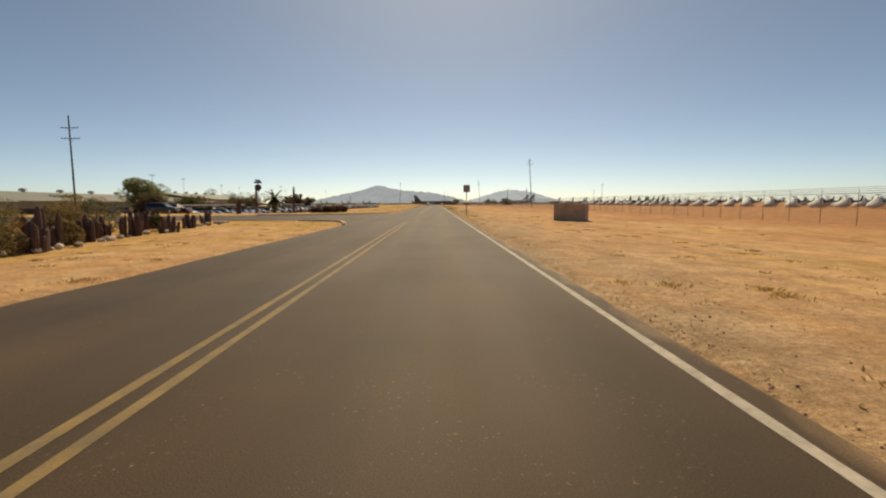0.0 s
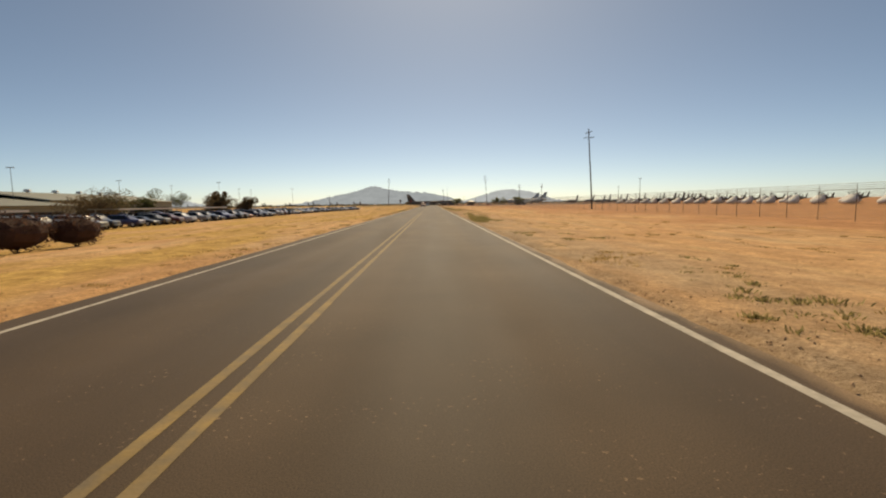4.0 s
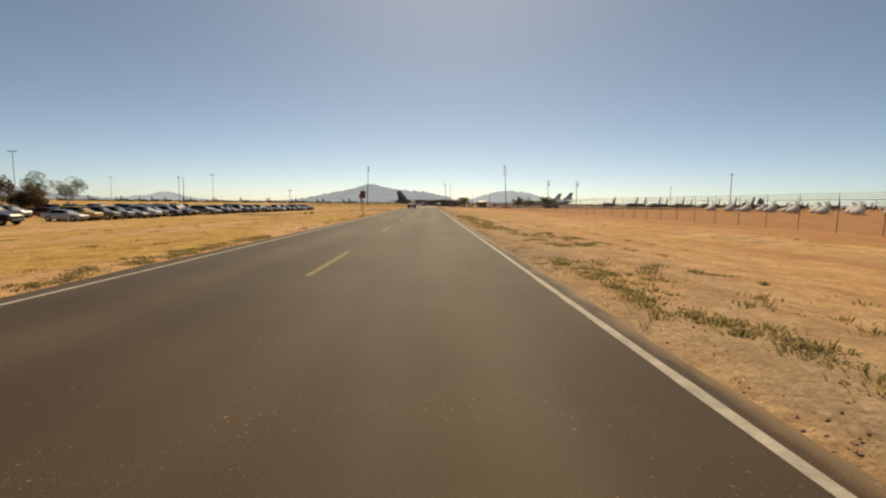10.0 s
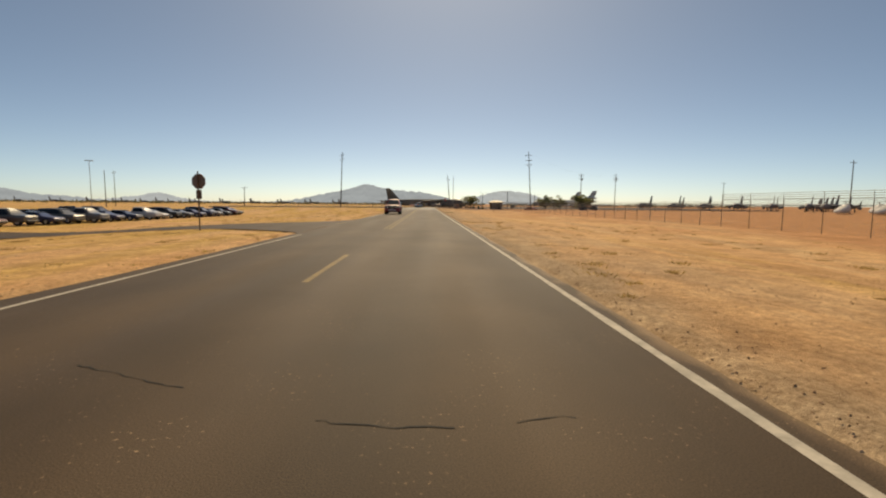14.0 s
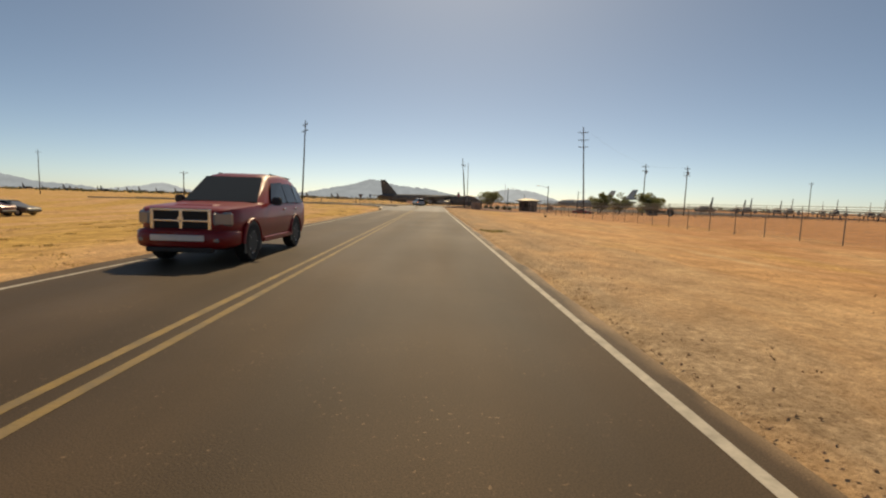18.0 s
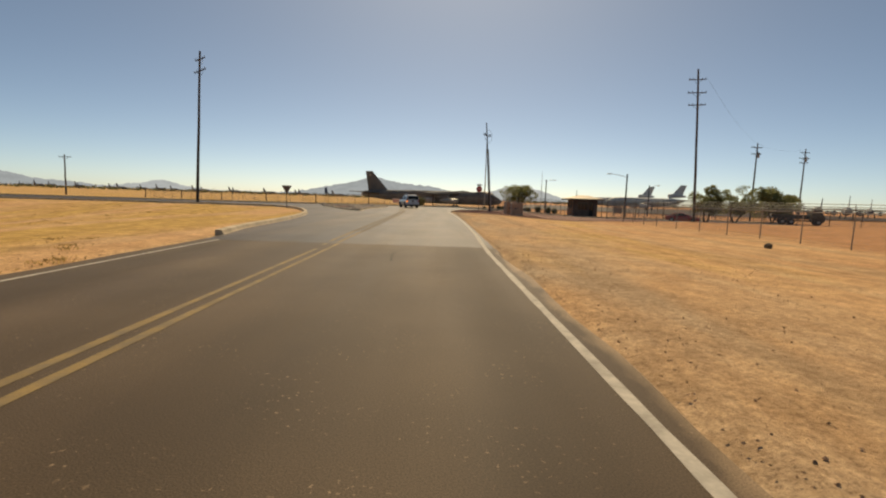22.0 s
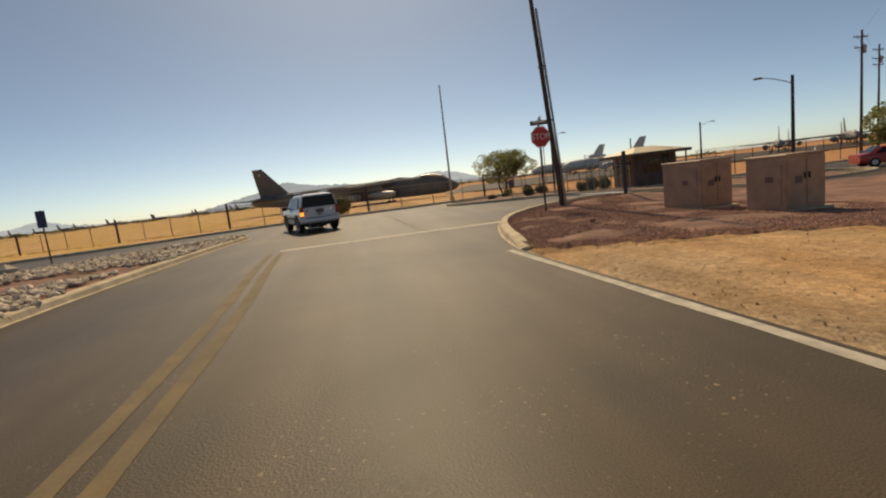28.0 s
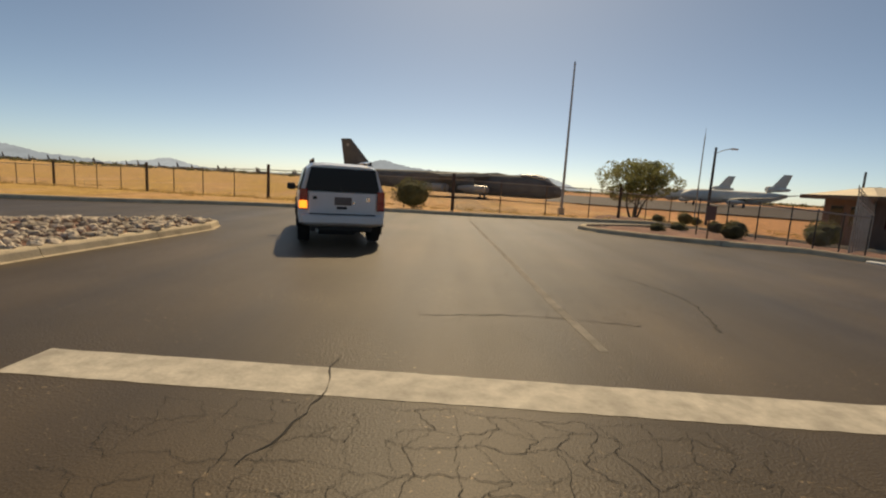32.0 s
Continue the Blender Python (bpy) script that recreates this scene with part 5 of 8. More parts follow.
# ---- utility cabinets and boxes ----
def cabinet(x, y, w, d, h, turn, label):
    t = thing("utility_cabinet", pose(x, y, drop(x, y) + 0.03, 0, 0, turn), label, "utility cabinet", "utility cabinets")
    part("plinth", box(0, 0, -0.06, w + 0.24, d + 0.24, 0.14, 0.02), CONCRETE, t)
    body = part("body", box(0, 0, 0.08, w, d, h, 0.03, segs=2), BEIGE_METAL, t)
    part("lid", box(0, 0, 0.08 + h, w + 0.06, d + 0.06, 0.05, 0.015), BEIGE_METAL, t)
    for k in (-1, 1):
        dr = part("door", box(k * w * 0.245, -d / 2 - 0.008, 0.16, w * 0.47, 0.02, h - 0.16, 0.008), BEIGE_METAL, t)
        part("handle", box(-k * w * 0.19 + k * w * 0.245, -d / 2 - 0.035, 0.75, 0.03, 0.035, 0.14, 0.006), DARK_STEEL, dr)
    part("hinge_panel", box(-w / 2 - 0.008, 0, 0.2, 0.02, d * 0.8, h - 0.3, 0.006), BEIGE_METAL, t)
    part("warning_plate", box(-w / 2 - 0.022, -d * 0.12, 0.72, 0.006, 0.2, 0.13), SIGN_BROWN, t, "small dark warning plate")
    part("warning_plate", box(-w * 0.2, -d / 2 - 0.022, 0.66, 0.2, 0.006, 0.16), SIGN_BACK, t, "small dull warning plate")
    part("lifting_eye", box(0.38 * w, -d * 0.4, h + 0.12, 0.07, 0.04, 0.06, 0.01), CHROME, t)
    return t


cabinet(11.1, 435.8, 1.05, 1.40, 1.25, 5, "beige steel utility cabinet on a concrete plinth")
cabinet(11.4, 433.3, 1.15, 1.0, 1.2, 4, "low beige steel utility cabinet on gravel")
bx = thing("block_enclosure", pose(15.4, 131.2, drop(15.4, 131.2), 0, 0, -24), "brown block enclosure standing alone on the sand", "enclosure")
for (cx, cy, sx, sy) in ((0, -1.35, 2.9, 0.2), (0, 1.35, 2.9, 0.2), (-1.35, 0, 0.2, 2.5), (1.35, 0, 0.2, 2.5)):
    part("wall", box(cx, cy, -0.15, sx, sy, 1.72, 0.015), BROWN_BLOCK, bx)
part("cap", box(0, 0, 1.57, 3.0, 3.0, 0.07, 0.015), BROWN_BLOCK, bx)


# ---- guardhouse ----
gh = thing("guardhouse", pose(27.5, 462.4, -1.0, 0, 0, 0) @ Matrix.Diagonal((0.56, 0.74, 1.34, 1.0)), "low dark brown gatehouse with a wide tan hipped roof", "gatehouse")
part("floor_slab", box(0, 0, -0.25, 8.2, 5.4, 0.3, 0.02), CONCRETE, gh)
for cx, cy, sx, sy in ((-3.5, 0, 0.16, 4.2), (3.5, 0, 0.16, 4.2), (0, 2.18, 7.16, 0.16)):
    part("wall", box(cx, cy, 0.05, sx, sy, 2.15), DARK_WALL, gh)
# the front: low wall, window band and an open doorway
for cx, w, z0, h in ((-2.9, 1.36, 0.05, 2.15), (-0.75, 2.94, 0.05, 0.85), (-0.75, 2.94, 1.85, 0.35), (0.95, 0.46, 0.05, 2.15), (1.75, 1.14, 2.0, 0.2), (2.95, 1.26, 0.05, 2.15)):
    part("wall", box(cx, -2.18, z0, w, 0.16, h), DARK_WALL, gh)
for k in range(3):
    wn = part("window", box(-1.73 + 0.98 * k, -2.19, 0.9, 0.98, 0.08, 0.95, 0.008), FASCIA, gh)
    part("pane", box(-1.73 + 0.98 * k, -2.24, 0.98, 0.84, 0.02, 0.8), GLASS, wn)
dd = part("door", box(1.75, -2.14, 0.06, 1.08, 0.05, 1.92, 0.005), SHADE_DARK, gh, "dark glazed door")
part("door_glass", box(1.75, -2.18, 0.95, 0.85, 0.02, 0.9), GLASS, dd)
part("door_handle", box(2.15, -2.2, 0.95, 0.04, 0.06, 0.16, 0.01), STEEL, dd)
for cy in (-1.0, 0.9):
    wn = part("window", box(-3.6, cy, 0.95, 0.06, 1.3, 0.95, 0.008), FASCIA, gh)
    part("pane", box(-3.64, cy, 1.02, 0.02, 1.16, 0.8), GLASS, wn)
bm = bmesh.new()
ev = [(-5.0, -3.6), (5.0, -3.6), (5.0, 3.6), (-5.0, 3.6)]
lo = [bm.verts.new((px, py, 2.26)) for px, py in ev]
hi = [bm.verts.new((px * 0.30, py * 0.06, 2.70)) for px, py in ev]
bm.faces.new(hi)
for i in range(4):
    j = (i + 1) % 4
    bm.faces.new((lo[i], lo[j], hi[j], hi[i]))
bm.faces.new(lo[::-1])
rf = part("roof", bm, ROOF_TAN, gh, "tan standing-seam hipped roof")
for k in range(15):
    f = -0.93 + 1.86 * k / 14
    part("roof_seam", rod((4.8 * f, -3.38, 2.275), (4.8 * f * 0.55, -1.6, 2.512), 0.018, None, 5), ROOF_TAN, rf)
for i in range(4):
    a, b = ev[i], ev[(i + 1) % 4]
    if a[1] == b[1]:
        part("fascia", box(0, a[1], 2.10, 10.06, 0.06, 0.18), FASCIA, gh)
    else:
        part("fascia", box(a[0], 0, 2.10, 0.06, 7.12, 0.18), FASCIA, gh)
part("soffit", box(0, 0, 2.2, 9.5, 6.7, 0.03), FASCIA, gh)
for px in (-4.5, 4.5):
    part("roof_post", box(px, -3.1, 0.0, 0.14, 0.14, 2.2), DARK_STEEL, gh)
part("vent_pipe", rod((-1.6, 0.6, 2.5), (-1.6, 0.6, 3.35), 0.09, None, 8), DARK_STEEL, rf)
part("vent_cap", rod((-0.6, 0, 2.6), (-0.6, 0, 2.72), 0.2, 0.14, 8), STEEL, rf)
part("vent_cap", rod((0.6, 0, 2.6), (0.6, 0, 2.70), 0.16, 0.1, 8), STEEL, rf)
solid("kerb_white", box(14.2, 446.3, -0.14, 3.2, 0.22, 0.12, 0.02, rz=-72), SIGN_WHITE, "white painted kerb edge by the gatehouse", "kerb", kind="structure")
bl = thing("bollard", pose(13.2, 442.7, 0.05), "dark steel gate post beside the lane", "gate post")
part("shaft", rod((0, 0, 0), (0, 0, 1.8), 0.085, 0.085, 12), DARK_STEEL, bl)
part("cap", rod((0, 0, 1.8), (0, 0, 1.85), 0.1, 0.05, 12), DARK_STEEL, bl)


# ---- cars ----
def wheel(parent, x, y, r, w, side, rim_mat=ALLOY, spokes=5):
    """A wheel at x, y; side -1 or +1 tells which way its face looks."""
    bm = bmesh.new()
    prof = [(-w / 2, r * 0.62), (-w / 2, r * 0.93), (-w * 0.36, r), (w * 0.36, r), (w / 2, r * 0.93), (w / 2, r * 0.62)]
    seg = 20
    rings = [[bm.verts.new((o, q * math.cos(2 * math.pi * i / seg), q * math.sin(2 * math.pi * i / seg))) for i in range(seg)] for o, q in prof]
    for a, b in zip(rings, rings[1:] + rings[:1]):
        for i in range(seg):
            j = (i + 1) % seg
            bm.faces.new((a[i], a[j], b[j], b[i]))
    bmesh.ops.recalc_face_normals(bm, faces=bm.faces[:])
    wh = new("wheel")
    wh.parent = parent
    wh.location = (x, y, r)
    part("tyre", bm, TYRE, wh)
    rb = rod((side * w * 0.28, 0, 0), (side * w * 0.36, 0, 0), r * 0.16, None, 10)
    for k in range(spokes):
        a = 2 * math.pi * k / spokes
        rod((side * w * 0.3, 0, 0), (side * w * 0.36, r * 0.6 * math.cos(a), r * 0.6 * math.sin(a)), r * 0.11, r * 0.09, 6, rb)
    for k in range(16):
        a, b = 2 * math.pi * k / 16, 2 * math.pi * (k + 1) / 16
        rod((side * w * 0.38, r * 0.62 * math.cos(a), r * 0.62 * math.sin(a)), (side * w * 0.38, r * 0.62 * math.cos(b), r * 0.62 * math.sin(b)), r * 0.05, None, 5, rb, caps=False)
    part("rim", rb, rim_mat, wh)
    part("brake_disc", rod((-side * w * 0.2, 0, 0), (side * w * 0.12, 0, 0), r * 0.6, None, 14), DARK_STEEL, wh)
    return wh


def hull(stations, name="body"):
    """A car body lofted from cross-sections, front to back along y. Each station: y, half width at the sill, at the belt, at the roof, and the heights of sill, belt, roof."""
    bm = bmesh.new()
    rings = []
    for y, ws, wb, wr, zs, zb, zr in stations:
        right = [(ws * 0.72, zs), (ws, zs + 0.05), (wb * 1.0, zs + (zb - zs) * 0.35), (wb, zb - 0.06), (wb - 0.03, zb)]
        if zr > zb + 0.02:
            right += [(wr + (wb - wr) * 0.12, zb + (zr - zb) * 0.86), (wr - 0.06, zr - 0.02), (wr * 0.6, zr)]
        else:
            right += [(wb - 0.06, zb + 0.005), (wb * 0.75, zb + 0.018), (wb * 0.5, zb + 0.025)]
        pts = right + [(-x, z) for x, z in right[::-1]]
        rings.append([bm.verts.new((x, y, z)) for x, z in pts])
    n = len(rings[0])
    for a, b in zip(rings, rings[1:]):
        for i in range(n):
            j = (i + 1) % n
            bm.faces.new((a[i], a[j], b[j], b[i]))
    bm.faces.new(rings[0])
    bm.faces.new(rings[-1])
    bmesh.ops.recalc_face_normals(bm, faces=bm.faces[:])
    return bm


def quad_panel(pts, thick=0.012):
    """A slightly thick plate through four or more corners."""
    bm = bmesh.new()
    bm.faces.new([bm.verts.new(p) for p in pts])
    bm.normal_update()
    bmesh.ops.solidify(bm, geom=bm.faces[:], thickness=thick)
    return bm


def arch(parent, x, y, r, side, material):
    """A raised wheel-arch lip."""
    bm = tube([(x, y + r * math.cos(math.pi * k / 10), r * 0.86 + r * math.sin(math.pi * k / 10)) for k in range(11)], 0.035, 6)
    part("wheel_arch", bm, material, parent)
    bm = bmesh.new()
    ring = [bm.verts.new((x, y, r * 0.86))]
    pts = [bm.verts.new((x + side * 0.004, y + r * 0.98 * math.cos(math.pi * k / 12), r * 0.86 + r * 0.98 * math.sin(math.pi * k / 12))) for k in range(13)]
    pts2 = [bm.verts.new((x + side * 0.004, y + r * 0.98, 0.2)), bm.verts.new((x + side * 0.004, y - r * 0.98, 0.2))]
    bm.verts.remove(ring[0])
    bm.faces.new([pts2[0]] + pts + [pts2[1]])
    part("wheel_well", bm, PLASTIC, parent)


# the white estate ahead, waiting at the junction; local front is -y
def white_suv(m):
    t = thing("white_suv", m, "white boxy four-wheel-drive estate with tinted glass, amber indicator lit", "car")
    st = [(-2.10, 0.62, 0.66, 0.5, 0.42, 0.80, 0.80), (-2.0, 0.80, 0.83, 0.6, 0.36, 0.96, 0.96), (-1.0, 0.84, 0.86, 0.7, 0.34, 1.02, 1.02), (-0.72, 0.84, 0.87, 0.72, 0.34, 1.04, 1.05),
          (-0.18, 0.84, 0.87, 0.66, 0.34, 1.05, 1.60), (0.4, 0.84, 0.87, 0.68, 0.34, 1.05, 1.66), (1.6, 0.84, 0.87, 0.68, 0.34, 1.05, 1.66), (1.86, 0.84, 0.87, 0.66, 0.36, 1.05, 1.62), (2.04, 0.82, 0.85, 0.72, 0.42, 1.05, 1.06 + 0.0)]
    st[-1] = (2.0, 0.83, 0.86, 0.66, 0.42, 1.05, 1.60)
    part("body", hull(st), PAINT_WHITE, t, smooth=38)
    tg = part("tailgate", box(0, 2.01, 0.62, 1.36, 0.07, 0.46, 0.02), PAINT_WHITE, t)
    part("rear_window", quad_panel([(-0.74, 2.035, 1.08), (0.74, 2.035, 1.08), (0.63, 2.02, 1.55), (-0.63, 2.02, 1.55)]), TINTED, tg, "dark tinted rear window")
    part("number_plate", box(0.0, 2.06, 0.82, 0.34, 0.015, 0.16, 0.004), SIGN_BACK, tg, "grey number plate")
    part("plate_light", box(0.02, 2.06, 0.74, 0.2, 0.02, 0.05, 0.005), PLASTIC, tg)
    part("badge", box(-0.5, 2.055, 0.9, 0.09, 0.012, 0.09, 0.01), CHROME, tg)
    part("badge", box(-0.22, 2.055, 0.84, 0.05, 0.012, 0.06, 0.01), CHROME, tg)
    part("lock", box(0.55, 2.055, 0.92, 0.08, 0.012, 0.06, 0.01), PLASTIC, tg)
    part("wiper", rod((0.0, 2.06, 1.08), (0.06, 2.05, 1.14), 0.018, 0.012, 6), PLASTIC, tg)
    for sx in (-1, 1):
        lamp = part("tail_light", box(sx * 0.765, 2.0, 0.72, 0.15, 0.12, 0.40, 0.012), LAMP_RED, t)
        part("indicator", box(sx * 0.77, 2.03, 0.74, 0.145, 0.1, 0.15, 0.008), INDICATOR if sx > 0 else LAMP_RED, lamp, "lit amber indicator" if sx > 0 else "")
        part("side_window", quad_panel([(sx * 0.872, -0.45, 1.07), (sx * 0.872, 0.62, 1.07), (sx * 0.735, 0.62, 1.54), (sx * 0.735, -0.05, 1.54)]), TINTED, t)
        part("side_window", quad_panel([(sx * 0.872, 0.70, 1.07), (sx * 0.872, 1.72, 1.07), (sx * 0.735, 1.62, 1.54), (sx * 0.735, 0.70, 1.54)]), TINTED, t)
        mi = part("mirror", box(sx * 1.0, -0.45, 1.02, 0.2, 0.1, 0.16, 0.03), PLASTIC, t)
        part("mirror_arm", box(sx * 0.89, -0.45, 1.06, 0.08, 0.05, 0.05), PLASTIC, mi)
        part("door_handle", box(sx * 0.885, 0.45, 0.93, 0.02, 0.16, 0.035, 0.008), PLASTIC, t)
        part("side_moulding", box(sx * 0.875, 0.2, 0.6, 0.03, 2.2, 0.09, 0.01), PLASTIC, t)
        rr = rod((sx * 0.58, -0.0, 1.73), (sx * 0.58, 1.75, 1.72), 0.02, None, 6)
        rail = part("roof_rail", rr, CHROME, t)
        for yy in (0.05, 0.85, 1.7):
            part("rail_foot", box(sx * 0.58, yy, 1.64, 0.04, 0.1, 0.09, 0.01), PLASTIC, rail)
        for yy in (-1.28, 1.30):
            arch(t, sx * 0.868, yy, 0.42, sx, PLASTIC)
            wheel(t, sx * 0.74, yy, 0.36, 0.235, sx)
    part("bumper", box(0, 2.08, 0.44, 1.62, 0.2, 0.19, 0.035), PAINT_WHITE, t, "white rear bumper")
    part("bumper_step", box(0, 2.10, 0.63, 1.3, 0.14, 0.015, 0.004), PLASTIC, t)
    part("front_bumper", box(0, -2.12, 0.42, 1.66, 0.16, 0.2, 0.035), PLASTIC, t)
    part("windscreen", quad_panel([(-0.74, -0.75, 1.06), (0.74, -0.75, 1.06), (0.62, -0.2, 1.57), (-0.62, -0.2, 1.57)]), TINTED, t)
    part("underbody", box(0, 0.1, 0.26, 1.25, 3.6, 0.16, 0.03), PLASTIC, t)
    part("fuel_tank", box(0.1, 1.55, 0.2, 0.8, 0.6, 0.2, 0.04), PLASTIC, t)
    part("rear_axle", rod((-0.65, 1.30, 0.34), (0.65, 1.30, 0.34), 0.06, None, 8), DARK_STEEL, t)
    part("exhaust_pipe", rod((0.5, 1.5, 0.3), (0.5, 2.12, 0.3), 0.03, None, 8), STEEL, t)
    part("front_grille", box(0, -2.13, 0.66, 1.1, 0.05, 0.2, 0.01), PLASTIC, t)
    return t


white_suv(pose(-0.65, 446.6, 0.008, 0, 0, 180 + 18))


# the dark red estate in the oncoming lane; local front is -y
def red_suv(m):
    t = thing("red_suv", m, "dark red sport utility car with a chrome cross-bar grille", "car")
    st = [(-2.46, 0.48, 0.55, 0.5, 0.52, 0.98, 0.98), (-2.40, 0.66, 0.72, 0.5, 0.46, 1.04, 1.04), (-2.24, 0.80, 0.85, 0.6, 0.40, 1.08, 1.08), (-1.9, 0.89, 0.92, 0.7, 0.36, 1.11, 1.11), (-1.0, 0.93, 0.96, 0.75, 0.34, 1.16, 1.17),
          (-0.78, 0.93, 0.96, 0.74, 0.34, 1.17, 1.22), (-0.1, 0.93, 0.96, 0.70, 0.34, 1.17, 1.74), (0.15, 0.93, 0.96, 0.69, 0.34, 1.17, 1.84), (0.5, 0.93, 0.96, 0.69, 0.34, 1.18, 1.89), (1.1, 0.93, 0.96, 0.69, 0.34, 1.18, 1.905), (1.8, 0.93, 0.96, 0.67, 0.34, 1.18, 1.87),
          (2.25, 0.92, 0.95, 0.63, 0.38, 1.18, 1.78), (2.42, 0.91, 0.94, 0.62, 0.40, 1.18, 1.66), (2.55, 0.88, 0.91, 0.7, 0.45, 1.15, 1.3)]
    part("body", hull(st), PAINT_RED, t, smooth=38)
    part("windscreen", quad_panel([(-0.80, -0.84, 1.22), (0.80, -0.84, 1.22), (0.64, -0.10, 1.785), (-0.64, -0.10, 1.785)], 0.02), WINDSCREEN, t)
    g = part("grille", box(0, -2.45, 0.64, 1.02, 0.06, 0.42, 0.02), SHADE_DARK, t)
    for (cx, cz, w, h) in ((0, 0.62, 1.0, 0.05), (0, 1.03, 1.12, 0.055), (0, 0.83, 1.04, 0.045)):
        part("grille_bar", box(cx, -2.48, cz, w, 0.05, h, 0.012), CHROME, g)
    for cx in (-0.53, 0.0, 0.53):
        part("grille_bar", box(cx, -2.48, 0.63, 0.065, 0.05, 0.42, 0.012), CHROME, g)
    part("front_bumper", loft([(-2.62, 0, 0.52, 0.55, 0.13), (-2.56, 0, 0.52, 0.74, 0.18), (-2.42, 0, 0.52, 0.86, 0.2), (-2.1, 0, 0.52, 0.94, 0.2), (-1.95, 0, 0.52, 0.94, 0.18)], 20, power=5), PAINT_RED, t, smooth=40)
    part("bumper_guard", box(0, -2.62, 0.48, 0.98, 0.05, 0.12, 0.012), ALLOY, t, "silver bumper guard")
    part("lower_intake", box(0, -2.5, 0.27, 1.2, 0.2, 0.1, 0.02), PLASTIC, t)
    part("hood_scoop", box(0, -1.5, 1.11, 0.9, 1.1, 0.05, 0.03, taper=0.8), PAINT_RED, t)
    for sx in (-1, 1):
        part("headlight", box(sx * 0.71, -2.33, 0.76, 0.36, 0.14, 0.27, 0.04, rz=sx * 30), LAMP_CLEAR, t, "clear headlight")
        part("fog_lamp", box(sx * 0.68, -2.56, 0.46, 0.12, 0.06, 0.08, 0.02), LAMP_CLEAR, t)
        part("side_window", quad_panel([(sx * 0.962, -0.40, 1.20), (sx * 0.962, 0.75, 1.20), (sx * 0.80, 0.75, 1.70), (sx * 0.80, 0.05, 1.66)]), TINTED, t)
        part("side_window", quad_panel([(sx * 0.962, 0.83, 1.20), (sx * 0.962, 1.6, 1.20), (sx * 0.79, 1.55, 1.68), (sx * 0.79, 0.83, 1.68)]), TINTED, t)
        part("side_window", quad_panel([(sx * 0.962, 1.68, 1.20), (sx * 0.95, 2.25, 1.20), (sx * 0.77, 2.15, 1.62), (sx * 0.79, 1.63, 1.68)]), TINTED, t)
        mi = part("mirror", box(sx * 1.1, -0.42, 1.15, 0.22, 0.11, 0.18, 0.04), PLASTIC, t)
        part("mirror_arm", box(sx * 0.99, -0.42, 1.19, 0.08, 0.06, 0.06), PLASTIC, mi)
        for yy in (0.55, 1.5):
            part("door_handle", box(sx * 0.975, yy, 1.03, 0.03, 0.18, 0.04, 0.01), CHROME, t)
        part("sill", box(sx * 0.93, 0.2, 0.34, 0.08, 2.1, 0.12, 0.02), PAINT_RED, t)
        part("roof_rail", rod((sx * 0.62, 0.5, 1.88), (sx * 0.6, 2.1, 1.84), 0.022, None, 6), PLASTIC, t)
        for yy in (-1.5, 1.53):
            arch(t, sx * 0.962, yy, 0.47, sx, PAINT_RED)
            wheel(t, sx * 0.84, yy, 0.40, 0.26, sx, ALLOY, 5)
    part("underbody", box(0, 0.0, 0.28, 1.4, 4.2, 0.16, 0.03), PLASTIC, t)
    part("hood_badge", box(0, -2.49, 0.82, 0.12, 0.02, 0.12, 0.02), CHROME, t)
    return t


red_suv(pose(-2.16, 352.1, 0.008, 0, 0, 0))


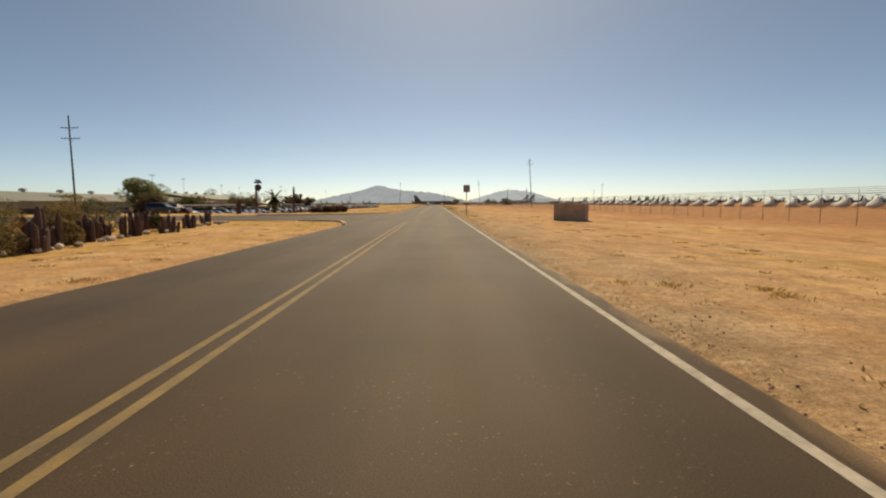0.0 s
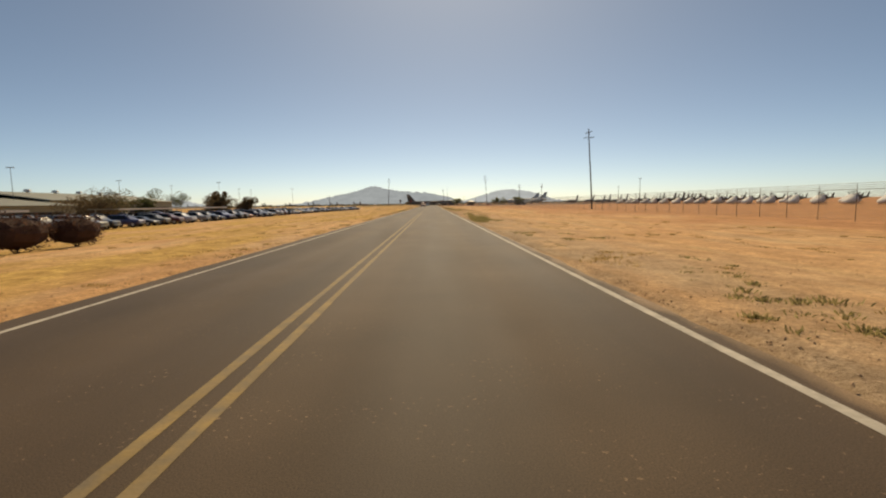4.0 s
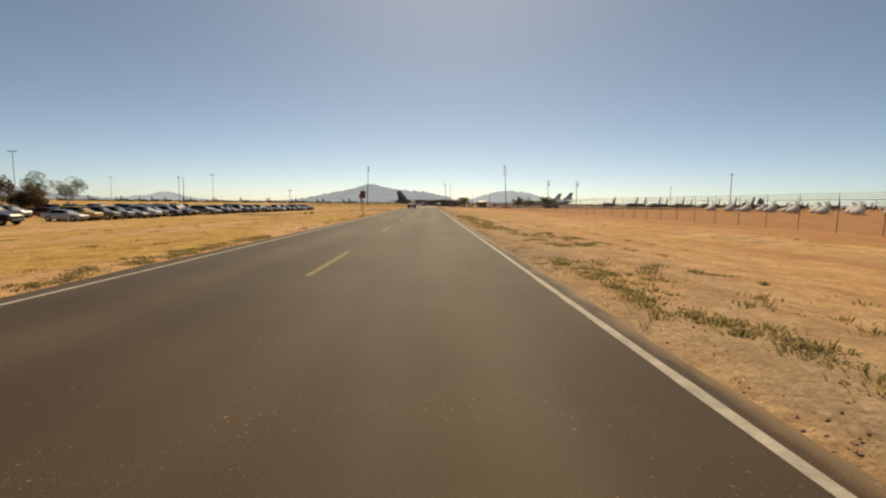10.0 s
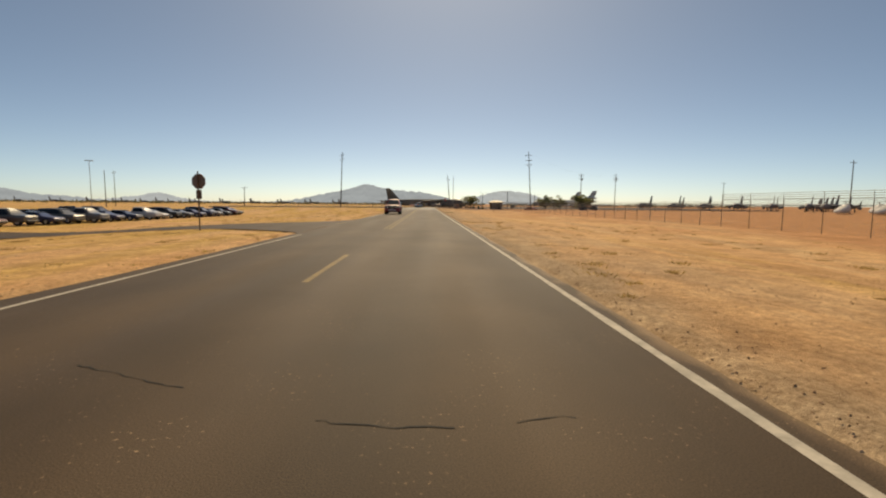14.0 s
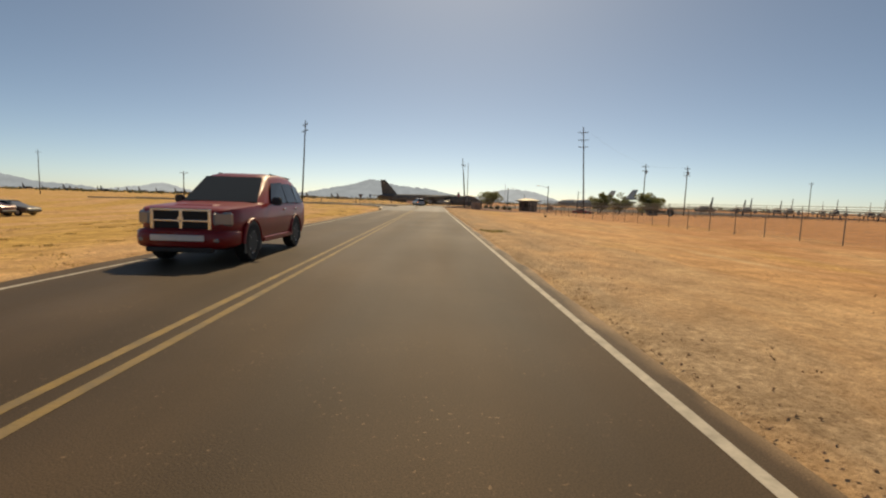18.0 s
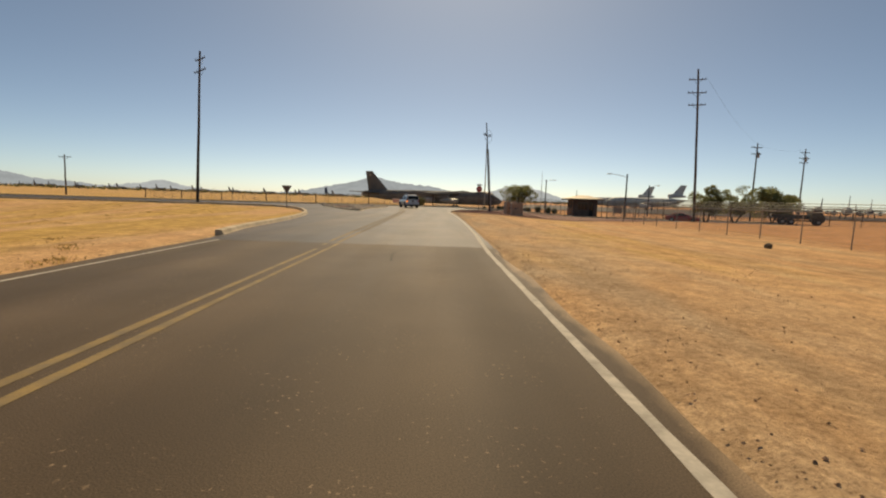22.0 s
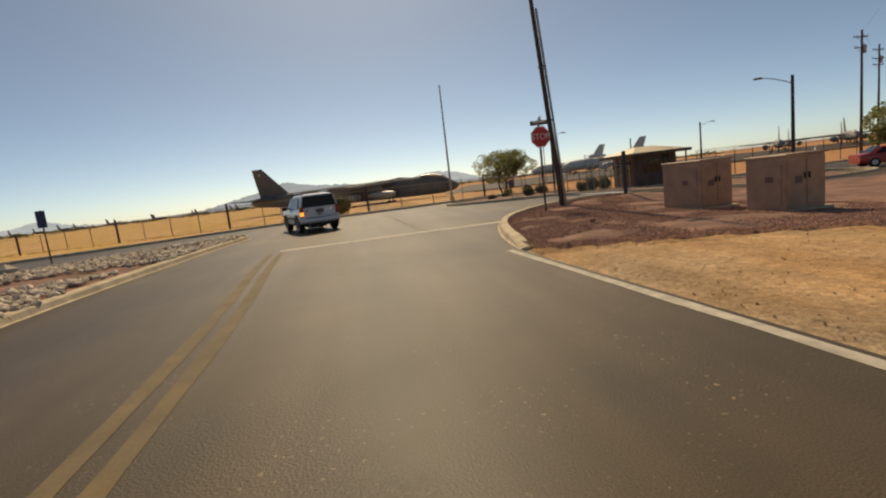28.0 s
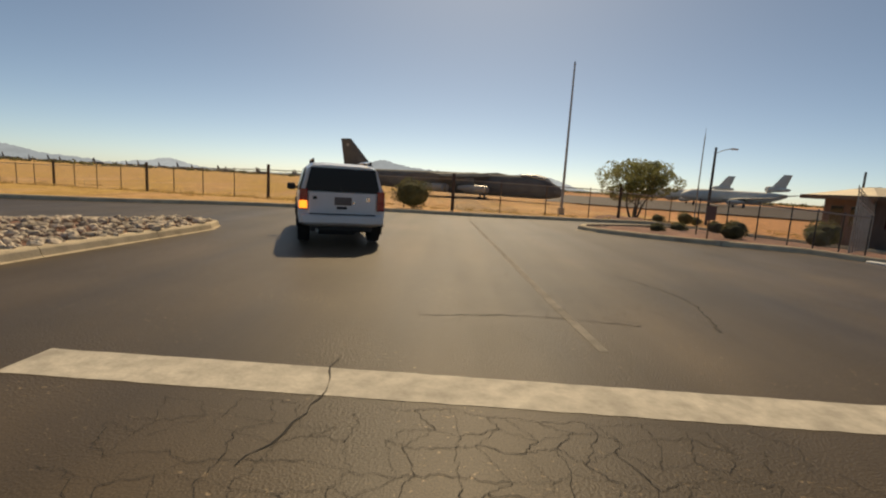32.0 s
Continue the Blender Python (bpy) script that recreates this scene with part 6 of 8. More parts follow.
# ---- parked cars ----
def car_kind(kind, paint):
    """A plain parked car, one mesh a part; local front is -y."""
    t = thing("parked_car", pose(0, 0, -50), "", "car")
    if kind == "sedan":
        st = [(-2.2, 0.6, 0.66, 0.4, 0.35, 0.62, 0.62), (-2.05, 0.8, 0.82, 0.5, 0.25, 0.74, 0.74), (-0.95, 0.85, 0.87, 0.6, 0.22, 0.90, 0.90), (-0.2, 0.85, 0.87, 0.56, 0.22, 0.92, 1.36), (0.9, 0.85, 0.87, 0.56, 0.22, 0.93, 1.38),
              (1.55, 0.85, 0.87, 0.58, 0.24, 0.94, 0.98), (2.15, 0.8, 0.83, 0.5, 0.32, 0.9, 0.9)]
        win = [(0.87, -0.62, 0.94), (0.87, 1.3, 0.95), (0.65, 0.85, 1.32), (0.65, -0.12, 1.32)]
        scr = [(-0.68, -0.86, 0.94), (0.68, -0.86, 0.94), (0.55, -0.24, 1.35), (-0.55, -0.24, 1.35)]
        back = [(-0.66, 1.55, 0.98), (0.66, 1.55, 0.98), (0.54, 0.96, 1.37), (-0.54, 0.96, 1.37)]
        r, wb = 0.32, 1.33
    elif kind == "suv":
        st = [(-2.2, 0.62, 0.68, 0.4, 0.42, 0.82, 0.82), (-2.05, 0.84, 0.87, 0.5, 0.32, 0.96, 0.96), (-1.0, 0.88, 0.91, 0.6, 0.3, 1.06, 1.06), (-0.3, 0.88, 0.91, 0.66, 0.3, 1.08, 1.66), (0.8, 0.88, 0.91, 0.68, 0.3, 1.09, 1.72),
              (1.9, 0.88, 0.91, 0.66, 0.3, 1.09, 1.68), (2.25, 0.86, 0.88, 0.66, 0.36, 1.06, 1.2)]
        win = [(0.91, -0.7, 1.1), (0.91, 1.95, 1.11), (0.73, 1.75, 1.58), (0.73, -0.2, 1.58)]
        scr = [(-0.74, -0.98, 1.09), (0.74, -0.98, 1.09), (0.62, -0.33, 1.64), (-0.62, -0.33, 1.64)]
        back = [(-0.7, 2.24, 1.22), (0.7, 2.24, 1.22), (0.6, 1.96, 1.66), (-0.6, 1.96, 1.66)]
        r, wb = 0.37, 1.38
    else:
        st = [(-2.6, 0.64, 0.7, 0.4, 0.45, 0.86, 0.86), (-2.45, 0.88, 0.91, 0.5, 0.36, 1.02, 1.02), (-1.35, 0.92, 0.95, 0.6, 0.34, 1.1, 1.1), (-0.7, 0.92, 0.95, 0.66, 0.34, 1.11, 1.72), (0.5, 0.92, 0.95, 0.66, 0.34, 1.11, 1.76),
              (0.75, 0.92, 0.95, 0.66, 0.34, 1.10, 1.15), (2.55, 0.92, 0.95, 0.66, 0.38, 1.08, 1.08), (2.7, 0.9, 0.92, 0.6, 0.45, 1.05, 1.05)]
        win = [(0.95, -1.05, 1.13), (0.95, 0.5, 1.13), (0.74, 0.42, 1.64), (0.74, -0.6, 1.64)]
        scr = [(-0.78, -1.3, 1.12), (0.78, -1.3, 1.12), (0.64, -0.74, 1.69), (-0.64, -0.74, 1.69)]
        back = [(-0.7, 0.77, 1.18), (0.7, 0.77, 1.18), (0.62, 0.58, 1.68), (-0.62, 0.58, 1.68)]
        r, wb = 0.4, 1.75
    part("body", hull(st), paint, t, smooth=38)
    part("windscreen", quad_panel(scr, 0.02), GLASS, t)
    part("rear_window", quad_panel(back, 0.02), GLASS, t)
    front = st[1][0]
    for sx in (-1, 1):
        part("side_window", quad_panel([(sx * x, y, z) for x, y, z in win], 0.02), GLASS, t)
        part("headlight", box(sx * 0.62, front - 0.06, st[1][5] - 0.24, 0.34, 0.14, 0.14, 0.03), LAMP_CLEAR, t)
        part("tail_light", box(sx * 0.68, st[-1][0] - 0.06, st[-1][5] - 0.22, 0.2, 0.14, 0.18, 0.03), LAMP_RED, t)
        for yy in (-wb, wb):
            bm = rod((sx * 0.66, yy, r), (sx * 0.875, yy, r), r, None, 14)
            wh = part("wheel", bm, TYRE, t)
            part("rim", rod((sx * 0.86, yy, r), (sx * 0.89, yy, r), r * 0.62, r * 0.5, 10), ALLOY, wh)
    part("bumper", box(0, front - 0.12, 0.36, 1.5, 0.16, 0.2, 0.04), PLASTIC, t)
    return t


CAR_LABEL = {"sedan": "parked saloon car nosed towards the road on bare ground", "suv": "parked sport utility car standing in a row on bare ground", "pickup": "parked pickup truck standing in a row on bare ground"}
rc = random.Random(11)
protos = {k: car_kind(k, PAINT_MIX) for k in ("sedan", "suv", "pickup")}
special = {("suv", "y"): car_kind("suv", PAINT_YELLOW), ("sedan", "o"): car_kind("sedan", PAINT_ORANGE)}


def car_line_x(y):
    return -40.0 + 3.8 * step01(330, 384, y)


def park(kind, x, y, turn, proto=None):
    c = copy_thing(proto or protos[kind], pose(x, y, drop(x, y) + 0.01, 0, 0, turn))
    tagged(c, CAR_LABEL[kind], "car", "cars in the roadside car park")
    return c


yy = 158.5
while yy < 385:
    k = rc.choice(["sedan", "sedan", "suv", "suv", "pickup"])
    pr = None
    if abs(yy - 257) < 1.5:
        k, pr = "sedan", special["sedan", "o"]
    if abs(yy - 296) < 1.5:
        k, pr = "suv", special["suv", "y"]
    if rc.random() > 0.06 or pr:
        c = park(k, car_line_x(yy) + rc.uniform(-0.35, 0.35), yy, 90 + rc.uniform(-3, 3), pr)
        if pr:
            tagged(c, "bright yellow parked car in the row" if k == "suv" else "orange parked car in the row")
    yy += rc.uniform(2.75, 3.2)
for row_x, y0, y1, gap in ((-52, 160, 372, 4.6), (-63, 170, 360, 6.0)):
    yy = y0
    while yy < y1:
        park(rc.choice(["sedan", "suv", "pickup", "suv"]), row_x + rc.uniform(-0.5, 0.5), yy, 90 + rc.choice([0, 180]), None)
        yy += rc.uniform(gap * 0.7, gap * 1.5)
for x, y in ((38.0, 450.0),):
    c = copy_thing(special["sedan", "o"], pose(x, y, drop(x, y) + 0.01, 0, 0, 60))
    for o in c.children:
        if o.name.startswith("body"):
            o.data = o.data.copy()
            o.data.materials[0] = PAINT_BRIGHT_RED
    tagged(c, "red saloon car parked behind the fence", "car")
for o in (*protos.values(), *special.values()):
    for ch in (*o.children_recursive, o):
        bpy.data.objects.remove(ch)


# ---- a service truck behind the fence ----
tk = thing("service_truck", pose(60.0, 456.5, drop(60.0, 456.5), 0, 0, 62), "dark flatbed service truck with a pale cab roof under a tree", "truck")
part("cab", hull([(-3.0, 0.85, 0.95, 0.7, 0.6, 1.3, 1.3), (-2.8, 0.95, 1.0, 0.8, 0.5, 1.4, 1.45), (-2.5, 0.95, 1.0, 0.85, 0.5, 1.4, 2.2), (-1.4, 0.95, 1.0, 0.85, 0.5, 1.4, 2.25), (-1.35, 0.95, 1.0, 0.85, 0.55, 1.4, 2.1)]), OLIVE, tk, smooth=38)
part("cab_roof", box(0, -1.9, 2.24, 1.75, 1.2, 0.06, 0.02), COVER_WHITE, tk, "pale cab roof")
part("windscreen", quad_panel([(-0.82, -2.84, 1.45), (0.82, -2.84, 1.45), (0.78, -2.55, 2.12), (-0.78, -2.55, 2.12)]), GLASS, tk)
part("chassis", box(0, 0.3, 0.55, 0.8, 6.2, 0.2, 0.02), DARK_STEEL, tk)
bed_ = part("flatbed", box(0, 1.2, 0.95, 2.1, 4.6, 0.16, 0.02), DARK_STEEL, tk)
part("side_board", box(-1.02, 1.2, 1.11, 0.05, 4.6, 0.4), OLIVE, bed_)
part("side_board", box(1.02, 1.2, 1.11, 0.05, 4.6, 0.4), OLIVE, bed_)
part("headboard", box(0, -1.08, 1.11, 2.1, 0.06, 0.9), OLIVE, bed_)
for sx in (-1, 1):
    for py in (-2.2, 1.2, 2.3):
        wh_ = part("wheel", rod((sx * 0.75, py, 0.48), (sx * 1.02, py, 0.48), 0.48, None, 16), TYRE, tk)
        part("rim", rod((sx * 1.0, py, 0.48), (sx * 1.035, py, 0.48), 0.26, 0.2, 10), STEEL, wh_)


# ---- helicopters in storage ----
def helicopter():
    t = thing("helicopter", pose(0, 0, -60), "stored helicopter with a white sprayed nose and cabin, dark tail boom", "helicopter", "stored helicopters")
    part("cabin", loft([(-4.3, 0, 0.62, 0.25, 0.18), (-4.0, 0, 0.78, 0.85, 0.40), (-3.0, 0, 0.98, 1.3, 0.62), (-1.6, 0, 1.30, 1.45, 0.95), (-0.4, 0, 1.62, 1.3, 1.27), (0.4, 0, 1.75, 0.95, 1.40), (0.8, 0, 1.6, 0.8, 1.2), (1.2, 0, 1.4, 0.6, 0.8)], 16, power=2.4), COVER_WHITE, t, "white sprayed protective cover", smooth=True)
    part("engine_deck", loft([(0.5, 0, 2.75, 0.35, 0.3), (0.9, 0, 2.8, 0.55, 0.5), (1.9, 0, 2.5, 0.5, 0.5), (2.6, 0, 2.1, 0.3, 0.35)], 10), OLIVE, t)
    part("tail_boom", loft([(0.9, 0, 1.75, 0.75, 0.7), (2.6, 0, 1.9, 0.42, 0.42), (6.2, 0, 2.2, 0.2, 0.22)], 10), OLIVE, t)
    part("tail_fin", wing((0, 5.5, 2.2), (0, 6.5, 2.2), (0, 6.5, 3.7), (0, 7.1, 3.7), 0.16, 0.1, (1, 0, 0)), OLIVE, t)
    part("stabiliser", wing((-1.4, 4.4, 2.0), (-1.4, 5.1, 2.0), (1.4, 4.4, 2.0), (1.4, 5.1, 2.0), 0.1, 0.1), OLIVE, t)
    part("rotor_mast", rod((0, -0.2, 2.9), (0, -0.2, 3.75), 0.11, 0.09, 8), DARK_STEEL, t)
    hb = box(0, -0.2, 3.68, 1.5, 0.22, 0.16, 0.03)
    box(0, -0.2, 3.70, 0.22, 1.3, 0.12, 0.03, bm=hb)
    part("rotor_hub", hb, DARK_STEEL, t)
    for sx in (-1, 1):
        sk = part("skid", rod((sx * 1.1, -2.6, 0.06), (sx * 1.1, 1.6, 0.06), 0.06, None, 6), DARK_STEEL, t)
        for y in (-1.6, 0.7):
            part("skid_leg", rod((sx * 1.1, y, 0.06), (sx * 0.6, y, 0.8), 0.05, None, 6), DARK_STEEL, sk)
    return t


hp = helicopter()
rh = random.Random(5)
for row, (x, y0, y1, gap) in enumerate(((104, 126, 408, 9.2), (120, 135, 410, 11.5), (138, 150, 410, 14.5))):
    y = y0
    while y < y1:
        copy_thing(hp, pose(x + rh.uniform(-0.5, 0.5), y, drop(x, y), 0, 0, -70 + rh.uniform(-6, 6)) @ Matrix.Scale(0.84, 4))
        y += gap * rh.uniform(0.93, 1.07)
for ch in (*hp.children_recursive, hp):
    bpy.data.objects.remove(ch)


# ---- jets in storage ----
def jet(material, label):
    t = thing("stored_jet", pose(0, 0, -70), label, "aircraft", "stored jets")
    part("fuselage", loft([(-9, 0, 2.0, 0.1, 0.1), (-8, 0, 2.1, 0.6, 0.6), (-5, 0, 2.4, 1.2, 1.2), (3, 0, 2.4, 1.3, 1.25), (7, 0, 2.6, 0.8, 0.85), (9.5, 0, 2.9, 0.3, 0.35)], 12), material, t, smooth=True)
    part("canopy", loft([(-7.2, 0, 2.6, 0.2, 0.2), (-6, 0, 3.2, 0.5, 0.45), (-4.4, 0, 3.4, 0.4, 0.3)], 8), COVER_WHITE, t, "white sprayed canopy cover")
    for sx in (-1, 1):
        part("wing", wing((sx * 1.0, -2.5, 2.8), (sx * 1.0, 2.5, 2.8), (sx * 9.5, 1.8, 3.0), (sx * 9.5, 3.6, 3.0), 0.5, 0.15), material, t)
        part("tailplane", wing((sx * 0.3, 6.8, 3.0), (sx * 0.3, 9.2, 3.0), (sx * 3.6, 8.6, 3.2), (sx * 3.6, 9.9, 3.2), 0.25, 0.1), material, t)
        part("engine", loft([(-1.5, sx * 3.0, 1.8, 0.6, 0.6), (0.5, sx * 3.0, 1.8, 0.75, 0.75), (2.4, sx * 3.0, 1.9, 0.4, 0.4)], 10), material, t)
        part("main_gear", rod((sx * 1.6, 1.2, 0.0), (sx * 1.4, 1.0, 2.0), 0.22, 0.12, 8), DARK_STEEL, t)
    part("tail_fin", wing((0, 5.6, 3.2), (0, 9.4, 3.2), (0, 8.8, 7.4), (0, 10.4, 7.4), 0.35, 0.15, (1, 0, 0)), material, t)
    part("nose_gear", rod((0, -6.2, 0.0), (0, -6.0, 2.0), 0.2, 0.1, 8), DARK_STEEL, t)
    return t


jp = jet(JET_GREY, "dark grey jet aircraft parked in desert storage")
rj = random.Random(9)
for (x0, y0, dx, dy, k, turn) in ((117, 534, 10, -9.4, 9, -44), (150, 562, 12, -9.4, 9, -44), (-110, 930, -37, -7, 13, 66), (-130, 990, -42, 3, 11, 62),
                                  (170, 480, 14, 18, 6, -60)):
    for i in range(k):
        x, y = x0 + dx * i + rj.uniform(-1, 1), y0 + dy * i + rj.uniform(-1, 1)
        copy_thing(jp, pose(x, y, drop(x, y) + 0.0, 0, 0, turn + rj.uniform(-4, 4)))
for ch in (*jp.children_recursive, jp):
    bpy.data.objects.remove(ch)


# ---- white three-engined airliners ----
def trijet(m):
    t = thing("airliner", m, "white three-engined airliner parked in storage, tail engine in its fin", "aircraft", "white airliners")
    part("fuselage", loft([(-27, 0, 4.6, 0.3, 0.3), (-25.5, 0, 4.8, 1.6, 1.6), (-22, 0, 5.2, 2.8, 2.8), (-16, 0, 5.3, 3.0, 3.0), (10, 0, 5.3, 3.0, 3.0), (19, 0, 6.1, 2.0, 2.1), (25, 0, 6.9, 0.7, 0.8)], 16), AIRLINER, t, smooth=True)
    part("tail_fin", wing((0, 14.5, 8.0), (0, 23.5, 9.6), (0, 22.0, 17.4), (0, 26.2, 17.4), 0.9, 0.35, (1, 0, 0)), AIRLINER, t)
    part("tail_engine", loft([(14.5, 0, 9.9, 1.3, 1.3), (16, 0, 10.0, 1.5, 1.5), (22, 0, 10.0, 1.2, 1.2), (26, 0, 10.0, 0.6, 0.6)], 14), AIRLINER, t)
    for sx in (-1, 1):
        part("wing", wing((sx * 2.4, -8, 4.0), (sx * 2.4, 5, 4.0), (sx * 17, 8, 5.6), (sx * 17, 11.5, 5.6), 1.4, 0.3), AIRLINER, t)
        part("engine", loft([(-8, sx * 8, 2.6, 1.1, 1.1), (-6.5, sx * 8, 2.6, 1.35, 1.35), (-3, sx * 8, 2.7, 1.1, 1.1), (0, sx * 8, 2.9, 0.5, 0.5)], 12), AIRLINER, t)
        part("tailplane", wing((sx * 1.0, 18, 6.8), (sx * 1.0, 24, 6.8), (sx * 10, 24.5, 7.6), (sx * 10, 27, 7.6), 0.6, 0.2), AIRLINER, t)
        part("main_gear", rod((sx * 4.5, 2, 0.0), (sx * 4.5, 2, 4.0), 0.7, 0.3, 8), DARK_STEEL, t)
    part("nose_gear", rod((0, -20, 0), (0, -20, 3.0), 0.5, 0.2, 8), DARK_STEEL, t)
    return t


for x, y in ((92.2, 600.0), (93.2, 573.5)):
    trijet(pose(x - 1.5, y + 5.8, -0.75, 0, 0, -92) @ Matrix.Scale(0.62, 4))


# ---- the swept-wing bomber ----
def bomber(m):
    """Local nose -y. Tail gun position at +y."""
    t = thing("bomber", m, "huge dark grey stored bomber with cut wings and tall fin", "aircraft")
    part("fuselage", loft([(-24, 0, 2.5, 0.15, 0.2), (-23.2, 0, 2.55, 0.75, 0.8), (-21, 0, 2.9, 1.35, 1.5), (-18.5, 0, 3.1, 1.5, 1.75), (-10, 0, 3.15, 1.5, 1.8), (4, 0, 3.2, 1.5, 1.75),
                           (14, 0, 3.35, 1.35, 1.5), (20, 0, 3.55, 1.0, 1.15), (23.4, 0, 3.6, 0.7, 0.85), (24, 0, 3.6, 0.45, 0.6)], 18), BOMBER, t, smooth=True)
    part("cockpit", loft([(-22.2, 0, 3.6, 0.3, 0.2), (-21, 0, 4.3, 0.75, 0.45), (-19, 0, 4.75, 0.9, 0.4), (-16.5, 0, 4.85, 0.6, 0.2)], 10), NACELLE, t, "pale sprayed cockpit cover")
    part("tail_fin", wing((0, 14.2, 4.6), (0, 22.0, 4.4), (0, 20.6, 10.3), (0, 23.2, 10.3), 0.75, 0.35, (1, 0, 0)), BOMBER, t)
    part("fin_marking", box(0.22, 21.2, 8.9, 0.02, 0.5, 0.5, 0.0), NACELLE, t)
    part("fin_marking", box(-0.22, 21.2, 8.9, 0.02, 0.5, 0.5, 0.0), NACELLE, t)
    part("tail_turret", loft([(23.6, 0, 3.5, 0.5, 0.6), (24.6, 0, 3.4, 0.35, 0.4)], 10), NACELLE, t)
    part("dorsal_hump", loft([(-14, 0, 4.8, 0.2, 0.1), (-12, 0, 4.95, 0.3, 0.2), (-9, 0, 4.85, 0.2, 0.1)], 8), BOMBER, t)
    for sx in (-1, 1):
        w = part("wing", wing((sx * 1.2, -11.5, 4.4), (sx * 1.2, -1.8, 4.2), (sx * 8.0, -5.6, 4.0), (sx * 8.0, 1.2, 3.9), 1.3, 0.9), BOMBER, t)
        part("tailplane", wing((sx * 0.8, 16.5, 3.9), (sx * 0.8, 22.0, 3.9), (sx * 7.8, 21.2, 4.1), (sx * 7.8, 23.6, 4.1), 0.55, 0.2), BOMBER, t)
        for ex, ey in ((4.6, -9.6), (7.2, -3.4)):
            pod = part("engine_pod", box(sx * ex, ey + 1.5, 2.9, 0.3, 3.6, 1.1, 0.08), BOMBER, t)
            for k in (-0.75, 0.75):
                part("engine", loft([(ey - 2.6, sx * ex + k, 2.3, 0.52, 0.52), (ey - 1.6, sx * ex + k, 2.3, 0.66, 0.66), (ey + 0.8, sx * ex + k, 2.35, 0.55, 0.55), (ey + 2.2, sx * ex + k, 2.4, 0.3, 0.3)], 12), NACELLE, pod, "pale engine nacelle")
    for y in (-9.5, 7.0):
        for sx in (-1, 1):
            g = part("main_gear", rod((sx * 1.0, y, 0.5), (sx * 0.7, y, 2.2), 0.18, 0.15, 8), DARK_STEEL, t)
            for k in (-0.25, 0.25):
                part("tyre", rod((sx * 1.0 + k - 0.14, y, 0.55), (sx * 1.0 + k + 0.14, y, 0.55), 0.55, None, 14), TYRE, g)
    return t


bomber(pose(0.6, 516.5, -1.55, 0, 0, 62) @ Matrix.Diagonal((1.0, 0.925, 1.0, 1.0)))


# ---- plants ----
def leaf_cloud(bm, rnd, centre, radii, count, size, flat=0.6):
    """Many small leaves scattered through an uneven clump."""
    cx, cy, cz = centre
    for _ in range(count):
        while True:
            p = Vector((rnd.uniform(-1, 1), rnd.uniform(-1, 1), rnd.uniform(-1, 1)))
            if 0.25 < p.length < 1.0:
                break
        p = p.normalized() * (p.length ** 0.5)
        q = Vector((cx + p.x * radii[0], cy + p.y * radii[1], cz + p.z * radii[2]))
        n = noise.noise(q * 1.1)
        if n < -0.18:
            continue
        q += p * n * 0.45
        s = size * rnd.uniform(0.6, 1.5)
        a = Vector((rnd.uniform(-1, 1), rnd.uniform(-1, 1), rnd.uniform(-0.5, 0.5))).normalized() * s
        b = a.cross(Vector((rnd.uniform(-1, 1), rnd.uniform(-1, 1), rnd.uniform(-1, 1)))).normalized() * s * flat
        v = [bm.verts.new(q + a), bm.verts.new(q + b * 0.6 + a * 0.2), bm.verts.new(q - a * 0.8), bm.verts.new(q - b * 0.6 + a * 0.2)]
        bm.faces.new(v)
    return bm


def tree(x, y, h, spread, label, leaf, seed, trunks=3, category="tree", group="trees", leaves=2600, leafsize=0.10, low=0.35):
    rnd = random.Random(seed)
    t = thing("tree", pose(x, y, drop(x, y)), label, category, group)
    tb = bmesh.new()
    tips = []
    for k in range(trunks):
        a = 2 * math.pi * k / trunks + rnd.uniform(-0.4, 0.4)
        base = Vector((0.12 * math.cos(a) * trunks / 2, 0.12 * math.sin(a) * trunks / 2, -0.1))
        p, r = base, 0.055 * h ** 0.5 * (1.6 if trunks == 1 else 1.0)
        d = Vector((0.35 * math.cos(a), 0.35 * math.sin(a), 1)) if trunks > 1 else Vector((0.05, 0.02, 1))
        for s in range(5):
            q = p + d.normalized() * h * 0.13 + Vector((rnd.uniform(-1, 1), rnd.uniform(-1, 1), 0)) * 0.05 * h * 0.4
            rod(p, q, r, r * 0.8, 7, tb, caps=False)
            p, r = q, r * 0.8
            d += Vector((rnd.uniform(-0.3, 0.3), rnd.uniform(-0.3, 0.3), 0))
            if s >= 1:
                e = p + Vector((math.cos(a + s * 2.1), math.sin(a + s * 2.1), 0.7)) * spread * 0.24
                rod(p, e, r * 0.6, r * 0.25, 5, tb, caps=False)
                tips.append(e)
        tips.append(p)
    part("trunk", tb, BARK, t)
    lb = bmesh.new()
    clumps = [(spread * 0.30 * math.cos(k * 2.4) * (0.3 + 0.7 * rnd.random()) * 1.3, spread * 0.30 * math.sin(k * 2.4) * (0.3 + 0.7 * rnd.random()) * 1.3, h * rnd.uniform(low + 0.2, 0.86)) for k in range(11)]
    for c in clumps + [tuple(v) for v in tips[:6]]:
        rr = spread * rnd.uniform(0.15, 0.25)
        leaf_cloud(lb, rnd, c, (rr, rr, rr * 0.8), leaves // 14, leafsize)
    part("crown", lb, leaf, t, "loose olive-green crown")
    return t


